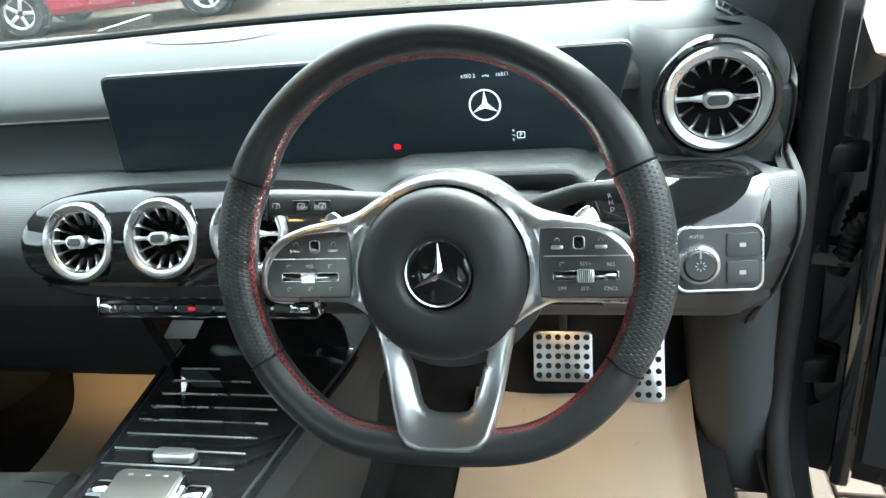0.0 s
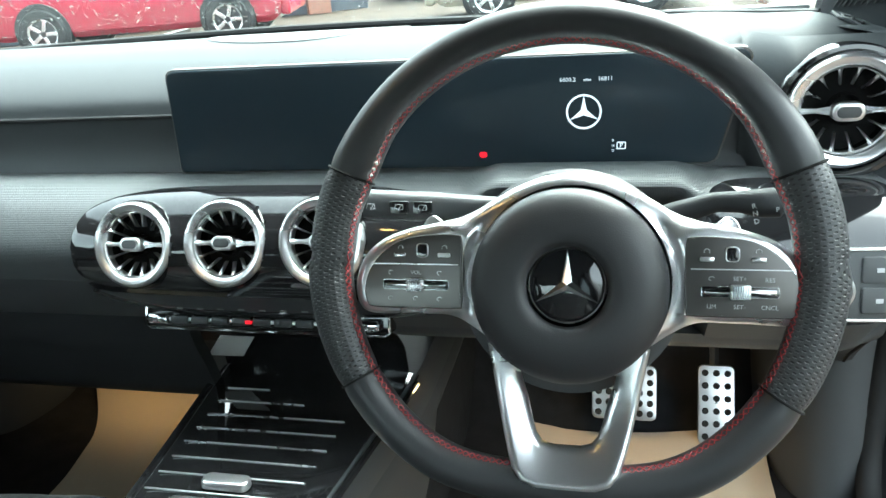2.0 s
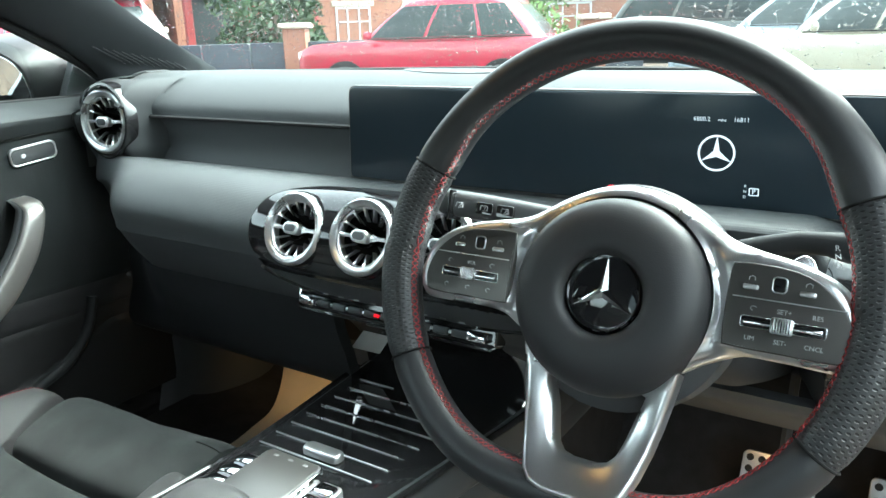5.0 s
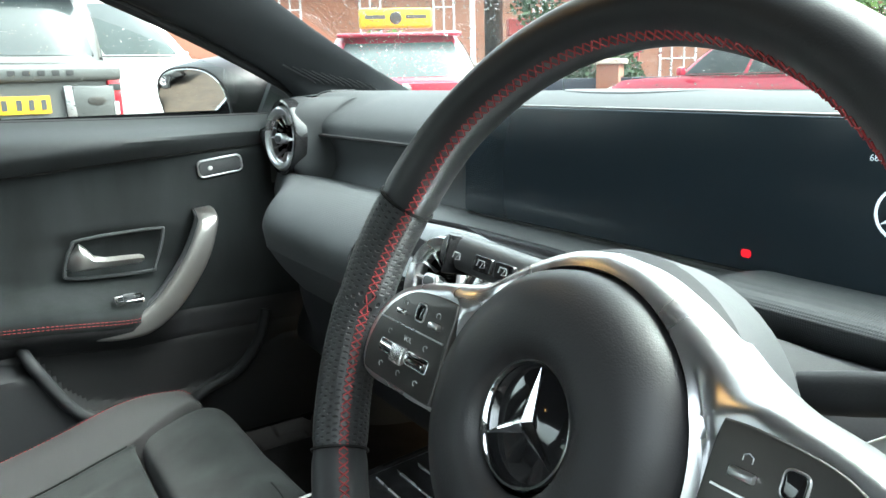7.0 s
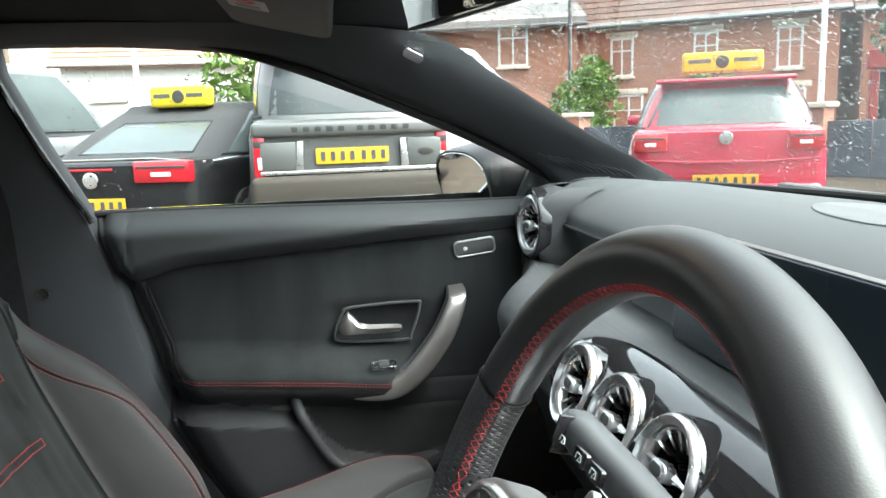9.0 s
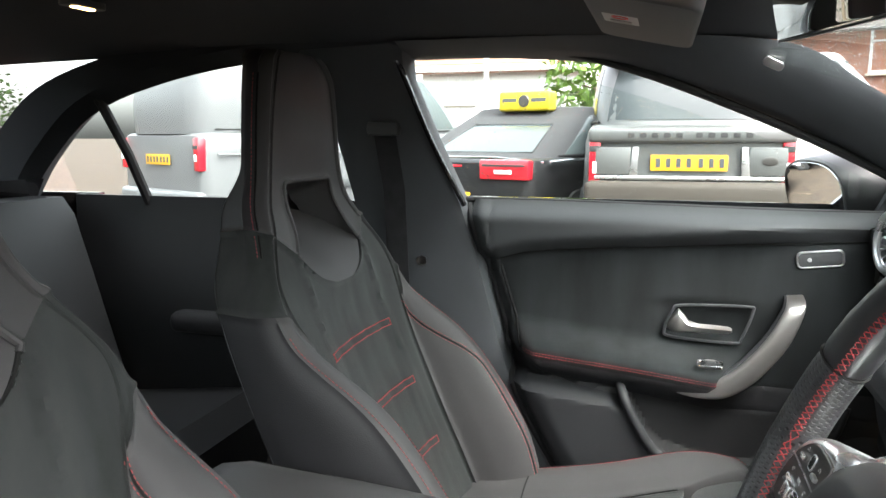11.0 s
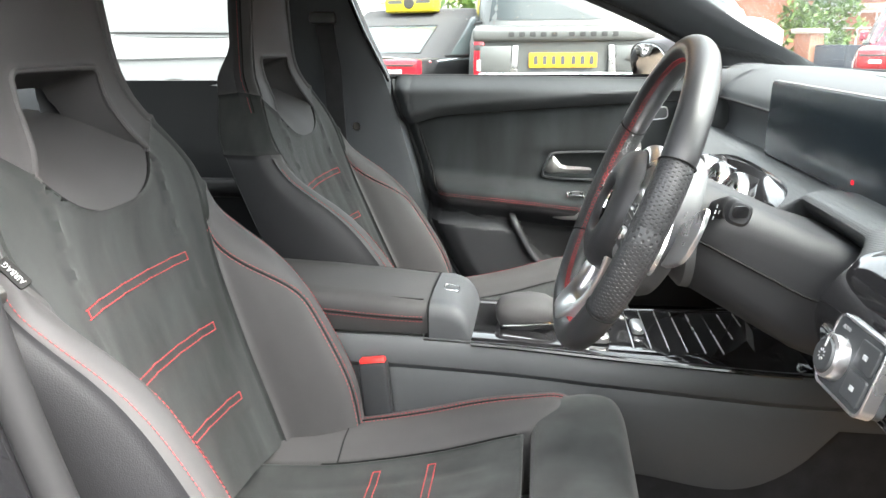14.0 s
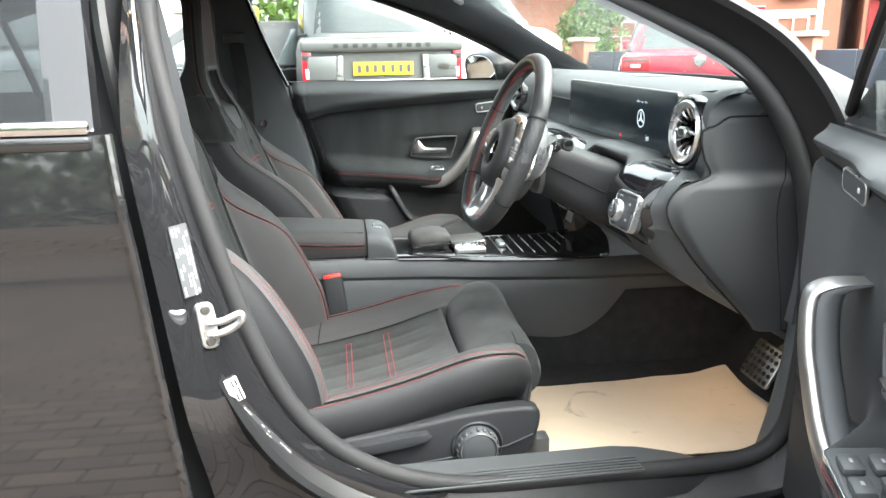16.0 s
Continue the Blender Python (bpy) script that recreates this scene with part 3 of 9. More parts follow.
def pillar_face(side, t, f, lift):
    """A spot on the inner face of the pillar's foot: t counts up from its base, f from the door towards the windscreen."""
    low, up = [Vector(p) for p in ((0.693, 0.43, 0.985), (0.708, 0.335, 1.082), (0.677, 0.164, 1.175))], [Vector(p) for p in ((0.665, 0.615, 1.020), (0.660, 0.575, 1.054), (0.630, 0.410, 1.137))]
    i = min(int(t), 1)
    a, b = low[i].lerp(low[i + 1], t - i), up[i].lerp(up[i + 1], t - i)
    p = a.lerp(b, f) + Vector((-1, 0, 0.25)).normalized() * (curve1([(0, 0), (0.06, 0.008), (0.3, 0.014), (0.65, 0.013), (0.94, 0.005), (1, 0)], f) + lift + 0.002)
    return Vector((side * p.x, p.y, p.z))


for side in (-1, 1):
    trim = thing("pillar", "dark grey soft-touch windscreen pillar trim with a small speaker grille", "pillar trim", (side * 0.66, 0.4, 1.05), "front pillars", "structure")
    part("cover", pillar_a(side), PILLAR, trim)
    gr = bmesh.new()
    for k in range(10):
        f = 0.16 + 0.052 * k
        merge(gr, tube([pillar_face(side, 1.30 - 0.026 * k + (-0.36 + 0.016 * k) * q / 6, f + 0.03 * q / 6, -0.0012) for q in range(7)], 0.0014, 5))
    part("speaker_grille", gr, HARD, trim)
    bn = Vector((-side * 0.878, -0.09, -0.47)).normalized()
    bxd = Vector((0, 1, 0)) - bn * bn.y
    bxd = (bxd.normalized() + 0.5 * bn.cross(bxd).normalized() * side).normalized()
    badge = slab(rounded(0.034, 0.016, 0.0065), 0.003, basis((side * 0.5775, 0.088, 1.2755), tuple(bxd), tuple(bn.cross(bxd))), 0.001)
    part("airbag_badge", badge, STEEL, trim, "small grey oval badge")

# floor pan, toe boards, sills and the black carpet
def floor_point(u, v):
    x = -0.69 + 1.38 * u
    y = -1.25 + 2.05 * v
    z = 0.345 + 0.34 * smooth01(0.60, 0.95, y) + 0.04 * smooth01(0.62, 0.69, abs(x))
    return (x, y, z)


solo("floor", sheet(floor_point, 40, 60, 0.03, (0, 0, -1)), CARPET, "black carpet on the car floor", "carpet", "structure")
solo("bulkhead", box((0, 0.83, 0.72), (1.42, 0.03, 0.62), 0.005), HARD, "dark bulkhead behind the dashboard", "bulkhead", "structure")


PAPER_EDGE = [(-0.06, -0.500), (0.20, -0.502), (0.384, -0.508), (0.495, -0.534), (0.56, -0.562), (0.645, -0.622)]


def paper_mat(x0, x1, y0, y1, seed, torn=False):
    def fn(u, v):
        y = y0 + (y1 - y0) * v
        left = curve1(PAPER_EDGE, y) if torn else x0
        x = left + (x1 - left) * u
        z = floor_point(0.5 + x / 1.38, (y + 1.25) / 2.05)[2] + 0.007
        z += 0.004 * noise.noise(Vector((x * 9 + seed, y * 9, 0))) + 0.0016 * noise.noise(Vector((x * 40 + seed, y * 25, 1)))
        z += 0.030 * smooth01(0.8, 1.0, v) * (0.6 + 0.4 * math.sin(5 * u + seed))
        return (x, y, z)
    return sheet(fn, 30, 36, 0.0012, (0, 0, -1))


def smudged():
    mat = material("smudged_paper", (0.66, 0.53, 0.39), 0.75, vary=0.05, scale=5, grain=0.03, bump=0.12, bump_scale=60)
    n, ln = mat.node_tree.nodes, mat.node_tree.links
    b = n["Principled BSDF"]
    src = b.inputs["Base Color"].links[0].from_socket
    co = n.new("ShaderNodeTexCoord")
    st = n.new("ShaderNodeTexNoise")
    st.inputs["Scale"].default_value, st.inputs["Detail"].default_value, st.inputs["Distortion"].default_value = 9.0, 6, 1.5
    ln.new(co.outputs["Object"], st.inputs["Vector"])
    rg = n.new("ShaderNodeMapRange")
    rg.inputs[1].default_value, rg.inputs[2].default_value, rg.inputs[3].default_value, rg.inputs[4].default_value = 0.64, 0.74, 1.0, 0.62
    ln.new(st.outputs["Fac"], rg.inputs[0])
    sc = n.new("ShaderNodeVectorMath")
    sc.operation = "SCALE"
    ln.new(src, sc.inputs[0])
    ln.new(rg.outputs[0], sc.inputs["Scale"])
    ln.new(sc.outputs[0], b.inputs["Base Color"])
    return mat


solo("paper_mat", paper_mat(0.275, 0.655, 0.055, 0.605, 3.0), smudged(), "cream paper floor mat, smudged and creased, on the carpet", "floor mat", "", "paper mats")
solo("paper_mat", paper_mat(-0.61, -0.20, -0.05, 0.640, 8.0, True), PAPER, "clean tan paper floor mat in the passenger footwell", "floor mat", "", "paper mats")

# driver's door opening: sill, seal, painted pillars
OPENING = [(0.766, 0.456, 0.54), (0.770, 0.458, 0.70), (0.763, 0.428, 0.93), (0.742, 0.337, 1.085), (0.700, 0.19, 1.175), (0.655, -0.03, 1.262), (0.632, -0.25, 1.312),
           (0.632, -0.50, 1.312), (0.665, -0.575, 1.22), (0.725, -0.535, 0.98), (0.742, -0.445, 0.665), (0.745, -0.335, 0.50), (0.745, -0.15, 0.415), (0.745, 0.15, 0.405), (0.750, 0.32, 0.409), (0.757, 0.400, 0.425), (0.763, 0.441, 0.465)]
rail = spline(OPENING, 8, True)
solo("door_seal", tube(rail, 0.0155, 12, True), RUBBER, "thick black rubber seal round the open doorway", "door seal", "structure")


def doorway_skin():
    """The painted flange between the seal and the outer skin of the body."""
    rings = []
    for k, p in enumerate(rail):
        q = Vector(p)
        c = Vector((0, -0.06, 0.86))
        out = Vector((0, q.y - c.y, q.z - c.z)).normalized()
        rings.append([q + Vector((0.004, 0, 0)) + out * 0.012, q + Vector((0.03, 0, 0)) + out * 0.040, q + Vector((0.05, 0, 0)) + out * 0.050, q + Vector((0.055, 0, 0)) + out * 0.060,
                      q + Vector((0.04, 0, 0)) + out * 0.075, q + Vector((0.0, 0, 0)) + out * 0.075])
    return loft([[tuple(v) for v in r] for r in rings], closed=True, cap=False, loop=True)


solo("door_frame", doorway_skin(), PAINT_SATIN, "glossy black painted doorway flange of the car body", "door frame", "structure", sharp=30)

B_EDGE = [(0.40, -0.13), (0.415, -0.16), (0.50, -0.335), (0.665, -0.445), (0.98, -0.535), (1.22, -0.575), (1.33, -0.585)]
B_DEPTH = [(0.40, 0.745), (0.98, 0.727), (1.22, 0.667), (1.33, 0.630)]


def b_panel(u, v):
    """Painted face of the centre pillar, from the seal out to the rear door's edge."""
    z = 0.37 + 0.97 * v
    y0, x0 = curve1(B_EDGE, z) - 0.008, curve1(B_DEPTH, z) + 0.008
    y1, x1 = -0.588 + 0.10 * (1.04 - min(z, 1.1)), 0.842 - 0.66 * max(0.0, z - 1.03) - 0.055 * smooth01(0.66, 0.42, z)
    k = smooth01(0.0, 1.0, u)
    step = 0.012 * math.sin(math.pi * min(1.0, u * 2.2)) if u < 0.4545 else -0.010 * math.sin(math.pi * (u - 0.4545) / 0.5455)
    return (x0 + (x1 - x0) * (0.55 * u + 0.45 * k) + step, y0 + (y1 - y0) * u, z)


solo("centre_pillar_face", sheet(b_panel, 24, 40, 0.004, (-1, 0, 0)), PAINT, "glossy black painted face of the centre pillar", "pillar", "structure")

# sill plate with ribs
sill = thing("sill_plate", "ribbed black plastic sill plate along the doorway", "sill plate", (0.70, 0.05, 0.41))
part("plate", loft([[(x0, y, 0.399), (x0, y, z - 0.004), (x0 + 0.004, y, z), (0.7415, y, z), (0.7455, y, z - 0.004), (0.7455, y, 0.399)] for y, x0, z in ((-0.39, 0.672, 0.414), (-0.385, 0.6705, 0.417), (0.16, 0.6705, 0.417), (0.21, 0.680, 0.416), (0.26, 0.700, 0.414), (0.31, 0.726, 0.411), (0.33, 0.737, 0.408))]), HARD, sill)
for k in range(6):
    part("rib", box((0.722 + 0.0085 * k, -0.06, 0.4185), (0.004, 0.50, 0.004), 0.0012), HARD, sill)
solo("sill_trim", sheet(lambda u, v: (0.655 + 0.035 * v, -0.35 + 0.56 * u, 0.36 + 0.05 * v), 8, 4, 0.01, (1, 0, 0)), HARD, "black plastic kick trim beside the carpet", "sill trim", "structure")

# hinge side of the doorway: painted pillar, check strap, wiring boot, hinges
hinge_side = thing("hinge_pillar", "glossy black painted hinge pillar of the doorway", "pillar", (0.80, 0.53, 0.3), "", "structure")
part("face", sheet(lambda u, v: (0.735 + 0.145 * u, 0.512 + 0.030 * u * u, 0.28 + (0.76 - 0.08 * smooth01(0.55, 0.9, u)) * v), 12, 12, 0.02, (0, 1, 0)), PAINT, hinge_side)
for z in (0.50, 0.84):
    part("hinge", box((0.828, 0.500, z), (0.05, 0.022, 0.042), 0.006), PAINT_SATIN, hinge_side)
    part("bolt", lathe([(0, 0.006), (0.007, 0.005), (0.008, 0)], 12, basis((0.785, 0.510, z + 0.006), (1, 0, 0), (0, 0, 1))), DARK_SILVER, hinge_side)
strap = thing("check_strap", "grey steel door check strap between pillar and door", "door check", (0.80, 0.50, 0.69))
part("bar", loft([[(x, y, z + o) for o, y in ((-0.008, yy), (0.008, yy), (0.008, yy - 0.006), (-0.008, yy - 0.006))] for x, yy, z in ((0.790, 0.505, 0.690), (0.85, 0.488, 0.690), (0.91, 0.462, 0.689))]), DARK_SILVER, strap)
part("bracket", box((0.795, 0.504, 0.690), (0.03, 0.014, 0.045), 0.004), PAINT_SATIN, strap)
boot = thing("wiring_boot", "ribbed black rubber wiring boot between pillar and door", "wiring boot", (0.84, 0.50, 0.70))
bend = spline([(0.838, 0.508, 0.665), (0.842, 0.492, 0.700), (0.845, 0.480, 0.738), (0.860, 0.470, 0.762), (0.895, 0.455, 0.768), (0.94, 0.440, 0.766)], 14)
part("sleeve", tube(bend, lambda t: 0.0125 + 0.0022 * math.sin(2 * math.pi * 17 * t), 12), RUBBER, boot)

# striker, stickers on the painted pillar
def on_pillar(u, z, lift, lean):
    """A frame on the pillar's face: x downwards along it, z outwards."""
    v = (z - 0.37) / 0.97
    p = Vector(b_panel(u, v))
    a = (Vector(b_panel(u + 0.02, v)) - p).normalized()
    b = (Vector(b_panel(u, v - 0.01)) - p).normalized()
    nn = b.cross(a).normalized()
    nn = nn if nn.x > 0 else -nn
    return Matrix.Translation(p + nn * lift) @ basis((0, 0, 0), b, nn.cross(b)) @ Matrix.Rotation(radians(lean), 4, "Z")


striker = thing("door_striker", "cast silver door striker bolted on the black pillar", "door striker", (0.785, -0.52, 0.725))
sm = on_pillar(0.42, 0.745, 0.006, -8)
part("plate", slab(rounded(0.070, 0.026, 0.011), 0.006, sm, 0.0015), SILVER, striker)
foot = sm @ Vector((0, 0, 0))
hook = Vector((0.12, 1.0, 0.12)).normalized()
part("loop", tube(spline([foot + hook * a + Vector((0, 0, b)) for a, b in ((0.0, 0.004), (0.022, 0.004), (0.040, 0.010), (0.050, 0.012), (0.050, 0.002), (0.036, -0.008), (0.018, -0.014), (0.0, -0.014))], 4), 0.0055, 8), SILVER, striker)
for k in (-0.024, 0.024):
    part("bolt", lathe([(0, 0.004), (0.006, 0.0035), (0.0075, 0.0)], 12, sm @ Matrix.Translation((k, 0, 0))), DARK_SILVER, striker)


def sticker(y, z, w, h, lean, bars, name, label, ground_mat, ink):
    root = thing(name, label, "sticker", (0.80, -0.5, z))
    m = on_pillar(y, z, 0.004, lean)
    part("backing", slab(rounded(w, h, 0.002), 0.001, m), ground_mat, root)
    rng = random.Random(int(w * 1000))
    b = bmesh.new()
    for k in range(bars):
        yy = -h / 2 + h * (k + 0.7) / (bars + 0.4)
        x = -w / 2 + 0.004
        while x < w / 2 - 0.006:
            ln_ = 0.003 + 0.010 * rng.random()
            if rng.random() < 0.62:
                add_box(b, m @ Vector((min(x + ln_ / 2, w / 2 - 0.006), yy, 0.0004)), (ln_, h / bars * 0.34, 0.0006), 0, 1, m.to_3x3().to_4x4())
            x += ln_ + 0.002
    part("print_bar", b, ink, root)


# outer skin: rear door, wing and sill
def rear_skin(u, v):
    y = -0.615 - 0.85 * u
    z = 0.30 + 0.735 * v
    x = 0.835 + 0.055 * math.sin(math.pi * min(1, 0.25 + v * 0.62)) + 0.010 * smooth01(0.78, 0.84, v) - 0.01 * u * u
    return (x, y + 0.015 + 0.10 * (1.04 - z), z)


rear = thing("rear_door", "closed glossy black rear door with a chrome waist strip", "car door", (0.86, -1.0, 0.4), "", "structure")
part("door_skin", sheet(rear_skin, 24, 40, 0.03, (-1, 0, 0)), PAINT, rear)
part("door_edge", tube([(rear_skin(0, v / 20)[0] - 0.002, rear_skin(0, v / 20)[1] + 0.002, rear_skin(0, v / 20)[2]) for v in range(21)], 0.007, 8), PAINT, rear)
part("waist_strip", box((0.872, -1.04, 1.045), (0.012, 0.85, 0.018), 0.005), CHROME, rear, "bright chrome strip")
part("shoulder", box((0.868, -1.04, 1.026), (0.02, 0.85, 0.02), 0.006), PAINT, rear)
rp = part("rear_pane", sheet(lambda u, v: (0.862 - 0.20 * v, -0.66 - 0.78 * u - 0.06 * v * (1 - u), 1.05 + 0.30 * v), 8, 8, 0.004, (-1, 0, 0)), PANE_DARK, rear, "dark tinted glass")
rp.visible_shadow = False
part("window_post", loft([[(0.866 - 0.2 * v, -0.612 - 0.05 * v, 1.04 + 0.32 * v), (0.866 - 0.2 * v, -0.668 - 0.05 * v, 1.04 + 0.32 * v), (0.835 - 0.2 * v, -0.668 - 0.05 * v, 1.04 + 0.32 * v), (0.835 - 0.2 * v, -0.612 - 0.05 * v, 1.04 + 0.32 * v)] for v in (0, 0.5, 1)]), GLOSS, rear)


def wing_skin(u, v):
    y = 0.56 + 1.0 * u
    z = 0.30 + 0.70 * v
    return (0.87 - 0.14 * v * v * v - 0.03 * u, y, z)


solo("front_wing", sheet(wing_skin, 10, 14, 0.02, (-1, 0, 0)), PAINT, "glossy black front wing of the car", "car wing", "structure")
solo("bonnet", sheet(lambda u, v: (-0.78 + 1.56 * u, 0.74 + 0.80 * v - 0.3 * (2 * u - 1) ** 2 * (1 - v), 0.925 + 0.03 * (1 - (2 * u - 1) ** 2) - 0.12 * v * v), 16, 10, 0.02, (0, 0, -1)), PAINT, "wet glossy black bonnet", "bonnet", "structure")
solo("body_side", sheet(lambda u, v: (-0.86 + 0.03 * (2 * v - 1) ** 2, -1.5 + 3.1 * u, 0.25 + 0.72 * v), 12, 8, 0.02, (1, 0, 0)), PAINT, "glossy black passenger side of the car body", "car body", "structure")
solo("sill_outer", sheet(lambda u, v: (0.75 + 0.09 * math.sin(math.pi * 0.5 * v), -0.6 + 1.15 * u, 0.405 - 0.17 * v), 8, 8, 0.02, (-1, 0, 0)), PAINT_SATIN, "satin black outer sill", "car sill", "structure")
solo("tail", sheet(lambda u, v: (-0.68 + 1.36 * u, -1.5 - 0.35 * (1 - v) - 0.08 * math.sin(math.pi * u), 0.40 + 0.66 * v), 8, 6, 0.03, (0, -1, 0)), PAINT, "black tail of the car", "car body", "structure")
bw = solo("window_2", sheet(lambda u, v: (-0.58 + 1.16 * u, -1.83 + 0.33 * v, 1.06 + 0.26 * v), 8, 6, 0.004, (0, -1, 0.6)), PANE, "clear rear window", "window", "structure")
bw.visible_shadow = False

sticker(0.46, 0.845, 0.105, 0.030, -4, 5, "type_plate", "black type label with pale print on the pillar", HARD, LABEL)
sticker(0.40, 0.640, 0.040, 0.020, 0, 3, "white_sticker", "small white sticker with pale print on the pillar", LABEL, SEAM)
sticker(0.36, 0.560, 0.115, 0.024, 8, 5, "tyre_label", "black tyre label with pale print on the pillar", HARD, LABEL)

# ---- ground ----
def paving():
    mat = material("block_paving", (0.064, 0.049, 0.039), 0.8, vary=0.16, scale=1.2, grain=0.15, grain_scale=60, bump=0.2, bump_scale=120, spec=0.15)
    n, ln = mat.node_tree.nodes, mat.node_tree.links
    b = n["Principled BSDF"]
    src = b.inputs["Base Color"].links[0].from_socket
    co = n.new("ShaderNodeTexCoord")
    br = n.new("ShaderNodeTexBrick")
    br.inputs["Scale"].default_value = 1.0
    br.inputs["Mortar Size"].default_value, br.inputs["Brick Width"].default_value, br.inputs["Row Height"].default_value = 0.006, 0.2, 0.1
    br.inputs["Color1"].default_value, br.inputs["Color2"].default_value, br.inputs["Mortar"].default_value = (1.15, 1.1, 1.0, 1), (0.75, 0.78, 0.8, 1), (0.35, 0.35, 0.35, 1)
    ln.new(co.outputs["Object"], br.inputs["Vector"])
    mx = n.new("ShaderNodeVectorMath")
    mx.operation = "MULTIPLY"
    ln.new(src, mx.inputs[0])
    ln.new(br.outputs["Color"], mx.inputs[1])
    ln.new(mx.outputs[0], b.inputs["Base Color"])
    return mat


PAVING = paving()
BLOCK = material("paving_block", (0.062, 0.047, 0.037), 0.72, vary=0.16, scale=3, grain=0.15, grain_scale=80, bump=0.25, bump_scale=150, islands=0.22, spec=0.15)
solo("ground", sheet(lambda u, v: (-400 + 800 * u, -400 + 800 * v, 0.0), 4, 4, 0.2, (0, 0, -1)), PAVING, "wet brown block paving of a car park", "paving", "structure")

# ---- dashboard ----
dash = thing("dashboard", "black soft-touch dashboard with woven trim and gloss black vent panels", "dashboard", (0, 0.4, 0.8))


def pad_point(u, v):
    x = -0.705 + 1.41 * u
    e = max(0.0, abs(x) - 0.60)
    drop = 6.0 * max(0.0, abs(x) - 0.63) ** 2
    steep = [(ws_base(x) + 0.05, 1.035), (0.50, 1.056 - drop), (0.40, 1.060 - drop), (0.352 + 0.2 * e, 1.050 - drop), (0.333 + 0.3 * e, 1.030 - drop), (0.332 + 0.35 * e, 1.008 - drop), (0.338 + 0.35 * e, 0.990)]
    soft_ = [(ws_base(x) + 0.05, 1.035), (0.545, 1.056), (0.468, 1.057), (0.415, 1.048), (0.373, 1.031), (0.344, 1.010), (0.336, 0.990)]
    w = smooth01(0.52, 0.60, abs(x))
    pts = [(a[0] + (b[0] - a[0]) * w, a[1] + (b[1] - a[1]) * w) for a, b in zip(soft_, steep)]
    return pts, x


def pad_surface(u, v):
    pts, x = pad_point(u, v)
    k = v * (len(pts) - 1)
    i = min(int(k), len(pts) - 2)
    t = k - i
    a = pts[i - 1] if i else (2 * pts[0][0] - pts[1][0], 2 * pts[0][1] - pts[1][1])
    b, c = pts[i], pts[i + 1]
    d = pts[i + 2] if i + 2 < len(pts) else (2 * c[0] - b[0], 2 * c[1] - b[1])
    f = [0.5 * (2 * b[q] + (c[q] - a[q]) * t + (2 * a[q] - 5 * b[q] + 4 * c[q] - d[q]) * t * t + (3 * b[q] - a[q] - 3 * c[q] + d[q]) * t ** 3) for q in (0, 1)]
    return (x, f[0], f[1])


part("top_pad", sheet(pad_surface, 60, 48, 0.02, (0, 1, -0.3)), PAD, dash)


def recess(u, v):
    x = -0.700 + 1.40 * u
    e = max(0.0, abs(x) - 0.60)
    return (x, 0.344 + 0.012 * math.sin(math.pi * v) + 0.3 * e, 0.992 - 0.085 * v)


part("recess_panel", sheet(recess, 40, 8, 0.02, (0, 1, 0)), PLASTIC, dash)
part("seam_bead", tube([(-0.60 + 0.5 * k / 8, 0.3335, 0.990) for k in range(9)], 0.0032, 6), RUBBER, dash)

def pad_z(x, y):
    """Height of the top pad above a spot of the plan."""
    lo, hi = 0.0, 0.6
    for _ in range(24):
        mid = (lo + hi) / 2
        lo, hi = (mid, hi) if pad_surface(0.5 + x / 1.41, mid)[1] > y else (lo, mid)
    return pad_surface(0.5 + x / 1.41, lo)[2]


# leaf-shaped speaker cover in the middle of the pad
LEAF_LINE = spline([(p[0], p[1], 0) for p in ((-0.162, 0.545), (-0.140, 0.497), (-0.085, 0.466), (0.0, 0.456), (0.055, 0.470), (0.092, 0.512), (0.122, 0.590), (0.118, 0.616), (0.04, 0.618), (-0.06, 0.610), (-0.130, 0.598), (-0.160, 0.578))], 6, True)
rings = []
for k, (grow, lift) in enumerate(((1.0, -0.001), (0.985, 0.0016), (0.95, 0.0020), (0.80, 0.0021), (0.55, 0.0022), (0.28, 0.0022), (0.06, 0.0022))):
    rings.append([(-0.015 + (p.x + 0.015) * grow, 0.545 + (p.y - 0.545) * grow, pad_z(-0.015 + (p.x + 0.015) * grow, 0.545 + (p.y - 0.545) * grow) + lift) for p in LEAF_LINE])
part("speaker_grille", loft(rings), WEAVE, dash, "leaf-shaped finely perforated speaker cover")
# side window outlets: a slanting slot with short fins at either end of the pad
for side in (1, -1):
    def outlet(f, g):
        x, y = 0.642 + 0.032 * f + 0.006 * g + 0.010 * g * f, 0.395 - 0.042 * f + 0.052 * g * (1 - 0.8 * f)
        return Vector((side * x, y, pad_z(x, y)))
    # flat near-black sheet on the pad, painted shade in place of an opening
    part("outlet_slot", sheet(lambda u, v: tuple(outlet(u, v) + Vector((0, 0, 0.0012))), 10, 4), SEAM, dash)
    part("outlet_rim", tube([outlet(f, g) + Vector((0, 0, 0.0018)) for f, g in [(k / 8, 0) for k in range(9)] + [(1 - k / 8, 1) for k in range(9)]], 0.0022, 6, True), PLASTIC, dash)
    for k in range(5):
        part("outlet_fin", tube([outlet(0.10 + 0.17 * k, 0.0) + Vector((0, 0, 0.002)), outlet(0.16 + 0.17 * k, 1.0) + Vector((0, 0, 0.002))], 0.0016, 5), PLASTIC, dash)

TIER = 0.30


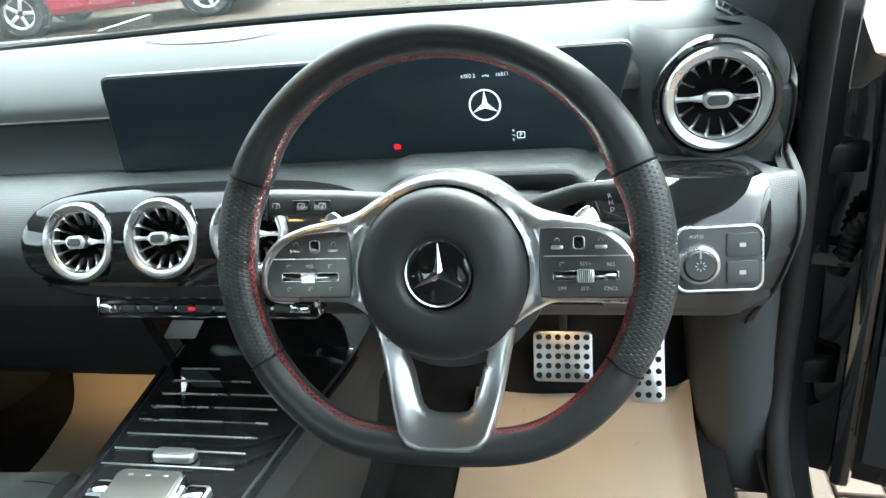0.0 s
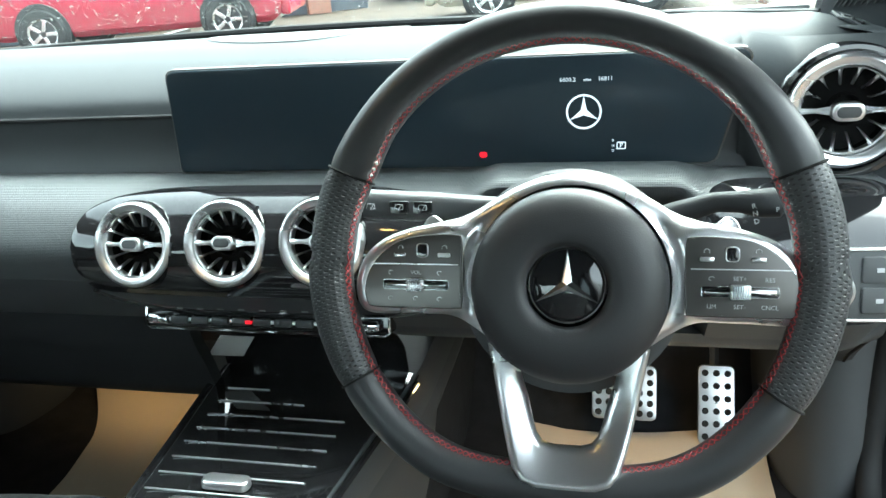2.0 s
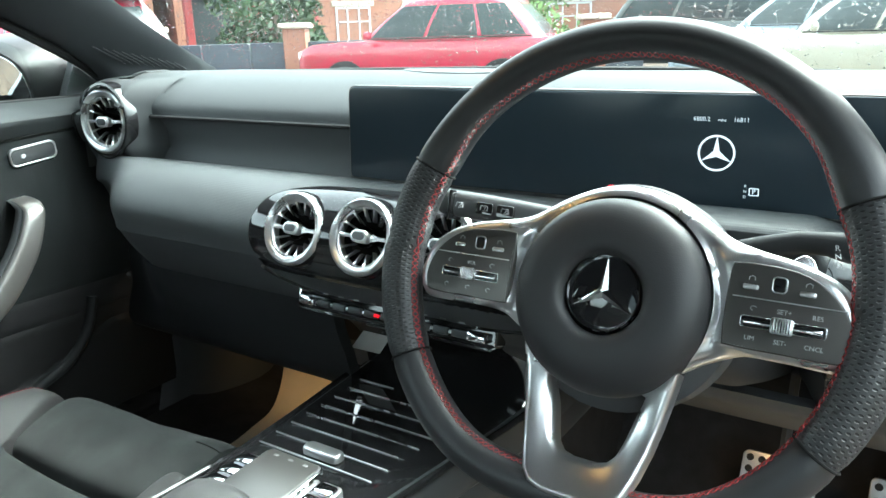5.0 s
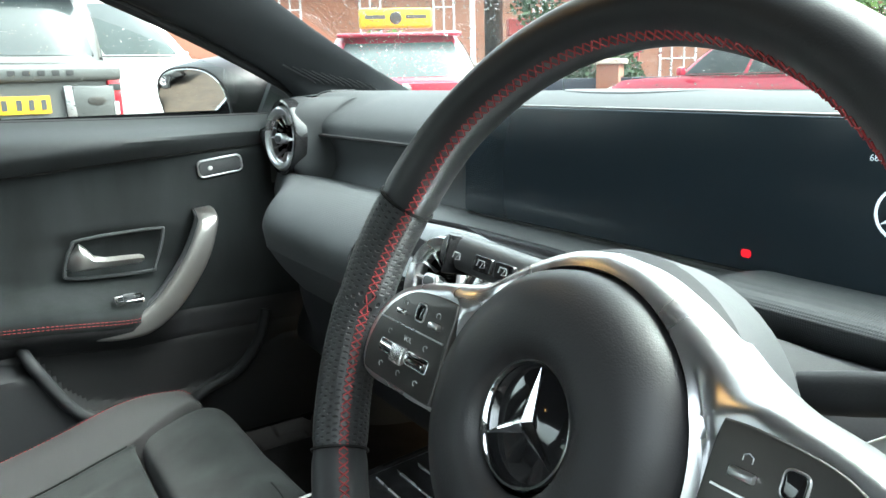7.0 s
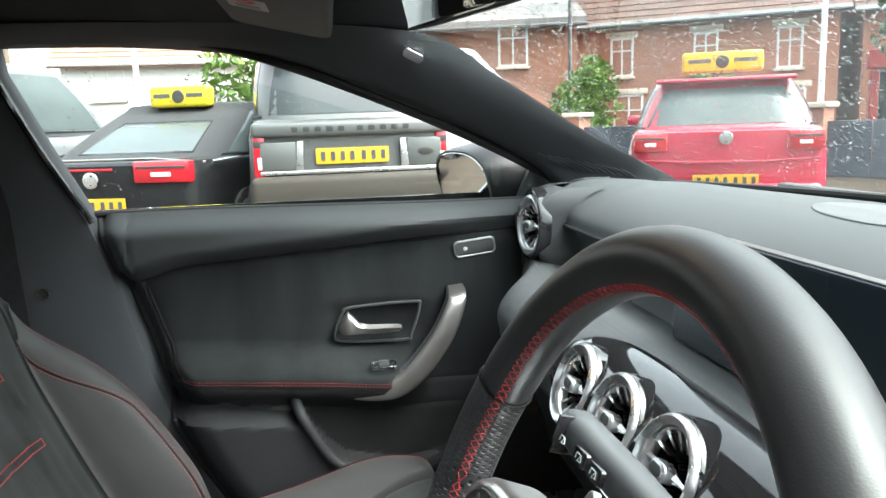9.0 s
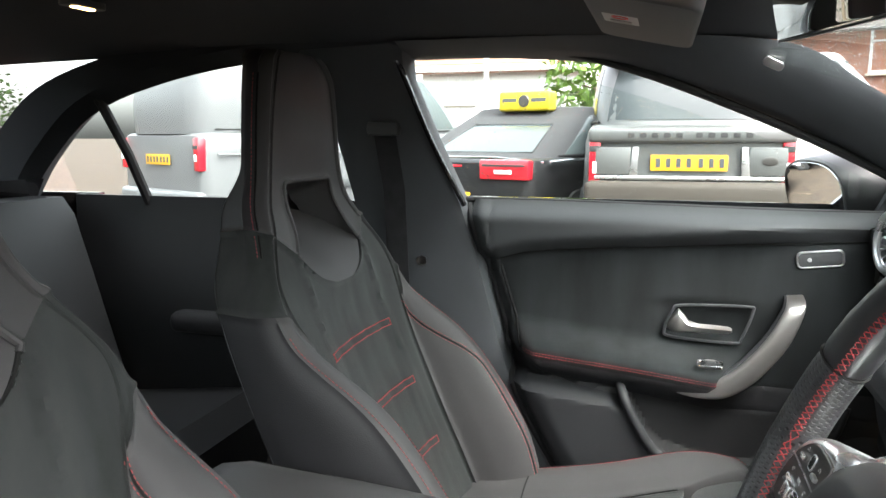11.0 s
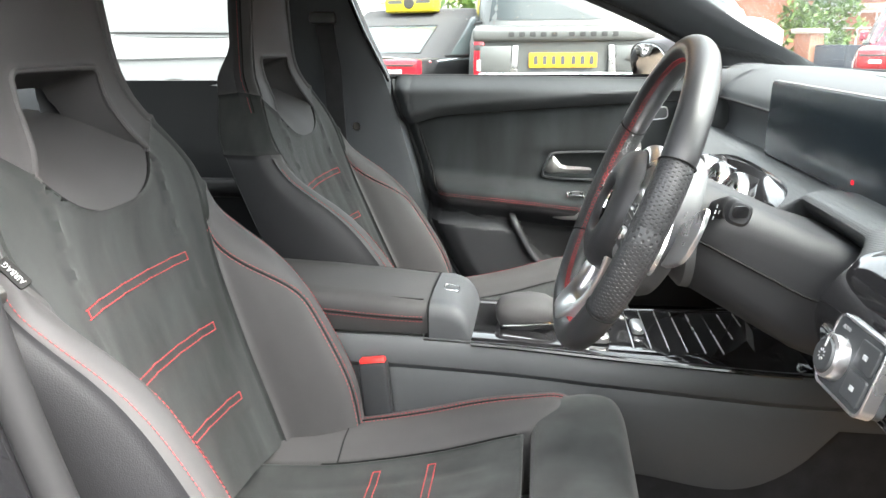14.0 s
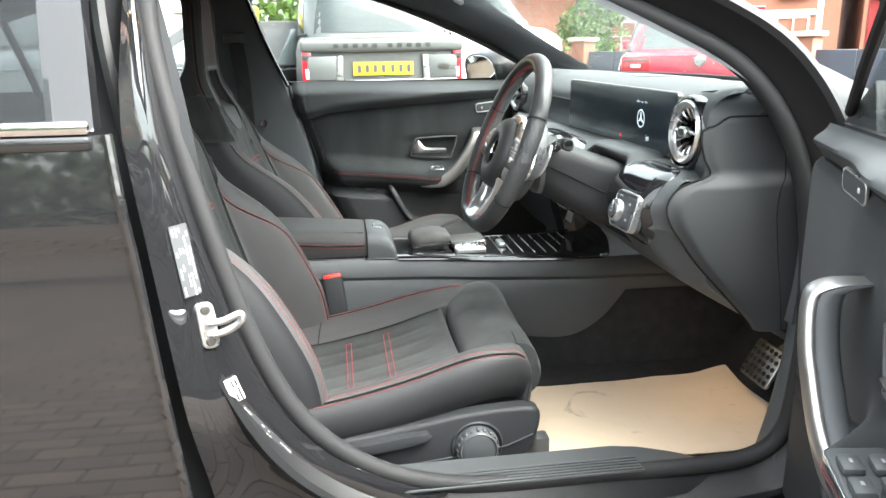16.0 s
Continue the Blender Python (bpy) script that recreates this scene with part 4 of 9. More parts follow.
def tier_profile(x):
    e = smooth01(-0.48, -0.67, x) if x < 0 else 0.0
    c = smooth01(0.255, 0.295, x) * (1 - smooth01(0.475, 0.515, x))
    r = smooth01(0.655, 0.706, x)
    return [(0.352, 0.914 + 0.008 * c - 0.060 * r), (0.305, 0.924 + 0.010 * c - 0.034 * r), (0.266 + 0.03 * e, 0.922 + 0.014 * c - 0.008 * r), (0.226 + 0.02 * c + 0.06 * e + 0.018 * r, 0.904 + 0.016 * c - 0.02 * e), (0.198 + 0.10 * c + 0.10 * e + 0.029 * r, 0.868),
            (0.203 + 0.12 * c + 0.11 * e + 0.042 * r, 0.829), (0.224 + 0.10 * c + 0.10 * e + 0.046 * r, 0.792), (0.256 + 0.08 * c + 0.08 * e + 0.046 * r, 0.752)]


def tier_surface(x, w):
    pts = tier_profile(x)
    k = min(max(w / TIER, 0.0), 1.0) * (len(pts) - 1)
    i = min(int(k), len(pts) - 2)
    t = k - i
    a = pts[i - 1] if i else (2 * pts[0][0] - pts[1][0], 2 * pts[0][1] - pts[1][1])
    b, c = pts[i], pts[i + 1]
    d = pts[i + 2] if i + 2 < len(pts) else (2 * c[0] - b[0], 2 * c[1] - b[1])
    f = [0.5 * (2 * b[q] + (c[q] - a[q]) * t + (2 * a[q] - 5 * b[q] + 4 * c[q] - d[q]) * t * t + (3 * b[q] - a[q] - 3 * c[q] + d[q]) * t ** 3) for q in (0, 1)]
    return (x, f[0], f[1])


VENTS = ((-0.111, 0.198, 0.877), (0.002, 0.198, 0.880), (0.115, 0.198, 0.883))


def bore_gap(p):
    return min(math.hypot(p.x - vx, 0.387 * (p.y - vy) + 0.922 * (p.z - vz)) for vx, vy, vz in VENTS)


def vent_hole(x, w):
    """Less than nothing inside the bores of the three centre vents."""
    return bore_gap(Vector(tier_surface(x, w))) - 0.0470


def seam_low(x, w):
    return w - 0.214


for name, bm in panels(tier_surface, [-0.672 + 0.008 * k for k in range(173)] + [0.7075], [0.0075 * k for k in range(41)], [seam_low, vent_hole], lambda x, w: None if vent_hole(x, w) < 0 else "lower_panel" if w > 0.214 else "woven_wing", 0.0025, 0.004).items():
    part(name, bm, {"woven_wing": WEAVE, "lower_panel": PLASTIC}[name], dash)


def pod(x0, x1, w0, w1, power, bulge):
    """A glossy pillow laid on the wing, with an oval outline."""
    rings = []
    for k in range(37):
        rho = k / 36
        ring = []
        for q in range(160):
            a = 2 * math.pi * q / 160
            c, s_ = math.cos(a), math.sin(a)
            x = (x0 + x1) / 2 + (x1 - x0) / 2 * rho * math.copysign(abs(c) ** power, c)
            w = (w0 + w1) / 2 + (w1 - w0) / 2 * rho * math.copysign(abs(s_) ** power, s_)
            p = Vector(tier_surface(x, w))
            e = 0.004
            nn = (Vector(tier_surface(x + e, w)) - Vector(tier_surface(x - e, w))).cross(Vector(tier_surface(x, w + e)) - Vector(tier_surface(x, w - e))).normalized()
            nn = nn if nn.y < 0 or nn.z > 0.5 else -nn
            ring.append(p + nn * (bulge * (1 - rho ** 6) - 0.003 * (k == 36)))
        rings.append(ring)
    bm = bmesh.new()
    vs = [[bm.verts.new(p) for p in r] for r in rings[1:]]

    def bored(*corners):
        c = sum((v.co for v in corners), Vector()) / len(corners)
        return bore_gap(c) < 0.0475
    if not bored(*vs[0]):
        mid = bm.verts.new(sum((Vector(p) for p in rings[1]), Vector()) / 160)
        for q in range(160):
            bm.faces.new((mid, vs[0][q], vs[0][(q + 1) % 160]))
    for r0, r1 in zip(vs, vs[1:]):
        for q in range(160):
            quad = (r0[q], r1[q], r1[(q + 1) % 160], r0[(q + 1) % 160])
            if not bored(*quad):
                bm.faces.new(quad)
    for v in [v for v in bm.verts if not v.link_faces]:
        bm.verts.remove(v)
    return bm


part("vent_panel", pod(-0.200, 0.272, 0.082, 0.278, 0.62, 0.006), GLOSS, dash, "glossy black vent panel")
part("switch_panel", pod(0.500, 0.681, 0.072, 0.258, 0.45, 0.005), GLOSS, dash, "glossy black switch panel")

# glovebox, knee panel, side caps
def glove(u, v):
    x = -0.685 + 0.575 * u
    e = smooth01(-0.50, -0.67, x)
    y = curve1([(0, 0.256 + 0.08 * e), (0.35, 0.275 + 0.06 * e), (0.75, 0.33), (1, 0.50)], v)
    z = curve1([(0, 0.752), (0.35, 0.68), (0.75, 0.585), (1, 0.56)], v)
    return (x, y, z)


# darker plastic than its neighbours: the footwell's shade is put into the colour
part("glovebox", sheet(glove, 16, 20, 0.02, (0, 1, 0)), DOOR_PLASTIC, dash)
part("knee_panel", sheet(lambda u, v: (0.155 + 0.550 * u, curve1([(0, 0.259), (0.3, 0.285), (1, 0.47)], v) + 0.047 * smooth01(0.655, 0.706, 0.155 + 0.550 * u) * (1 - v), curve1([(0, 0.754), (0.3, 0.725), (1, 0.615)], v)), 60, 16, 0.02, (0, 1, 0)), PLASTIC, dash)
END_Y = [(0.640, 0.405), (0.658, 0.392), (0.713, 0.340), (0.752, 0.303), (0.777, 0.281), (0.809, 0.258), (0.841, 0.236), (0.869, 0.228), (0.893, 0.238), (0.907, 0.258), (0.916, 0.288), (0.924, 0.302), (0.948, 0.290), (0.980, 0.282), (1.002, 0.284)]


def end_panel(u, v, side):
    top = 1.000 + 0.017 * smooth01(0.0, 0.22, u)
    z = 0.640 + (top - 0.640) * v
    y0 = curve1(END_Y, min(z, 1.002)) + (0.10 * smooth01(0.95, 0.90, z) if side < 0 else 0.0) + 0.012 * smooth01(0.975, 1.0, v) ** 3 * (1 - u)
    y = y0 + (0.462 - y0) * u
    q = smooth01(0.0, 0.10, u)
    low = smooth01(0.932, 0.900, z)
    x = 0.7060 + 0.004 * q + 0.004 * u
    x += low * (0.003 + 0.010 * q * math.sin(math.pi * min(1.0, 0.15 + 0.7 * u)))
    x -= 0.008 * low * smooth01(0.74, 0.64, z) + 0.003 * smooth01(0.98, 1.0, v)
    return (side * x, y, z)


for side in (-1, 1):
    part("end_cap", sheet(lambda u, v: end_panel(u, v, side), 44, 110, 0.014, (-side, 0.2, 0)), CAP, dash)
    seam = [end_panel(0.0, k / 60, side) for k in range(61)] + [end_panel(k / 30, 1.0, side) for k in range(1, 31)]
    part("end_bead", tube([(p[0] - side * 0.001, p[1] - 0.001, p[2] + 0.001) for p in seam], 0.0020, 6), SEAM, dash)
    part("end_seam", tube([Vector(end_panel(0.80, k / 30, side)) for k in range(29)], 0.0008, 5), SEAM, dash)

# climate strip
clim = part("climate_strip", slab(rounded(0.315, 0.040, 0.006), 0.02, basis((0.012, 0.236, 0.773), (1, 0, 0), (0, 0.35, 1)), 0.002), GLOSS, dash, "gloss black strip of climate keys")
cm = basis((0.012, 0.2345, 0.770), (1, 0, 0), (0, 0.35, 1))
part("lower_trim", tube([cm @ Vector(p) for p in ((-0.155, 0.008, 0.001), (-0.156, -0.014, 0.001), (-0.150, -0.018, 0.001), (0.150, -0.018, 0.001), (0.156, -0.014, 0.001), (0.155, 0.008, 0.001))], 0.0016, 6), CHROME, clim)
part("key_rail", box(cm @ Vector((0, -0.006, 0.002)), (0.25, 0.004, 0.006), 0.001, 2, cm.to_3x3().to_4x4()), SILVER, clim)
for sx in (-1, 1):
    part("rocker", box(cm @ Vector((sx * 0.134, -0.005, 0.006)), (0.026, 0.012, 0.014), 0.003, 2, cm.to_3x3().to_4x4()), CHROME, clim)
for k in range(9):
    part("key", box(cm @ Vector((-0.108 + 0.027 * k, -0.006, 0.0045)), (0.022, 0.009, 0.006), 0.0015, 2, cm.to_3x3().to_4x4()), HARD, clim)
    part("key_mark", box(cm @ Vector((-0.108 + 0.027 * k, 0.0085, 0.004)), (0.008, 0.003, 0.0012), 0, 1, cm.to_3x3().to_4x4()), PRINT_DIM, clim)
part("key_lamp", box(cm @ Vector((-0.016, -0.006, 0.0078)), (0.008, 0.004, 0.001), 0, 1, cm.to_3x3().to_4x4()), LIT_RED, clim)

# twin display
disp = thing("display", "wide gloss black twin display lit with a white star and mileage", "display", (0.22, 0.31, 0.99))
outline = [(p.x, p.y) for p in [Vector(q) for q in
           [(0.510 + 0.010 * math.cos(a), 0.941 + 0.010 * math.sin(a)) for a in (-1.57, -0.8, -0.2)] + [(0.534 + 0.011 * math.cos(a), 1.036 + 0.011 * math.sin(a)) for a in (0, 0.5, 1.05, 1.57)] +
           [(-0.086 + 0.011 * math.cos(a), 1.037 + 0.011 * math.sin(a)) for a in (1.57, 2.1, 2.6, 3.14)] + [(-0.096 + 0.006 * math.cos(a), 0.932 + 0.006 * math.sin(a)) for a in (3.14, 3.7, 4.2, 4.71)]]]
dm = basis((0, 0.309, 0), (1, 0, 0), (0, 0, 1))
cxm, czm = 0.22, 0.99
part("housing", slab([((x - cxm) * 1.006 + cxm, (z - czm) * 1.03 + czm) for x, z in outline], 0.009, dm @ Matrix.Translation((0, 0, -0.0015)), 0.001), DARK_SILVER, disp, "thin dark metal edge")
glassy = part("cover_glass", slab(outline, 0.006, dm, 0.0015), SCREEN, disp)


def on_screen(x, z):
    return dm @ Matrix.Translation((x, z, 0.0006))


part("mileage", text_mesh("6800.2", 0.0062, on_screen(0.3665, 1.022), 0.00005), LIT_DIM, glassy)
part("mileage", text_mesh("miles", 0.0040, on_screen(0.3865, 1.0215), 0.0002), LIT_DIM, glassy)
part("mileage", text_mesh("16811", 0.0062, on_screen(0.405, 1.022), 0.00005), LIT_DIM, glassy)
part("star_ring", slab(circle(0.0185, 40), 0.0004, on_screen(0.383, 0.988), 0, 2, circle(0.0165, 40)), LIT, glassy)
st = bmesh.new()
for k in range(3):
    a = radians(90 + 120 * k)
    tip = (0.0168 * math.cos(a), 0.0168 * math.sin(a))
    lft, rgt = (0.0036 * math.cos(a + 1.05), 0.0036 * math.sin(a + 1.05)), (0.0036 * math.cos(a - 1.05), 0.0036 * math.sin(a - 1.05))
    merge(st, slab([(0, 0), rgt, tip, lft], 0.0004, on_screen(0.383, 0.988)))
part("star", st, LIT, glassy)
part("warning_lamp", slab(rounded(0.0085, 0.0062, 0.0025), 0.0004, on_screen(0.2735, 0.943)), LIT_RED, glassy)
part("gear_box", slab(rounded(0.0095, 0.0078, 0.001), 0.0004, on_screen(0.422, 0.951), 0, 2, rounded(0.0078, 0.0062, 0.0006)), LIT, glassy)
part("gear_letter", text_mesh("P", 0.0068, on_screen(0.422, 0.951), 0.0002), LIT, glassy)
for k, ch in enumerate("RND"):
    part("gear_letter", text_mesh(ch, 0.0038, on_screen(0.4135, 0.9565 - 0.0055 * k), 0.0002), LIT_DIM, glassy)

# ---- air vents ----
def air_vent(R, fins, loc, lean=0.06):
    v = thing("air_vent", "round turbine air vent with a silver ring and radial fins", "air vent", loc, "turbine air vents")
    V = Vector(loc)
    m = Matrix.Translation(V) @ basis((0, 0, 0), (1, 0, 0), (0, lean, 1))
    part("barrel", lathe([(R * 1.08, -0.035), (R * 1.075, -0.010), (R * 1.06, -0.003), (R * 1.04, -0.001), (R * 1.02, -0.004), (R * 1.02, -0.03)], 56, m), GLOSS, v)
    part("ring", lathe([(R * 1.03, -0.003), (R * 1.025, 0.001), (R * 0.985, 0.0042), (R * 0.95, 0.0055), (R * 0.88, 0.0045), (R * 0.81, 0.0015), (R * 0.79, -0.012)], 64, m), SILVER, v)
    part("bowl", lathe([(R * 0.82, -0.004), (R * 0.80, -0.030), (R * 0.3, -0.040), (0, -0.040)], 40, m), SEAM, v)
    part("inner_ring", lathe([(R * 0.80, -0.003), (R * 0.785, -0.001), (R * 0.755, -0.003), (R * 0.76, -0.012)], 56, m), SILVER, v)
    for k in range(fins):
        a = 2 * math.pi * k / fins
        if abs(math.sin(a)) < 0.1:
            continue
        mm = m @ Matrix.Rotation(a, 4, "Z")
        rings = []
        for t, w, z in ((0.44, 0.008, -0.013), (0.56, 0.020, -0.010), (0.70, 0.030, -0.006), (0.775, 0.062, -0.004)):
            r = R * t
            rings.append([mm @ Vector((r, w * R, z)), mm @ Vector((r, 0, z + 0.0022)), mm @ Vector((r, -w * R, z)), mm @ Vector((r, 0, z - 0.007))])
        part("fin", loft(rings), SILVER, v)
    for sx in (-1, 1):
        part("bar", loft([[m @ Vector((sx * R * t, h, z)), m @ Vector((sx * R * t, 0, z + 0.003)), m @ Vector((sx * R * t, -h, z)), m @ Vector((sx * R * t, 0, z - 0.004))] for t, h, z in ((0.24, 0.0045, -0.004), (0.5, 0.0022, -0.005), (0.78, 0.0030, -0.004))]), SILVER, v)
    hub = part("knob", slab(rounded(R * 0.56, R * 0.34, R * 0.165, 6), 0.012, m @ Matrix.Translation((0, 0, 0.007)), 0.003), SILVER, v)
    part("knob_insert", slab(rounded(R * 0.40, R * 0.20, R * 0.098, 6), 0.002, m @ Matrix.Translation((0, 0, 0.0076)), 0.0006), HARD, hub)
    part("hub_cone", lathe([(R * 0.27, -0.006), (R * 0.31, -0.014), (R * 0.2, -0.028)], 32, m), GLOSS, v)
    return v


centre_vent = air_vent(0.0470, 14, VENTS[0], 0.42)
for spot in VENTS[1:]:
    copy_thing(centre_vent, Matrix.Translation(spot))
outer_vent = air_vent(0.0540, 14, (0.631, 0.286, 0.987))
copy_thing(outer_vent, Matrix.Translation((-0.631, 0.292, 0.983)) @ Matrix.Rotation(radians(7), 4, "Z"))

# pods in the pad that carry the outer vents, and the rounded ends of the pad beside them
for side in (-1, 1):
    def pod_back(z):
        """How far the pod leans away towards its top."""
        return 0.075 * (1 - math.sqrt(max(0.0, 1 - min(max(0.0, (z - 1.012) / 0.043), 1.0) ** 2)))

    def pod_skin(x, z):
        y = 0.2875 + (0.006 if side < 0 else 0.0) + 0.060 * smooth01(0.585, 0.545, x) + 0.004 * smooth01(0.690, 0.699, x)
        return (side * (x - 0.4 * pod_back(z) * smooth01(0.62, 0.6985, x)), y + pod_back(z) + 0.010 * smooth01(0.94, 0.915, z), z)

    def pod_hole(x, z):
        return math.hypot(x - 0.631, z - 0.985) - 0.0595
    for name, bm in panels(pod_skin, [0.545 + 0.004 * k for k in range(39)] + [0.699], [0.912 + 0.004 * k for k in range(36)], [pod_hole], lambda x, z: None if pod_hole(x, z) < 0 else "vent_pod", 0.001, 0.003).items():
        part(name, bm, PAD, dash)
    part("vent_housing", lathe([(0.0655, -0.020), (0.0655, -0.0015), (0.0640, 0.0015), (0.0600, 0.0020), (0.0570, -0.001)], 56, Matrix.Translation((side * 0.631, 0.2865 if side > 0 else 0.2925, 0.985)) @ basis((0, 0, 0), (1, 0, 0), (0, 0.06, 1))), GLOSS, dash, "thin gloss black ring")
    corner = spline([(0.6985, 0.2915, 0), (0.7010, 0.296, 0), (0.7025, 0.310, 0), (0.7035, 0.36, 0), (0.706, 0.462, 0)], 8)
    first = Vector(pod_skin(0.6985, 0.985))

    def pad_end(u, v):
        z = 0.900 + 0.155 * v
        b = pod_back(z)
        k = u * (len(corner) - 1)
        i = min(int(k), len(corner) - 2)
        p = corner[i].lerp(corner[i + 1], k - i)
        away = (1 - smooth01(0.0, 0.10, u)) * (first.y - 0.2915 + 0.010 * smooth01(0.94, 0.915, z))
        return (side * (p.x - b * (0.4 + 0.5 * smooth01(0.0, 0.6, u))), p.y + away + b * (1 - smooth01(0.3, 1.0, u)), z)
    part("pad_end", sheet(pad_end, 40, 50, 0.006, (-side, 0.3, 0)), PAD, dash)

# ---- light switch ----
lsw = thing("light_switch", "black light switch panel with a silver rotary knob", "light switch", (0.626, 0.184, 0.852))
lm = basis((0.626, 0.184, 0.852), (1, 0.06, 0), (0, 0.28, 1))
part("panel", slab(rounded(0.082, 0.064, 0.010), 0.02, lm, 0.002), HARD, lsw)
part("trim", slab(rounded(0.086, 0.068, 0.012), 0.012, lm @ Matrix.Translation((0, 0, 0.0008)), 0.0012, 2, rounded(0.080, 0.062, 0.0095)), SILVER, lsw, "thin silver rim")
kn = part("knob", lathe([(0, 0.013), (0.014, 0.013), (0.0165, 0.010), (0.0175, 0.0)], 36, lm @ Matrix.Translation((-0.020, -0.004, 0))), HARD, lsw)
part("knob_ring", lathe([(0.0165, 0.011), (0.0195, 0.009), (0.021, 0.0), (0.018, 0.0)], 40, lm @ Matrix.Translation((-0.020, -0.004, 0))), SILVER, kn)
part("pointer", box(lm @ Vector((-0.020, 0.008, 0.0136)), (0.0018, 0.009, 0.001), 0, 1, lm.to_3x3().to_4x4()), PRINT, kn)
for yy in (0.014, -0.014):
    part("key", slab(rounded(0.030, 0.024, 0.003), 0.006, lm @ Matrix.Translation((0.022, yy, 0.0022)), 0.001), HARD, lsw)
    part("key_icon", box(lm @ Vector((0.022, yy, 0.0028)), (0.006, 0.004, 0.0008), 0, 1, lm.to_3x3().to_4x4()), PRINT, lsw)
part("auto_word", text_mesh("AUTO", 0.0050, lm @ Matrix.Translation((-0.022, 0.0235, 0.001)), 0.0002), PRINT, lsw)
for a in range(8):
    q = radians(45 * a)
    part("lamp_icon", box(lm @ Vector((-0.020 + 0.0042 * math.cos(q), -0.004 + 0.0042 * math.sin(q), 0.0136)), (0.0009, 0.0024, 0.0006), 0, 1, lm.to_3x3().to_4x4() @ Matrix.Rotation(q - math.pi / 2, 4, "Z")), PRINT, kn)

# kick panels beside the footwells
KICK = [(0.764, 0.462), (0.722, 0.464), (0.690, 0.485), (0.668, 0.525), (0.656, 0.60), (0.652, 0.80)]
kick_line = spline([(x, y, 0) for x, y in KICK], 6)
for side in (-1, 1):
    def kick(u, v):
        k = u * (len(kick_line) - 1)
        i = min(int(k), len(kick_line) - 2)
        p = kick_line[i].lerp(kick_line[i + 1], k - i)
        flare = (1 - v) ** 2 * (1 - smooth01(0.3, 0.9, u))
        return (side * (p.x - 0.004 * flare), p.y - 0.06 * flare, 0.34 + 0.37 * v)
    part("kick_panel", sheet(kick, 30, 14, 0.012, (side, 0.3, 0)), PLASTIC, dash)
    part("pillar_foot", sheet(lambda u, v: (side * (0.700 + 0.038 * u), 0.455 + 0.01 * math.sin(3 * v), 0.66 + 0.40 * v), 4, 10, 0.012, (0, 1, 0)), PLASTIC, dash)

# ---- steering wheel and column ----
TILTW = radians(22)
WM = Matrix.Translation((0.376, 0.022, 0.942)) @ basis((0, 0, 0), (1, 0, 0), (0, math.sin(TILTW), math.cos(TILTW)))
wheel = thing("steering_wheel", "flat-bottomed black leather steering wheel with red stitching and silver spokes", "steering wheel", (0.376, 0.022, 0.942))


def rim_centre(a, R=0.1765):
    x, y = R * math.cos(a), R * math.sin(a)
    c, k = 0.1655, 110.0
    y = math.log(math.exp(k * y) + math.exp(-k * c)) / k if y < 0 else y
    return Vector((x * (1.0 + 0.01 * (y < 0)), y, 0))


def rim_ring(a, grow=1.0, seg=22):
    c = rim_centre(a)
    t = (rim_centre(a + 0.01) - rim_centre(a - 0.01)).normalized()
    out = Vector((t.y, -t.x, 0))
    d = abs((math.degrees(a) + 180) % 360 - 180)
    side = min(abs(d - 5), abs(d - 175))
    fat = 1.0 + 0.13 * math.exp(-(side / 28.0) ** 2)
    thumb = math.exp(-((min(abs(d - 25), abs(d - 155))) / 10.0) ** 2) * (1 if math.sin(a) > 0 else 0)
    ring = []
    for k in range(seg):
        q = 2 * math.pi * k / seg
        rr = 0.0155 * fat * grow
        ra = 0.0175 * grow
        bump = 0.004 * thumb * max(0.0, -math.cos(q))
        ring.append(WM @ (c + out * (rr * math.cos(q) - bump) + Vector((0, 0, ra * math.sin(q)))))
    return ring


def rim_piece(name, a0, a1, mat, dots=False):
    n = max(10, int((a1 - a0) / 2.2))
    rings = []
    for k in range(n + 1):
        t = k / n
        end = min(t, 1 - t) * n
        rings.append(rim_ring(radians(a0 + (a1 - a0) * t), 0.93 if end < 0.5 else (0.99 if end < 1.5 else 1.0)))
    bm = loft(rings)
    if dots:
        uv = bm.loops.layers.uv.new("dots")
        seg = 22
        bm.verts.ensure_lookup_table()
        order = {v: i for i, v in enumerate(bm.verts)}
        for f in bm.faces:
            ids = [order[l.vert] for l in f.loops]
            wrap = max(i % seg for i in ids) - min(i % seg for i in ids) > 2
            for l in f.loops:
                i = order[l.vert]
                s, q = i // seg, i % seg
                q = q + seg if wrap and q == 0 else q
                along, round_ = s / n * radians(a1 - a0) * 0.177 / 0.0042, q / seg * 26
                l[uv].uv = (along + round_ * 0.5, along - round_ * 0.5)
    return part(name, bm, mat, wheel)


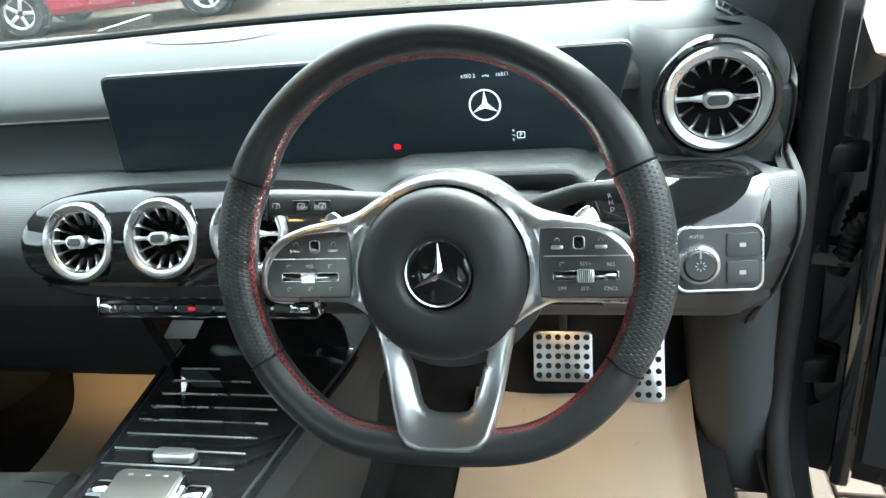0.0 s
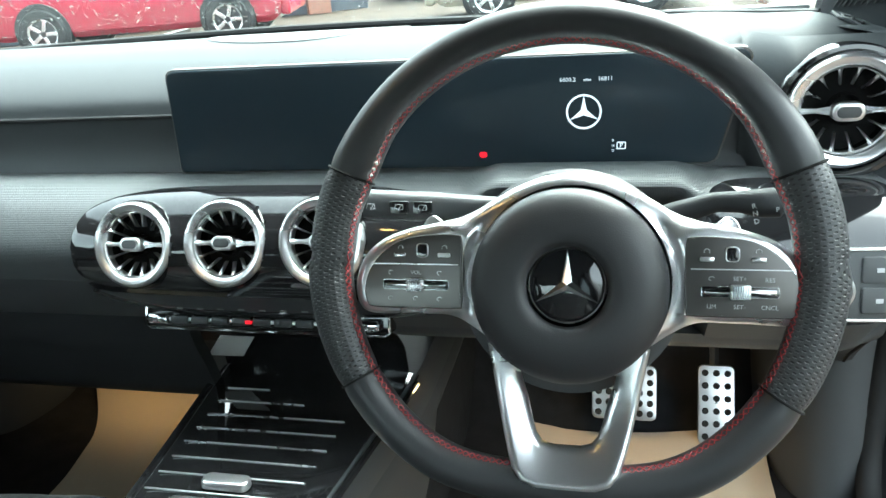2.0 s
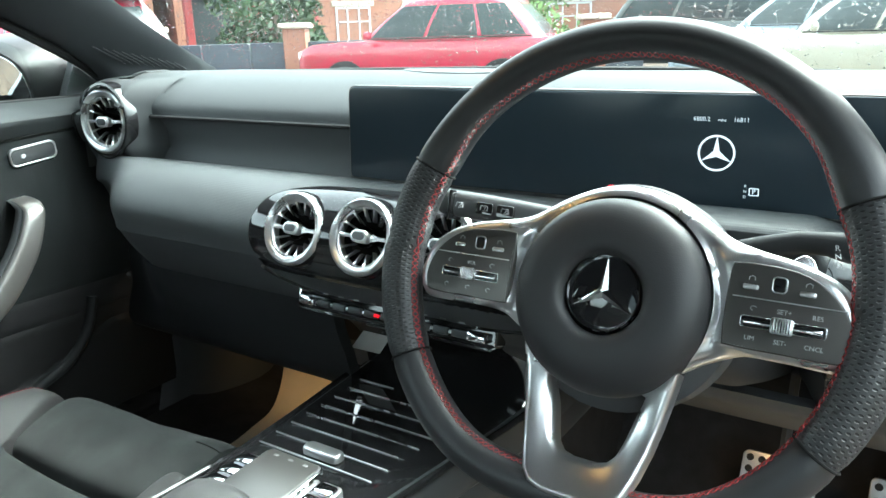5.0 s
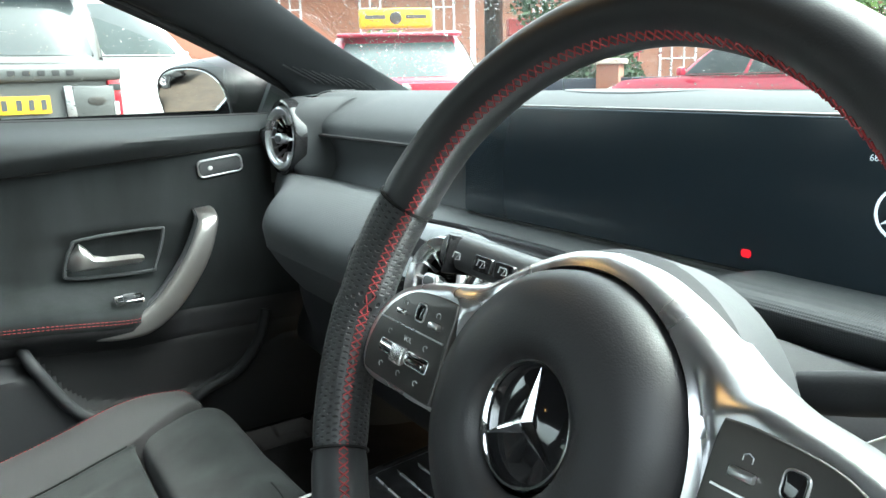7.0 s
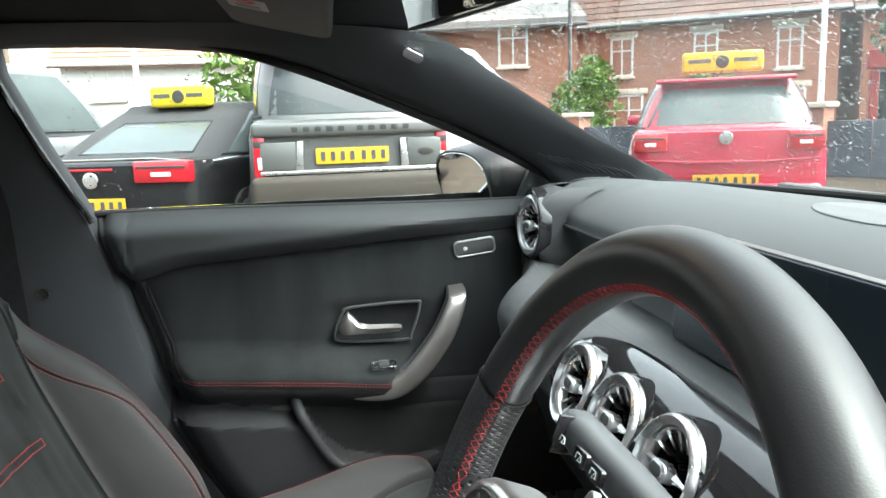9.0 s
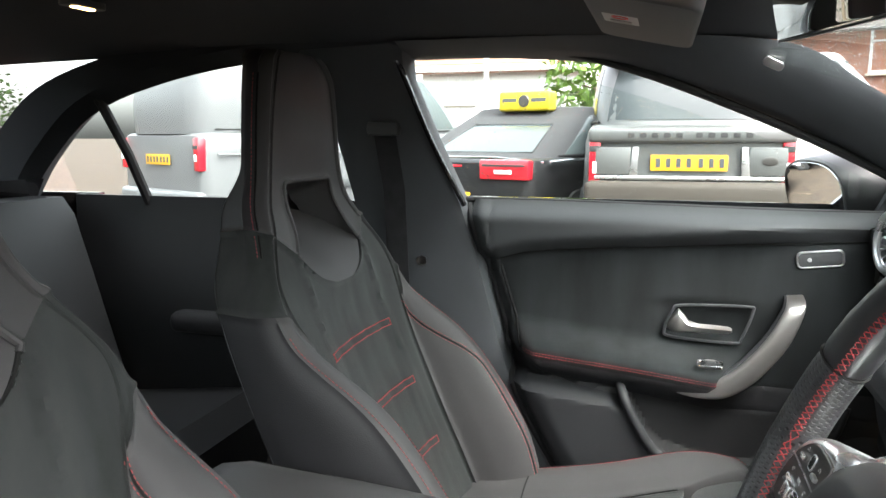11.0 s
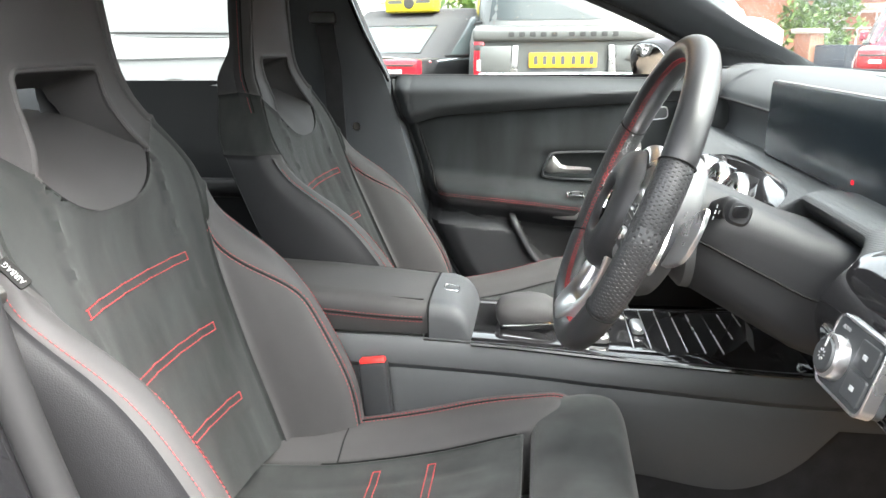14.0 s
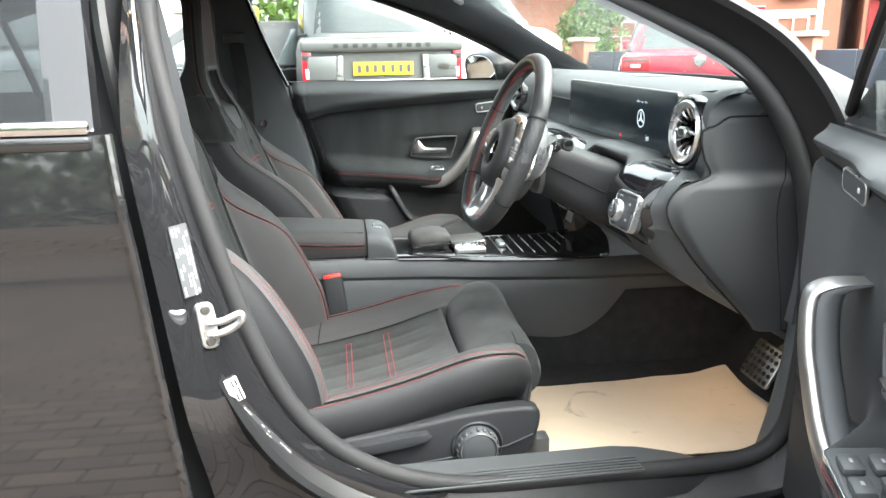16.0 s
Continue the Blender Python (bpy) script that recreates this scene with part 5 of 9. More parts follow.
rim_piece("rim_top", 22.5, 157.5, LEATHER_SMOOTH)
rim_piece("grip", -31, 22.5, PERFORATED, True)
rim_piece("grip", 157.5, 211, PERFORATED, True)
rim_piece("rim_bottom", 211, 329, LEATHER_SMOOTH)
for a in (22.5, 157.5, 211, 329):
    part("rim_seam", tube(rim_ring(radians(a), 1.0), 0.0010, 5, True), SEAM, wheel)
zig = bmesh.new()
N = 190
for k in range(N):
    for flip in (0, 1):
        a = 2 * math.pi * (k + 0.1) / N
        b = 2 * math.pi * (k + 0.9) / N
        pts = []
        for ang, w in ((a, -1 if flip else 1), (b, 1 if flip else -1)):
            c = rim_centre(ang)
            t = (rim_centre(ang + 0.01) - rim_centre(ang - 0.01)).normalized()
            out = Vector((t.y, -t.x, 0))
            q = radians(158 + 9 * w)
            d = abs((math.degrees(ang) + 180) % 360 - 180)
            fat = 1.0 + 0.13 * math.exp(-(min(abs(d - 5), abs(d - 175)) / 28.0) ** 2)
            thumb = math.exp(-((min(abs(d - 25), abs(d - 155))) / 10.0) ** 2) * (1 if math.sin(ang) > 0 else 0)
            pts.append(WM @ (c + out * (0.0158 * fat * math.cos(q) - 0.004 * thumb * 0.9) + Vector((0, 0, 0.0178 * math.sin(q)))))
        s, e = pts
        t = (e - s).normalized()
        side = t.orthogonal().normalized()
        other = t.cross(side)
        ring = [side * 0.00048, other * 0.00048, -side * 0.00048, -other * 0.00048]
        skin(zig, [[s + r for r in ring], [e + r for r in ring]])
part("stitching", zig, RED_THREAD, wheel, "red cross stitching")

HC = (0.006, -0.014)
HM = WM @ Matrix.Translation((HC[0], HC[1], 0))
airbag = part("airbag_cover", lathe([(0.0285, 0.0125), (0.0300, 0.0180), (0.034, 0.0212), (0.040, 0.0218), (0.053, 0.0208), (0.0640, 0.0165), (0.0705, 0.0085), (0.0728, -0.002), (0.0728, -0.03)], 72, HM @ Matrix.Translation((0, -0.002, 0))), LEATHER_DARK, wheel)
badge = part("badge", lathe([(0, 0.0135), (0.0262, 0.0130), (0.0288, 0.011)], 56, HM), GLOSS, airbag, "gloss black badge with a chrome star")
part("badge_ring", lathe([(0.0256, 0.0132), (0.0264, 0.0152), (0.0275, 0.0152), (0.0284, 0.0125)], 64, HM), CHROME, badge)
for k in range(3):
    a = radians(90 + 120 * k)
    tip, l, r = Vector((0.0254 * math.cos(a), 0.0254 * math.sin(a), 0.0142)), Vector((0.0042 * math.cos(a + 1.05), 0.0042 * math.sin(a + 1.05), 0.0138)), Vector((0.0042 * math.cos(a - 1.05), 0.0042 * math.sin(a - 1.05), 0.0138))
    c = Vector((0, 0, 0.0168))
    bm = bmesh.new()
    v = [bm.verts.new(HM @ p) for p in (c, l, tip, r)]
    bm.faces.new((v[0], v[1], v[2]))
    bm.faces.new((v[0], v[2], v[3]))
    part("star_point", bm, CHROME, badge, sharp=5)
part("airbag_word", text_mesh("AIRBAG", 0.0070, HM @ Matrix.Translation((0, -0.042, 0.0198)) @ Matrix.Rotation(radians(-6), 4, "X"), 0.0004), HARD, airbag)
for sx in (-1, 1):
    part("horn_mark", tube([HM @ Vector((sx * (0.037 + 0.004 * math.cos(t)), 0.013 + 0.0016 * math.sin(t), 0.0206)) for t in (0, 1, 2, 3, 4, 5, 6)], 0.0005, 5), HARD, airbag)

# silver band: the collar over the cover and both arms in one sweep
BAND = [(0.0515, -0.0500), (0.0600, -0.0440), (0.072, -0.036), (0.092, -0.027), (0.120, -0.026), (0.150, -0.0265), (0.161, -0.021), (0.165, -0.006), (0.160, 0.014), (0.145, 0.030), (0.122, 0.0395), (0.096, 0.0450), (0.076, 0.0515), (0.060, 0.0610), (0.042, 0.0710), (0.021, 0.0790), (0.0, 0.0820)]
half = [p for p in spline([(x, y, 0) for x, y in BAND], 7)]
edge = [Vector((p.x, p.y)) for p in half] + [Vector((-p.x, p.y)) for p in half[-2::-1]]
BN = len(edge) - 1


def band_point(u, v):
    k = u * BN
    i = min(int(k), BN - 1)
    e = edge[i].lerp(edge[i + 1], k - i)
    c = e.normalized() * 0.0722
    p = c.lerp(e, v)
    near = 1.0
    for q0, q1 in zip(edge, edge[1:]):
        w = q1 - q0
        f = min(1.0, max(0.0, (p - q0).dot(w) / w.length_squared))
        near = min(near, (p - q0 - w * f).length)
    arm_ = smooth01(0.083, 0.110, e.length)
    r = 0.0085
    z = 0.0050 * arm_ + 0.0010 * (1 - arm_) - r * (1 - math.sqrt(max(0.0, 1 - (1 - min(near / r, 1.0)) ** 2)))
    z -= (1 - arm_) * 0.35 * max(0.0, p.length - 0.0722)
    z -= 0.006 * arm_ * math.exp(-((p.length - 0.0760) / 0.004) ** 2)
    return HM @ Vector((p.x + 0.001, p.y, z))


part("spoke_band", sheet(band_point, BN * 2, 22, 0.020, tuple(-(HM.to_3x3() @ Vector((0, 0, 1))))), SILVER, wheel, "satin silver collar and spokes in one band", 50)
PADO = [(0.084, 0.0270), (0.104, 0.0270), (0.124, 0.0240), (0.140, 0.0150), (0.1515, 0.0015), (0.1560, -0.0130), (0.1545, -0.0245), (0.148, -0.0288), (0.116, -0.0290), (0.084, -0.0288), (0.0800, -0.0250), (0.0790, 0.000), (0.0800, 0.0235)]
for sx in (-1, 1):
    am = HM @ Matrix.Translation((0.002, 0.008, 0.0035))
    pm = am @ Matrix.Translation((0, 0, 0.0030))
    pad = part("switch_pad", slab([(sx * p.x, p.y) for p in spline([(x, y, 0) for x, y in PADO], 4, True)], 0.006, pm, 0.0012), DARK_SILVER, wheel, "dark metal switch pad")
    for yy in (0.0045,):
        part("crease", box(pm @ Vector((sx * 0.117, yy, 0.0003)), (0.068, 0.0008, 0.0008), 0, 1, pm.to_3x3().to_4x4()), SILVER, pad)
    part("touch_key", slab(rounded(0.0078, 0.0092, 0.0022), 0.003, pm @ Matrix.Translation((sx * 0.1105, 0.0150, 0.001)), 0.0006), GLOSS, pad)
    part("touch_rim", slab(rounded(0.0094, 0.0108, 0.003), 0.003, pm @ Matrix.Translation((sx * 0.1105, 0.0150, 0.0008)), 0.0004, 2, rounded(0.0078, 0.0092, 0.0022)), SILVER, pad)
    for dx in (-0.0170, 0.0170):
        part("key", box(pm @ Vector((sx * 0.1105 + dx, 0.0115, 0.0014)), (0.0095, 0.0032, 0.003), 0.0008, 2, pm.to_3x3().to_4x4()), SILVER, pad)
        part("key_icon", tube([pm @ Vector((sx * 0.1105 + dx + 0.0018 * c, 0.0170 + 0.0018 * s, 0.0004)) for c, s in ((-1, -0.6), (-1, 0.5), (0, 1), (1, 0.5), (1, -0.6))], 0.00025, 4), PRINT, pad)
    part("slider_slot", slab(rounded(0.0500, 0.0064, 0.0012), 0.003, pm @ Matrix.Translation((sx * 0.1155, -0.0110, 0.0007)), 0.0004), GLOSS, pad)
    part("slider_rim", slab(rounded(0.0516, 0.0080, 0.002), 0.003, pm @ Matrix.Translation((sx * 0.1155, -0.0110, 0.0009)), 0.0003, 2, rounded(0.0500, 0.0064, 0.0012)), CHROME, pad)
    part("slider_bar", box(pm @ Vector((sx * 0.1155, -0.0110, 0.0016)), (0.047, 0.0036, 0.003), 0.001, 2, pm.to_3x3().to_4x4()), CHROME, pad)
    roll = bmesh.new()
    add_box(roll, pm @ Vector((sx * 0.1155, -0.0110, 0.0032)), (0.0132, 0.0105, 0.0050), 0.0014, 2, pm.to_3x3().to_4x4())
    part("thumb_roller", roll, SILVER, pad)
    for k in range(7):
        part("roller_rib", box(pm @ Vector((sx * 0.1155 - 0.0048 + 0.0016 * k, -0.0110, 0.0058)), (0.0006, 0.0085, 0.0006), 0, 1, pm.to_3x3().to_4x4()), CHROME, pad)
    words = (("SET+", 0.1155, -0.0020), ("RES", 0.1350, -0.0025), ("LIM", 0.0970, -0.0215), ("SET-", 0.1155, -0.0215), ("CNCL", 0.1350, -0.0215)) if sx > 0 else (("VOL", -0.1155, -0.0020),)
    for w, x, y in words:
        part("word", text_mesh(w, 0.0042, pm @ Matrix.Translation((x, y, 0.0003)), 0.0002), PRINT, pad)
    for x, y in (((0.0970, -0.0020),) if sx > 0 else ((-0.0970, -0.0020), (-0.1350, -0.0020), (-0.0970, -0.0215), (-0.1350, -0.0215), (-0.1155, -0.0215))):
        part("icon", tube([pm @ Vector((x + 0.002 * math.cos(t), y + 0.0016 * math.sin(t), 0.0004)) for t in (0.5, 1.5, 2.5, 3.5, 4.5)], 0.00025, 4), PRINT, pad)

# lower V spoke
um = HM @ Matrix.Translation((0, -0.050, 0.001)) @ Matrix.Rotation(radians(-11), 4, "X") @ Matrix.Translation((0, 0.050, 0))
half_v = [(0.059, -0.046), (0.0555, -0.064), (0.0515, -0.085), (0.0475, -0.104), (0.0430, -0.122), (0.0385, -0.136), (0.0320, -0.1445), (0.0220, -0.1485), (0.0110, -0.1495)]
half_hole = [(0.036, -0.066), (0.0345, -0.0715), (0.0325, -0.077), (0.0305, -0.083), (0.0290, -0.089), (0.0262, -0.1005), (0.0230, -0.1105), (0.0180, -0.1165), (0.0100, -0.1187)]
outer_v = [(-x, y) for x, y in half_v] + half_v[::-1] + [(0.042, -0.044), (0.0, -0.044), (-0.042, -0.044)]
inner_v = [(-x, y) for x, y in half_hole] + half_hole[::-1] + [(0.024, -0.062), (0.0, -0.060), (-0.024, -0.062)]
spoke = slab(outer_v, 0.016, None, 0.006, 2, inner_v)
for v in spoke.verts:
    v.co.z += 0.42 * max(0.0, math.hypot(v.co.x, v.co.y + 0.088) - 0.030) - 0.013
bmesh.ops.transform(spoke, matrix=um, verts=spoke.verts)
part("lower_spoke", spoke, SILVER, wheel, "satin silver V-shaped spoke")
part("hub_back", lathe([(0.070, -0.010), (0.0862, -0.026), (0.087, -0.055), (0.083, -0.062), (0.0, -0.062)], 56, HM), PLASTIC, wheel)
for sx in (-1, 1):
    pad_pts = [(sx * x, y) for x, y in ((0.066, 0.000), (0.090, 0.024), (0.112, 0.044), (0.119, 0.046), (0.125, 0.040), (0.130, 0.020), (0.122, -0.012), (0.076, -0.032))]
    part("shift_paddle", slab([(p.x, p.y) for p in spline([(a, b, 0) for a, b in pad_pts], 3, True)], 0.005, HM @ Matrix.Translation((0.002, 0.004, -0.040)) @ Matrix.Rotation(radians(sx * 6), 4, "Y"), 0.0015), SILVER, wheel, "silver shift paddle")
    mm = HM @ Matrix.Translation((sx * 0.116 + 0.002, 0.037, -0.0388))
    g = box(mm @ Vector((0, 0, 0)), (0.007, 0.0009, 0.0008), 0, 1, mm.to_3x3().to_4x4())
    if sx > 0:
        add_box(g, mm @ Vector((0, 0, 0)), (0.0009, 0.007, 0.0008), 0, 1, mm.to_3x3().to_4x4())
    part("paddle_mark", g, PRINT_DIM, wheel)

column = thing("steering_column", "black plastic steering column shroud", "steering column", (0.38, 0.15, 0.85))


def col_ring(y, zc, w, h, r):
    return [(0.380 + x, y, zc + z) for x, z in rounded(w, h, r, 5)]


part("shroud", loft([col_ring(0.075, 0.915, 0.120, 0.105, 0.04), col_ring(0.085, 0.912, 0.140, 0.125, 0.045), col_ring(0.14, 0.885, 0.150, 0.130, 0.035), col_ring(0.20, 0.855, 0.165, 0.135, 0.03), col_ring(0.26, 0.835, 0.185, 0.135, 0.03), col_ring(0.32, 0.82, 0.20, 0.14, 0.03)]), DOOR_PLASTIC, column)
part("shroud_seam", tube([(0.380 + sx * w, y, z) for sx, w, y, z in ((1, 0.0705, 0.086, 0.912), (1, 0.0755, 0.14, 0.885), (1, 0.083, 0.20, 0.855), (1, 0.093, 0.26, 0.835))], 0.0014, 5), SEAM, column)
part("shroud_collar", loft([col_ring(0.068, 0.916, 0.128, 0.112, 0.045), col_ring(0.080, 0.914, 0.150, 0.134, 0.05), col_ring(0.090, 0.910, 0.146, 0.130, 0.05)]), PLASTIC, column)
stalk_l = thing("wiper_stalk", "black combination stalk with white wiper symbols", "stalk", (0.25, 0.1, 0.96))
ax = basis((0.315, 0.112, 0.952), (-1, -0.10, 0.08), (0, 0.3, 1))
part("arm", loft([[ax @ Vector((x, y * s, z * s)) for y, z in rounded(0.024, 0.026, 0.008, 3)] for x, s in ((-0.02, 0.8), (0.02, 0.9), (0.05, 1.0), (0.105, 1.02), (0.126, 0.98), (0.130, 0.8))]), HARD, stalk_l)
fm = basis((0.222, 0.0865, 0.9625), (1, 0.10, -0.06), (0, 0.3, 1))
part("end_ring", box(fm @ Vector((-0.018, 0.0, -0.010)), (0.003, 0.0265, 0.028), 0.001, 2, fm.to_3x3().to_4x4()), GLOSS, stalk_l)
for k, dx in enumerate((-0.008, 0.016, 0.036)):
    if k:
        part("key", slab(rounded(0.0165, 0.0105, 0.002), 0.003, fm @ Matrix.Translation((dx, 0.0005, 0.0022)), 0.0006), GLOSS, stalk_l)
    part("icon", tube([fm @ Vector((dx + 0.0036 * c, 0.0005 + 0.003 * s, 0.0028)) for c, s in ((-1, -0.5), (-0.8, 0.8), (0.8, 0.8), (1, -0.5), (-0.2, -0.8), (0.5, 0.5))], 0.0003, 4), PRINT, stalk_l)
stalk_r = thing("gear_stalk", "black gear selector stalk", "stalk", (0.52, 0.1, 0.96))
bx = basis((0.445, 0.110, 0.945), (1, -0.02, 0.22), (0, 0.3, 1))
part("arm", loft([[bx @ Vector((x, y * s + o, z * s)) for y, z in rounded(0.026, 0.026, 0.009, 3)] for x, s, o in ((-0.02, 0.7, -0.004), (0.02, 0.72, 0.0), (0.05, 0.62, 0.003), (0.066, 0.66, 0.0), (0.080, 0.86, -0.004), (0.094, 0.9, -0.006), (0.098, 0.7, -0.006))]), DOOR_PLASTIC, stalk_r)
part("park_button", slab(rounded(0.014, 0.011, 0.004), 0.004, basis((0.545, 0.105, 0.963), (0, -1, 0), (0, 0, 1)) @ Matrix.Rotation(0, 4, "X"), 0.001), GLOSS, stalk_r)
gm2 = basis((0.534, 0.092, 0.9585), (1, -0.02, 0.22), (0, 0.3, 1))
for w, x, y in (("R", -0.014, 0.006), ("N", -0.014, 0.0), ("D", -0.014, -0.006), ("P", 0.002, 0.0)):
    part("letter", text_mesh(w, 0.0055, gm2 @ Matrix.Translation((x, y, 0.003)), 0.0003), PRINT, stalk_r)

# pedals
def pedal(name, x, y, z, w, h, cols, rows, label):
    p = thing(name, label, "pedal", (x, y, z), "pedals")
    m = basis((x, y, z), (1, 0, 0), (0, 0.55, 1))
    part("plate", slab(rounded(w, h, 0.010, 4), 0.008, m, 0.002), STEEL, p)
    part("arm", tube([m @ Vector((0, 0, -0.006)), m @ Vector((0, 0.06, -0.03)), m @ Vector((0, 0.20, -0.02))], 0.008, 6), HARD, p)
    for i in range(cols):
        for j in range(rows):
            if (i + j) % 1 == 0:
                cx, cy = (i - (cols - 1) / 2) * w / (cols + 0.3), (j - (rows - 1) / 2) * h / (rows + 0.3)
                part("stud", lathe([(0, 0.0035), (0.0042, 0.0035), (0.0055, 0.0)], 12, m @ Matrix.Translation((cx, cy, 0))), RUBBER, p)


pedal("brake_pedal", 0.438, 0.598, 0.447, 0.105, 0.090, 6, 5, "brushed steel brake pedal with black rubber studs")
pedal("accelerator_pedal", 0.585, 0.600, 0.430, 0.058, 0.130, 3, 6, "brushed steel accelerator pedal with black rubber studs")

# ---- centre console ----
con = thing("centre_console", "gloss black centre console with silver slats and grey plastic sides", "centre console", (0, 0.05, 0.4))


def con_half(y):
    return curve1([(-0.62, 0.098), (-0.2, 0.100), (0.05, 0.118), (0.20, 0.140), (0.32, 0.160), (0.50, 0.165)], y)


def con_left(y):
    """The passenger side of the console stands closer to its middle than the driver's."""
    return curve1([(-0.62, 0.098), (-0.2, 0.099), (0.05, 0.098), (0.13, 0.104), (0.24, 0.114), (0.34, 0.122), (0.50, 0.128)], y)


def con_top(y):
    return curve1([(-0.30, 0.642), (-0.10, 0.636), (0.05, 0.630), (0.20, 0.629), (0.34, 0.632)], y)


def con_low(y, t):
    """Lower edge of the plastic side, above the carpeted tunnel."""
    return min(t - 0.085, curve1([(0.10, 0.430), (0.24, 0.427), (0.327, 0.480), (0.397, 0.570), (0.45, 0.62), (0.80, 0.62)], y))


part("tunnel", loft([[(x, y, z) for x, z in ((-min(w, con_left(y)), 0.34), (-min(w, con_left(y)) + 0.004, 0.50), (-min(w, con_left(y)) + 0.01, 0.61), (w - 0.01, 0.61), (w - 0.004, 0.50), (w, 0.34))] for y, w in ((-0.62, 0.104), (-0.2, 0.104), (0.05, 0.122), (0.2, 0.144), (0.32, 0.162), (0.50, 0.166), (0.78, 0.166))]), CARPET, con)


# body: side walls with a ledge, on a carpeted tunnel
rings = []
for k in range(69):
    y = -0.62 + 1.36 * k / 68
    w, t = con_half(y), con_top(y)
    l = con_left(y) - 0.006
    ring = [(-l, t), (-l - 0.008, t - 0.010), (-l - 0.012, t - 0.045), (-l - 0.004, t - 0.055), (-l - 0.012, t - 0.075), (-l - 0.010, con_low(y, t)), (w + 0.010, con_low(y, t)), (w + 0.012, t - 0.075), (w + 0.004, t - 0.055), (w + 0.012, t - 0.045), (w + 0.008, t - 0.010), (w, t)]
    rings.append([(x, y, z) for x, z in ring])
part("body", loft(rings), HARD, con)
part("top_panel", sheet(lambda u, v: (-con_left(-0.26 + 0.60 * v) + u * (con_left(-0.26 + 0.60 * v) + con_half(-0.26 + 0.60 * v) + 0.003), -0.26 + 0.60 * v, con_top(-0.26 + 0.60 * v) + 0.004 - 0.006 * (2 * u - 1) ** 8), 24, 30, 0.003, (0, 0, -1)), GLOSS, con, "glossy black panel")
for sx in (-1, 1):
    part("edge_trim", tube([(con_half(y) + 0.006 if sx > 0 else -con_left(y) - 0.001, y, con_top(y) - 0.002) for y in [-0.18 + 0.05 * k for k in range(11)]], 0.0045, 8), GLOSS, con)
part("rising_panel", sheet(lambda u, v: (-0.118 + 0.268 * u, curve1([(0, 0.342), (0.35, 0.330), (1, 0.262)], v), curve1([(0, 0.630), (0.35, 0.68), (1, 0.752)], v)), 12, 14, 0.003, (0, 1, 0)), GLOSS, con)
for k in range(8):
    y = 0.084 + 0.0278 * k
    # the last two are cut short to imitate slats fading into shade
    wide = (0.176, 0.180, 0.181, 0.182, 0.183, 0.184, 0.120, 0.060)[k]
    part("slat", box((wide / 2 - 0.087 + 0.0004 * k, y, con_top(y) + 0.0046), (wide, 0.0018, 0.0022), 0.0006), SILVER, con, "thin silver slat")
part("drawer_pull", slab(rounded(0.056, 0.020, 0.0085), 0.009, Matrix.Translation((0.006, 0.098, 0.6440)), 0.0035), SILVER, con, "chrome push handle")
# touchpad between two banks of silver keys, and the palm rest behind it
TX = 0.012
tpm = Matrix.Translation((TX, 0.006, 0.6590)) @ Matrix.Rotation(radians(3), 4, "X")
tp = part("touchpad", slab(rounded(0.082, 0.088, 0.010), 0.014, tpm, 0.002), HARD, con, "dark grey touchpad")
part("pad_rim", slab(rounded(0.085, 0.091, 0.011), 0.012, tpm @ Matrix.Translation((0, 0, -0.0012)), 0.001), CHROME, tp)
part("pad_face", slab(rounded(0.078, 0.084, 0.009), 0.003, tpm @ Matrix.Translation((0, 0, 0.0007)), 0.0008), DARK_SILVER, tp)
for dx in (-0.022, 0, 0.022):
    part("pad_icon", box(tpm @ Vector((dx, 0.034, 0.0011)), (0.006, 0.003, 0.0006)), PRINT_DIM, tp)
for sx in (-1, 1):
    keybank = part("key_bank", slab(rounded(0.030, 0.078, 0.007), 0.010, Matrix.Translation((TX + sx * 0.058, 0.006, 0.6475)), 0.002), SILVER, con, "silver key bank")
    for k in range(3):
        part("key", box((TX + sx * 0.059, -0.017 + 0.023 * k, 0.6495), (0.023, 0.018, 0.006), 0.0025), CHROME, keybank)
PALM = [[(-0.034, -0.4), (-0.040, 0.1), (-0.037, 0.62), (-0.028, 0.90), (-0.012, 1.0), (0.012, 1.0), (0.028, 0.90), (0.037, 0.62), (0.040, 0.1), (0.034, -0.4)]][0]
rings = []
for t, wide, z0, high in ((-0.02, 0.55, 0.664, 0.004), (0.0, 0.80, 0.660, 0.014), (0.06, 0.96, 0.656, 0.026), (0.25, 1.06, 0.654, 0.034), (0.55, 1.08, 0.655, 0.036), (0.80, 1.02, 0.657, 0.031), (0.95, 0.88, 0.660, 0.020), (1.02, 0.62, 0.664, 0.006)):
    rings.append([(TX - 0.004 + x * wide, -0.142 + 0.102 * t, z0 + high * q) for x, q in PALM])
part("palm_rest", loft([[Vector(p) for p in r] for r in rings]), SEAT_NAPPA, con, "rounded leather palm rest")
part("palm_plinth", loft([[(TX - 0.004 + x * k, -0.136 + 0.094 * t, z) for x, z in ((-0.036, 0.634), (-0.033, 0.652), (0.033, 0.652), (0.036, 0.634))] for t, k in ((0, 0.85), (0.1, 1.0), (0.9, 1.0), (1, 0.85))]), GLOSS, con)
part("palm_band", tube([(TX - 0.046, -0.130, 0.650), (TX - 0.046, -0.09, 0.653), (TX - 0.042, -0.044, 0.656), (TX, -0.038, 0.657), (TX + 0.038, -0.044, 0.656), (TX + 0.040, -0.09, 0.653), (TX + 0.040, -0.130, 0.650)], 0.0024, 6), CHROME, con)

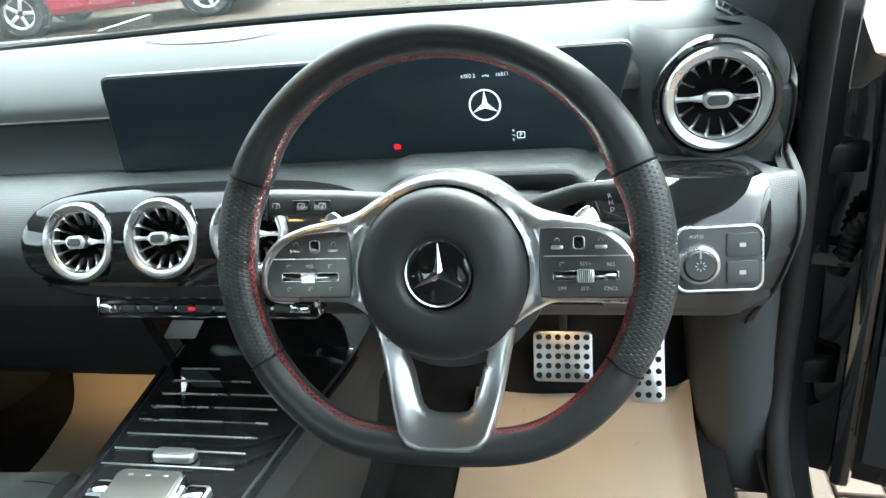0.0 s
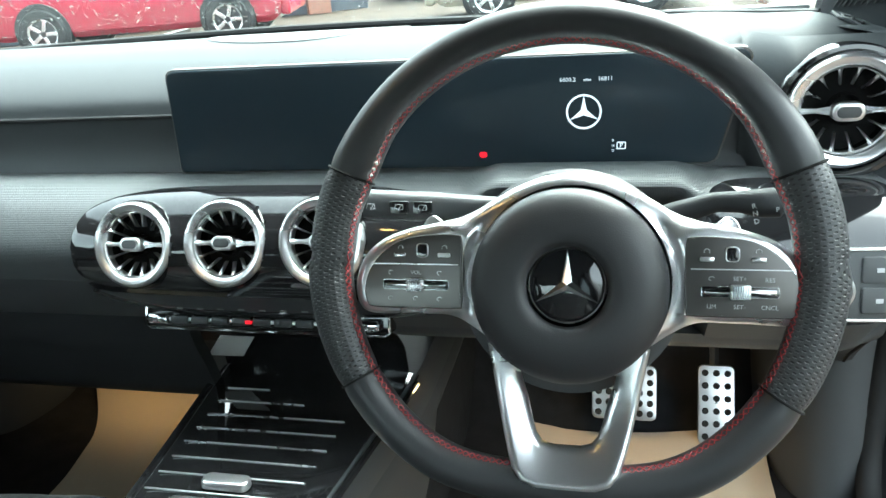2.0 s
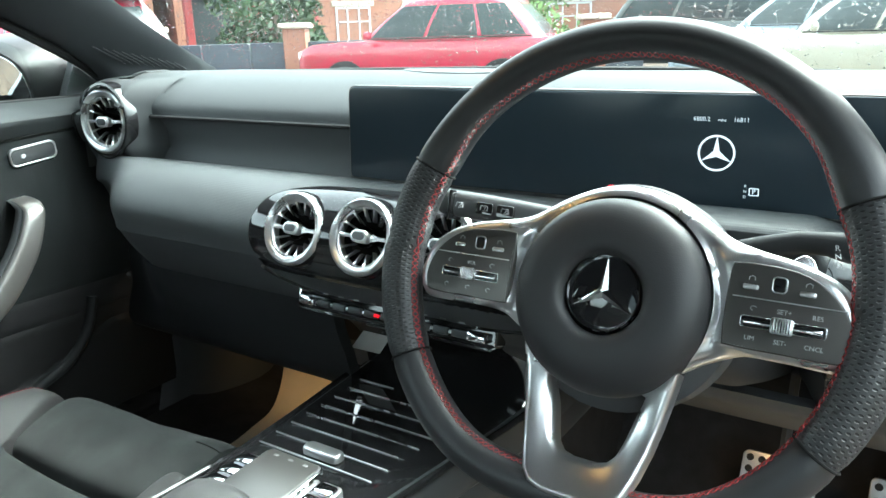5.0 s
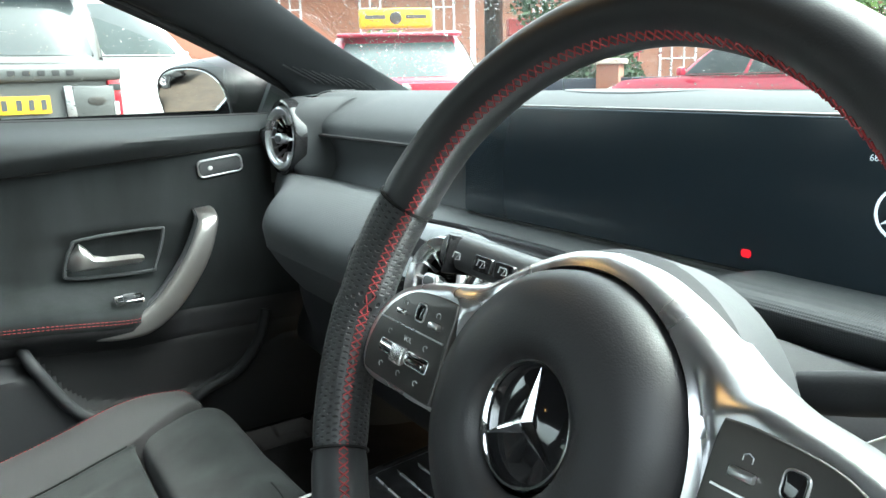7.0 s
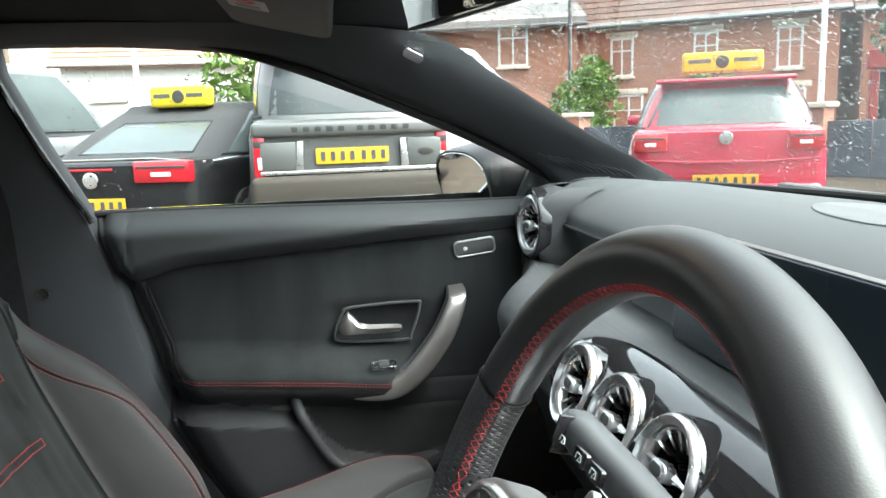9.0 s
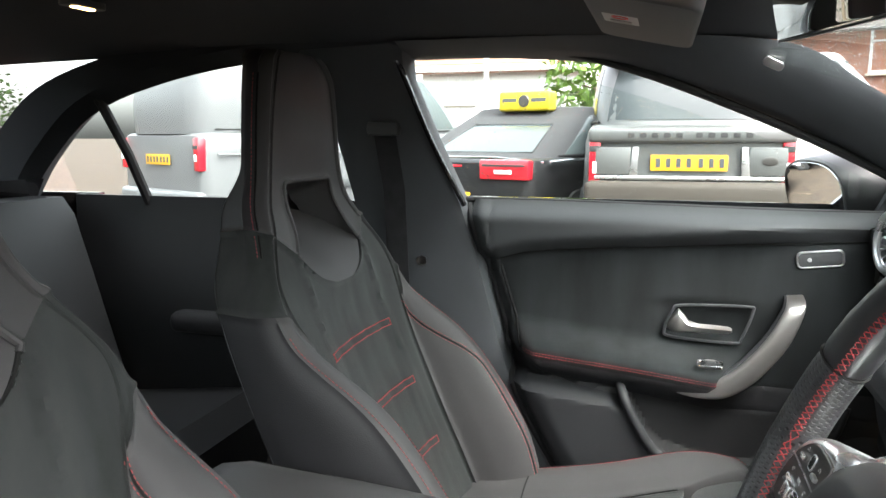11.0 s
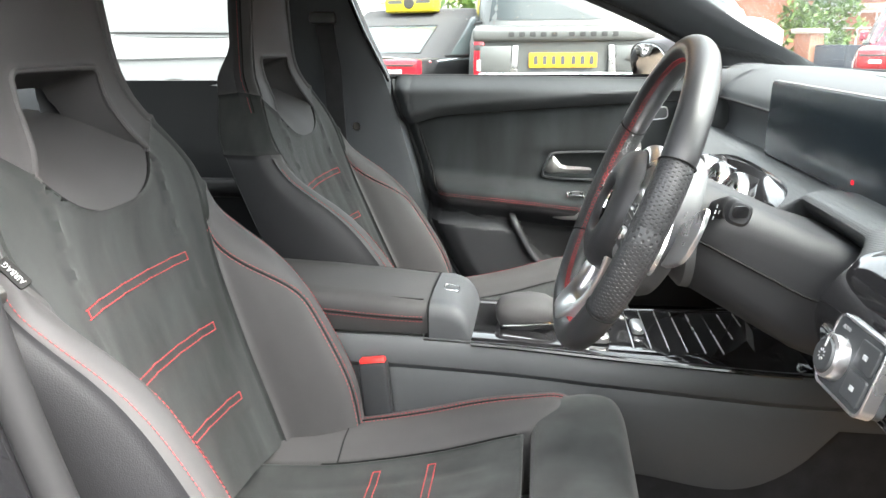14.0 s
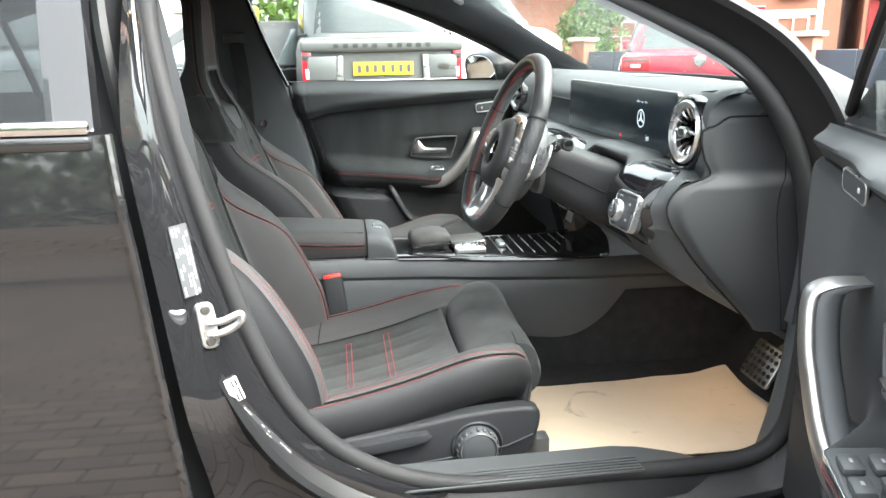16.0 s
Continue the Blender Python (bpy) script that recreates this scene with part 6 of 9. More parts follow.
# armrest
arm = thing("armrest", "black leather centre armrest with double red stitching", "armrest", (0.0, -0.42, 0.60))


def arm_ring(y, top, w, low):
    k = w / 0.092
    half_ = [(-0.086, low), (-0.093, low + 0.3 * (top - low)), (-0.0945, top - 0.026), (-0.0925, top - 0.014), (-0.087, top - 0.006), (-0.078, top - 0.0015), (-0.06, top), (-0.03, top + 0.0015)]
    return [(x * k, y, z) for x, z in half_] + [(-x * k, y, z) for x, z in reversed(half_)]


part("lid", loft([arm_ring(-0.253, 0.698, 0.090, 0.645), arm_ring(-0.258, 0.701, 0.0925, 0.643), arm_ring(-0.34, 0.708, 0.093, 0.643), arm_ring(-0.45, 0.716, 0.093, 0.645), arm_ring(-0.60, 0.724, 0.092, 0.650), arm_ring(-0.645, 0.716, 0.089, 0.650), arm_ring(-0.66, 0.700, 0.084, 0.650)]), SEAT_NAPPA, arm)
part("box", loft([[(x, y, z) for x, z in ((-0.092, 0.55), (-0.094, zt_), (0.094, zt_), (0.092, 0.55))] for y, zt_ in ((-0.66, 0.648), (-0.45, 0.643), (-0.26, 0.640))]), HARD, arm)
# front cap: a smooth hood that rolls over and runs down to the console
hood = []
for k in range(17):
    q = k / 16
    y, top = curve1([(0, -0.251), (0.2, -0.228), (0.4, -0.206), (0.6, -0.190), (0.8, -0.181), (1, -0.178)], q), curve1([(0, 0.7005), (0.2, 0.699), (0.4, 0.692), (0.6, 0.676), (0.8, 0.650), (1, 0.615)], q)
    hood.append(arm_ring(y, top, 0.0955, min(0.585, top - 0.03)))
front = part("front_cap", loft(hood), PLASTIC, arm, "smooth grey front cap", 60)
part("cap_gap", tube([Vector(p) + Vector((0, -0.001, 0)) for p in arm_ring(-0.2515, 0.7015, 0.0945, 0.585)], 0.0015, 5), SEAM, arm)
bm_ = Matrix.Translation((0.010, -0.2225, 0.7005)) @ Matrix.Rotation(radians(-9), 4, "X")
part("release_button", slab(rounded(0.030, 0.028, 0.007), 0.003, bm_ @ Matrix.Translation((0, 0, 0.0012)), 0.001, 2, rounded(0.025, 0.023, 0.005)), CHROME, front, "square chrome-rimmed button")
part("button_face", slab(rounded(0.025, 0.023, 0.005), 0.003, bm_ @ Matrix.Translation((0, 0, 0.0008)), 0.0006), PLASTIC, front)
for sx in (-1, 1):
    run = [(sx * 0.0960, y, 0.672 + 0.018 * smooth01(-0.26, -0.60, y)) for y in [-0.262 - 0.02 * k for k in range(19)]]
    part("lid_seam", tube([(x - sx * 0.0006, y, z) for x, y, z in run], 0.0014, 5), SEAM, arm)
    for d in (-0.0042, 0.0042):
        part("stitching", stitches([(x + sx * 0.0002, y, z + d) for x, y, z in run]), RED_THREAD, arm, "red stitching")
    part("lid_seam", tube([(sx * 0.078, y, 0.6995 + 0.0225 * smooth01(-0.20, -0.64, y)) for y in [-0.262 - 0.02 * k for k in range(18)]], 0.0013, 5), SEAM, arm)
    part("lid_gap", tube([(sx * 0.0935, y, 0.6435 + 0.006 * smooth01(-0.26, -0.6, y)) for y in (-0.262, -0.40, -0.55, -0.65)], 0.002, 5), SEAM, arm)

# seat belt buckle
bk = thing("seat_belt_buckle", "black seat belt buckle with a red press button", "buckle", (0.135, -0.34, 0.55))
bmx = basis((0.135, -0.335, 0.556), (0, 1, 0.12), (-0.15, -0.25, 1))
part("body", box(bmx @ Vector((0, 0, 0)), (0.048, 0.105, 0.026), 0.006, 3, bmx.to_3x3().to_4x4()), DOOR_PLASTIC, bk)
part("button", box(bmx @ Vector((0, 0.052, 0.0)), (0.042, 0.014, 0.020), 0.003, 2, bmx.to_3x3().to_4x4()), RED_PLASTIC, bk, "red button")

# blank pale slanted sheet just before the rising panel
tag = thing("paper_card", "small blank pale four-cornered sheet in the storage bay", "card", (-0.07, 0.313, 0.67))
part("sheet", slab([(-0.101, 0.695), (-0.051, 0.695), (-0.073, 0.664), (-0.126, 0.663)][::-1], 0.0008, basis((0, 0.3125, 0), (1, 0, 0), (0, 0, 1)), 0.0002), LABEL, tag)

# ---- front seats ----
INSERT_W = [(0.48, 0.176), (0.55, 0.172), (0.65, 0.166), (0.77, 0.170), (0.816, 0.178), (0.857, 0.190), (0.90, 0.205), (0.94, 0.205), (0.975, 0.186), (1.02, 0.150), (1.06, 0.130), (1.10, 0.119), (1.2, 0.104), (1.25, 0.092), (1.28, 0.074), (1.293, 0.055)]
BACK_W = [(0.48, 0.240), (0.60, 0.258), (0.75, 0.264), (0.86, 0.256), (0.93, 0.236), (1.0, 0.194), (1.05, 0.166), (1.10, 0.147), (1.2, 0.137), (1.25, 0.130), (1.28, 0.117), (1.293, 0.098)]
BACK_BOL = [(0.48, 0.125), (0.58, 0.138), (0.66, 0.128), (0.73, 0.110), (0.77, 0.092), (0.80, 0.070), (0.83, 0.040), (0.86, 0.014), (0.89, 0.004), (0.93, 0.0), (1.3, 0.0)]


def through_points(pts, u):
    """A smooth point at u, counted in control points, on a row that is mirrored at its start."""
    n = len(pts) - 1
    u = min(max(u, 0.0), float(n))
    i = min(int(u), n - 1)
    t = u - i
    a = (-pts[1][0], pts[1][1]) if i == 0 else pts[i - 1]
    b, c = pts[i], pts[i + 1]
    d = pts[i + 2] if i + 2 <= n else (2 * c[0] - b[0], 2 * c[1] - b[1])
    return tuple(0.5 * (2 * b[q] + (c[q] - a[q]) * t + (2 * a[q] - 5 * b[q] + 4 * c[q] - d[q]) * t * t + (3 * b[q] - a[q] - 3 * c[q] + d[q]) * t ** 3) for q in (0, 1))


def back_section(z, memo={}):
    """Half of the backrest's cross-section at the height z: across, and forwards of its plane."""
    key = round(z, 5)
    if key not in memo:
        w, b, xi = curve1(BACK_W, z), max(0.0, curve1(BACK_BOL, z)), curve1(INSERT_W, z)
        hollow = 0.020 * (1 - smooth01(0.84, 0.95, z)) - 0.010 * smooth01(1.08, 1.16, z)
        deep = 0.105 - 0.030 * smooth01(0.92, 1.05, z) - 0.034 * smooth01(1.03, 1.12, z)
        xr = xi + 0.30 * (w - xi)
        memo[key] = [(0, -hollow), (0.5 * xi, -0.75 * hollow), (0.92 * xi, -0.10 * hollow), (xi + 0.003, 0.06 * b), (xi + 0.45 * (xr - xi), 0.48 * b), (xr, 0.90 * b), (xr + 0.35 * (w - xr), b + 0.003),
                     (w - 0.13 * (w - xi) - 0.004, b - 0.010), (w, 0.60 * b - 0.030), (w * 0.99, -0.5 * deep), (w * 0.94, -deep)]
    return memo[key]


CUSH = [(0, -0.004), (0.075, -0.002), (0.132, 0.002), (0.148, 0.008), (0.172, 0.028), (0.196, 0.040), (0.222, 0.043), (0.243, 0.033), (0.252, 0.008), (0.247, -0.022), (0.228, -0.055)]
CUSH_Z = [(-0.60, 0.462), (-0.42, 0.470), (-0.33, 0.484), (-0.225, 0.508), (-0.12, 0.540), (-0.05, 0.556), (0.06, 0.560)]


def sport_seat(xc, side, label, ahead=0.0, recline=0.285, lean=0.37, ahead_head=0.0):
    """A sports seat with its headrest in one with the back; side: 1 where the car's door is at +x."""
    seat = thing("sports_seat", label, "car seat", (xc, -0.3, 0.35), "front seats")

    def back_y(z):
        head = max(0.0, z - 1.04)
        kink = max(0.0, z - 0.80)
        return ahead - 0.495 - recline * (z - 0.5) - 0.15 * kink * kink + ahead_head * smooth01(0.93, 1.05, z) - 3.0 * max(0.0, z - 1.24) ** 2 + lean * head * head / (head + 0.05)

    def back(s, z):
        x, d = through_points(back_section(z), 10 * min(abs(s), 1.0))
        ax = abs(x)
        if side > 0:
            d -= 0.032 * smooth01(1.03, 1.12, z) * smooth01(0.80, 1.0, abs(s))
        # broad upright pleats of the insert
        if z < 0.93 and ax < 0.15:
            d -= 0.0016 * (1 - abs(math.sin(math.pi * (x + 0.03) / 0.060))) ** 2 * (1 - smooth01(0.12, 0.15, ax)) * smooth01(0.93, 0.86, z)
        return (xc + (x if s >= 0 else -x), back_y(z) + d, z)

    def xs_of(s, z):
        return abs(through_points(back_section(z), 10 * min(abs(s), 1.0))[0])

    def s_at(x, z):
        lo, hi = 0.0, 0.8
        for _ in range(22):
            mid = (lo + hi) / 2
            lo, hi = (mid, hi) if xs_of(mid, z) < abs(x) else (lo, mid)
        return lo * (1 if x >= 0 else -1)

    def zt(ax):
        """Lower edge of the headrest cover: a wide U under the bib, then rising outwards."""
        return 0.9205 + 0.0555 * (ax / 0.121) ** 3.2 if ax < 0.121 else 0.976 + 0.75 * (ax - 0.121)

    def g_bol(s, z):
        return 0.4 * (abs(s) - 0.30)

    def g_low(s, z):
        return z - (0.852 + 0.055 * smooth01(0.30, 0.62, abs(s)))

    def g_low_edge(s, z):
        return g_low(s, z) if abs(s) > 0.29 else 1.0

    def g_outer(s, z):
        return 0.4 * (abs(s) - 0.70) if z < 0.90 else 1.0

    def g_top(s, z):
        return z - zt(xs_of(s, z))

    def rim_x(z):
        """Half width of the opening with the bib below it."""
        if z > 0.976:
            return curve1([(0.976, 0.121), (1.00, 0.103), (1.03, 0.092), (1.06, 0.087), (1.12, 0.085)], z)
        return 0.121 * max(0.0, (z - 0.9205) / 0.0555) ** (1 / 3.2)

    def g_hole(s, z):
        x = xs_of(s, z)
        if z < 0.976:
            return zt(x) - z if x < 0.121 else 0.5 * (x - 0.121) + 0.0
        if z < 1.055:
            return x - rim_x(z)
        cx = max(0.0, x - (rim_x(z) - 0.014))
        cz = max(0.0, z - 1.074)
        return math.hypot(cx, cz) - 0.014 if cx or cz else -0.014

    def pick(s, z):
        if g_hole(s, z) < 0 and z > 0.9205:
            return None
        if g_top(s, z) > 0:
            return "headrest" if abs(s) < 0.72 else "headrest_side_a" if s > 0 else "headrest_side_b"
        if abs(s) < 0.30:
            return "insert"
        if g_low(s, z) > 0:
            return "shoulder_a" if s > 0 else "shoulder_b"
        if abs(s) < 0.70:
            return "bolster_a" if s > 0 else "bolster_b"
        return "flank_a" if s > 0 else "flank_b"

    ss = [-1 + 2 * k / 200 for k in range(201)]
    zs = [0.49 + 0.803 * k / 250 for k in range(251)]
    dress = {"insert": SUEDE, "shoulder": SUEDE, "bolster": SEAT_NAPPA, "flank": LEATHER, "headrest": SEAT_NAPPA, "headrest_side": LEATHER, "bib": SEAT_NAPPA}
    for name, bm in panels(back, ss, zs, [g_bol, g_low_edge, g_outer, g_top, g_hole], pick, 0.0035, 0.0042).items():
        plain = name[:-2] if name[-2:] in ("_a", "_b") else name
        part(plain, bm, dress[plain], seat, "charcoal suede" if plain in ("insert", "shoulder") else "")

    def lay(s, z, lift=0.001):
        e = 0.004
        p = Vector(back(s, z))
        nn = (Vector(back(s + e, z)) - Vector(back(s - e, z))).cross(Vector(back(s, z + e)) - Vector(back(s, z - e)))
        nn = nn.normalized() if nn.length else Vector((0, 1, 0))
        if nn.dot(Vector((0.6 * (1 if s > 0 else -1) * (abs(s) > 0.66), 1, 0))) < 0 and abs(s) <= 0.34 or (abs(s) > 0.34 and nn.y < 0):
            nn = -nn
        return p + nn * lift

    # near-black lines that put the shade of the seam grooves into colour
    for sg in (-1, 1):
        seams = [[(sg * 0.30, z) for z in [0.50 + 0.012 * k for k in range(40)] if z < zt(xs_of(0.30, z))],
                 [(s_at(sg * x, zt(x)), zt(x)) for x in [0.119 + 0.005 * k for k in range(20)] if x < 0.95 * curve1(BACK_W, zt(x))],
                 [(sg * (0.30 + 0.40 * k / 12), 0.852 + 0.055 * smooth01(0.30, 0.62, 0.30 + 0.40 * k / 12)) for k in range(13)],
                 [(sg * 0.70, z) for z in [0.50 + 0.012 * k for k in range(35)] if z < 0.905],
                 [(sg * (0.30 + 0.245 * smooth01(0.850, 0.72, z)), z) for z in [0.50 + 0.012 * k for k in range(30)]]]
        for run in seams:
            part("piping", tube([lay(s, z, -0.0004) for s, z in run], 0.0017, 6), SEAM, seat)

    # opening through the headrest: its walls, and the bib that curves back into it
    rim = [(-rim_x(z), z) for z in [0.970 + 0.006 * k for k in range(16)]]
    rim += [(-(rim_x(1.07) - 0.014) - 0.014 * math.cos(q), 1.074 + 0.014 * math.sin(q)) for q in [0.26 * k for k in range(1, 6)]]
    rim += [(x, 1.088) for x in (-0.055, -0.03, 0.0)]
    rim += [(-x, z) for x, z in reversed(rim[:-1])]

    def wall(depth, grow):
        return [tuple(Vector(back(s_at(x * grow, z), z)) + Vector((0, -depth, -0.34 * depth * smooth01(1.03, 1.085, z)))) for x, z in rim]
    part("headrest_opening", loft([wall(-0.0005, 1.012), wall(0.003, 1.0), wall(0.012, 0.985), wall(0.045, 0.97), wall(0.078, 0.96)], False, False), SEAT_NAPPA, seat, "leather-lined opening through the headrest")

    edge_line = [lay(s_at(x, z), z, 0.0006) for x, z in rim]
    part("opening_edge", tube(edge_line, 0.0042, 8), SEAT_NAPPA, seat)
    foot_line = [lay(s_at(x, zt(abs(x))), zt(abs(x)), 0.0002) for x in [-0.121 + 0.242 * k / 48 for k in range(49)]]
    # painted shade along the bib's lower seam
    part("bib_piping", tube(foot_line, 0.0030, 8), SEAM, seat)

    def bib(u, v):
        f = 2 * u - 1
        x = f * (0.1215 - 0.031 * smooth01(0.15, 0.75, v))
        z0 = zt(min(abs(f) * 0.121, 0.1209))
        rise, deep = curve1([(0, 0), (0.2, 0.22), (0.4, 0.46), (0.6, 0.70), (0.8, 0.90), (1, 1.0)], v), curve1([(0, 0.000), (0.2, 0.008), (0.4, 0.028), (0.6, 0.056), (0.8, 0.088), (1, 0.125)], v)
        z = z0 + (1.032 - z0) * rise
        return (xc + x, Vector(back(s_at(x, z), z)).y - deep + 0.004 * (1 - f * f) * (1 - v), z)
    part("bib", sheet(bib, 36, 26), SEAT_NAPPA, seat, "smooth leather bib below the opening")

    def shell(s, z):
        w = curve1(BACK_W, z) * 0.95
        deep = 0.102 - 0.028 * smooth01(0.92, 1.05, z) - (0.034 if side < 0 else 0.002) * smooth01(1.03, 1.12, z)
        return (xc + w * s, back_y(z) - deep - 0.03 * (1 - s * s) * (1 - smooth01(1.0, 1.29, z)) + (0.03 * smooth01(1.2, 1.29, z)), z)

    def g_back(s, z):
        return 0.03 * ((s * curve1(BACK_W, z) / 0.084) ** 6 + abs((z - 1.050) / 0.036) ** 6 - 1)
    for name, bm in panels(shell, [-1 + 2 * k / 40 for k in range(41)], zs[::3], [g_back], lambda s, z: None if g_back(s, z) < 0 else "back_shell", 0.0).items():
        part(name, bm, HARD, seat)
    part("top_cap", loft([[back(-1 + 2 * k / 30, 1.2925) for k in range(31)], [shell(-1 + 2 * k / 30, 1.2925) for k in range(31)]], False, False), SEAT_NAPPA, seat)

    # red stitching: beside the crest and the outer seam of each bolster, three double bars on the insert
    for sg in (-1, 1):
        for off in (-0.016, 0.016):
            part("stitching", stitches([lay(sg * (0.30 + 0.245 * smooth01(0.850, 0.72, z) + off * smooth01(0.86, 0.84, z)), z, 0.0009) for z in [0.51 + 0.009 * k for k in range(38)]]), RED_THREAD, seat, "red stitching")
        part("stitching", stitches([lay(sg * 0.672, z, 0.0009) for z in [0.51 + 0.009 * k for k in range(42)]]), RED_THREAD, seat, "red stitching")
        part("stitching", stitches([lay(sg * 0.745, z, 0.0009) for z in [0.985 + 0.015 * k for k in range(19)]]), RED_THREAD, seat, "red stitching")
        part("headrest_seam", tube([lay(sg * 0.72, z, 0.0) for z in [0.985 + 0.015 * k for k in range(19)]], 0.0017, 6), SEAM, seat)
    for zc in (0.820, 0.713, 0.602):
        for dz in (-0.0056, 0.0056):
            part("stitched_bar", stitches([lay(s_at(-0.122 + 0.244 * k / 40, zc + dz), zc + dz, 0.0012) for k in range(41)], 0.0062, 0.0010, 0.00125), RED_THREAD, seat, "red stitched bar")
        for ex in (-0.122, 0.122):
            part("stitched_bar", tube([lay(s_at(ex, zc - 0.0056), zc - 0.0056, 0.0007), lay(s_at(ex, zc + 0.0056), zc + 0.0056, 0.0007)], 0.0009, 5), RED_THREAD, seat)

    # cushion: the insert ends at a slot before the thigh pad, the bolsters run on beside it
    def front_end(s):
        """How far ahead the cushion's top reaches, and how round its front edge is."""
        a = abs(s)
        k = smooth01(0.27, 0.42, a)
        far = 0.012 if s * side > 0 else -0.012
        return -0.105 + k * (far + 0.105), 0.008 + (0.026 if s * side > 0 else 0.045) * k

    def cushion(s, v):
        a = min(abs(s), 1.0)
        end, r = front_end(s)
        start = -0.60
        arc = r * math.pi / 2
        top_len = end - r - start
        run = v * (top_len + arc + 0.10)
        if run < top_len:
            y, drop = start + run, 0.0
        elif run < top_len + arc:
            q = (run - top_len) / r
            y, drop = end - r + r * math.sin(q), r * (1 - math.cos(q))
        else:
            y, drop = end - 0.2 * (run - top_len - arc), r + (run - top_len - arc)
        x, h = through_points(CUSH, 10 * a)
        tip = smooth01(-0.13, 0.035, y)
        if s * side > 0:
            x -= 0.030 * tip * smooth01(0.5, 0.9, a)
            h -= 0.020 * tip * smooth01(0.35, 0.6, a)
        else:
            h -= 0.018 * smooth01(-0.22, -0.04, y) * smooth01(0.35, 0.6, a)
        z = curve1(CUSH_Z, y) + h - drop
        if abs(x) < 0.12 and drop == 0.0:
            z -= 0.0022 * (1 - abs(math.sin(math.pi * (x + 0.03) / 0.06))) ** 2 * smooth01(-0.12, -0.20, y)
        return (xc + (x if s >= 0 else -x), ahead + y, z)

    def c_side(s, v):
        return 0.4 * (abs(s) - 0.285)

    def c_crest(s, v):
        return 0.4 * (abs(s) - 0.64) if s * side > 0 else 1.0

    def pickc(s, v):
        if abs(s) < 0.285:
            return "seat_insert"
        if s * side > 0 and abs(s) > 0.64:
            return "flank"
        return "bolster_a" if s > 0 else "bolster_b"
    vs = [k / 150 for k in range(151)]
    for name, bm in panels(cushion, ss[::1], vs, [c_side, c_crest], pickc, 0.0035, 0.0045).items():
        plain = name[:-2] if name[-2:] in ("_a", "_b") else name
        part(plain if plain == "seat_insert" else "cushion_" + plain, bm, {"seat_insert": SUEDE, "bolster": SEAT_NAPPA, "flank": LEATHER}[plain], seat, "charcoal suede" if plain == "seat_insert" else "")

    def v_of(s, y):
        end, r = front_end(s)
        return (y + 0.60) / (end - r + 0.60 + r * math.pi / 2 + 0.10)

    def layc(s, y, lift=0.001):
        p = Vector(cushion(s, v_of(s, y)))
        return p + Vector((0.3 * (1 if s > 0 else -1) * smooth01(0.55, 0.8, abs(s)), 0, 1)).normalized() * lift

    def sc(x):
        lo, hi = 0.0, 0.8
        for _ in range(22):
            mid = (lo + hi) / 2
            lo, hi = (mid, hi) if through_points(CUSH, 10 * mid)[0] < abs(x) else (lo, mid)
        return lo * (1 if x >= 0 else -1)
    for sg in (-1, 1):
        inner = sg != side
        rows_ = (0.535, 0.575) if inner else (0.60, 0.672)
        last = -0.045 if inner else 0.0
        for q in rows_:
            part("stitching", stitches([layc(sg * q, -0.42 + (last + 0.42) * k / 50, 0.0011) for k in range(51)]), RED_THREAD, seat, "red stitching")
        part("piping", tube([layc(sg * (0.555 if inner else 0.64), -0.42 + (last + 0.42) * k / 40, 0.0) for k in range(41)], 0.0016, 6), SEAM, seat)
        part("piping", tube([layc(sg * 0.285, -0.42 + 0.305 * k / 30, 0.0) for k in range(31)], 0.0016, 6), SEAM, seat)
        part("piping", tube([layc(sg * (0.285 + 0.30 * k / 10), -0.395 + 0.012 * k / 10, 0.0) for k in range(11)], 0.0016, 6), SEAM, seat)
    for yc in (-0.325, -0.240):
        for dy in (-0.0056, 0.0056):
            part("stitched_bar", stitches([layc(sc(-0.118 + 0.236 * k / 30), yc + dy, 0.0012) for k in range(31)], 0.0062, 0.0010, 0.00125), RED_THREAD, seat, "red stitched bar")
        for ex in (-0.118, 0.118):
            part("stitched_bar", tube([layc(sc(ex), yc - 0.0056, 0.0009), layc(sc(ex), yc + 0.0056, 0.0009)], 0.0009, 5), RED_THREAD, seat)

    # thigh pad: a soft suede pillow that slides out ahead of the insert
    PAD_LINE = spline([(0, -0.086, 0.470), (0, -0.094, 0.520), (0, -0.088, 0.546), (0, -0.064, 0.563), (0, -0.015, 0.578), (0, 0.024, 0.576), (0, 0.050, 0.562), (0, 0.067, 0.532), (0, 0.069, 0.500), (0, 0.056, 0.474), (0, 0.026, 0.460), (0, -0.04, 0.458)], 5)
    rings = []
    for k in range(49):
        f = -1 + 2 * k / 48
        wide = (1 - min(1.0, abs(f)) ** 7) ** (1 / 7) if abs(f) < 1 else 0.0
        g = 0.70 + 0.30 * wide
        x = xc - side * 0.028 + 0.186 * f
        tilt = 0.016 * smooth01(-0.2, 1.0, -f * side)
        rings.append([(x, ahead + p.y * (0.9 + 0.1 * g) * (0.74 if p.y > 0 else 1.0) - 0.006 * (1 - g), 0.49 + (p.z - 0.49) * g + tilt + 0.0022 * noise.noise(Vector((x * 16, p.y * 16, p.z * 16)))) for p in PAD_LINE])
    part("thigh_pad", loft(rings), SUEDE, seat, "charcoal suede thigh pad")
    part("pad_seam", tube([Vector(r[22]) + Vector((0, 0.0004, 0)) for r in rings[1:-1]][40:], 0.0014, 5), SEAM, seat)

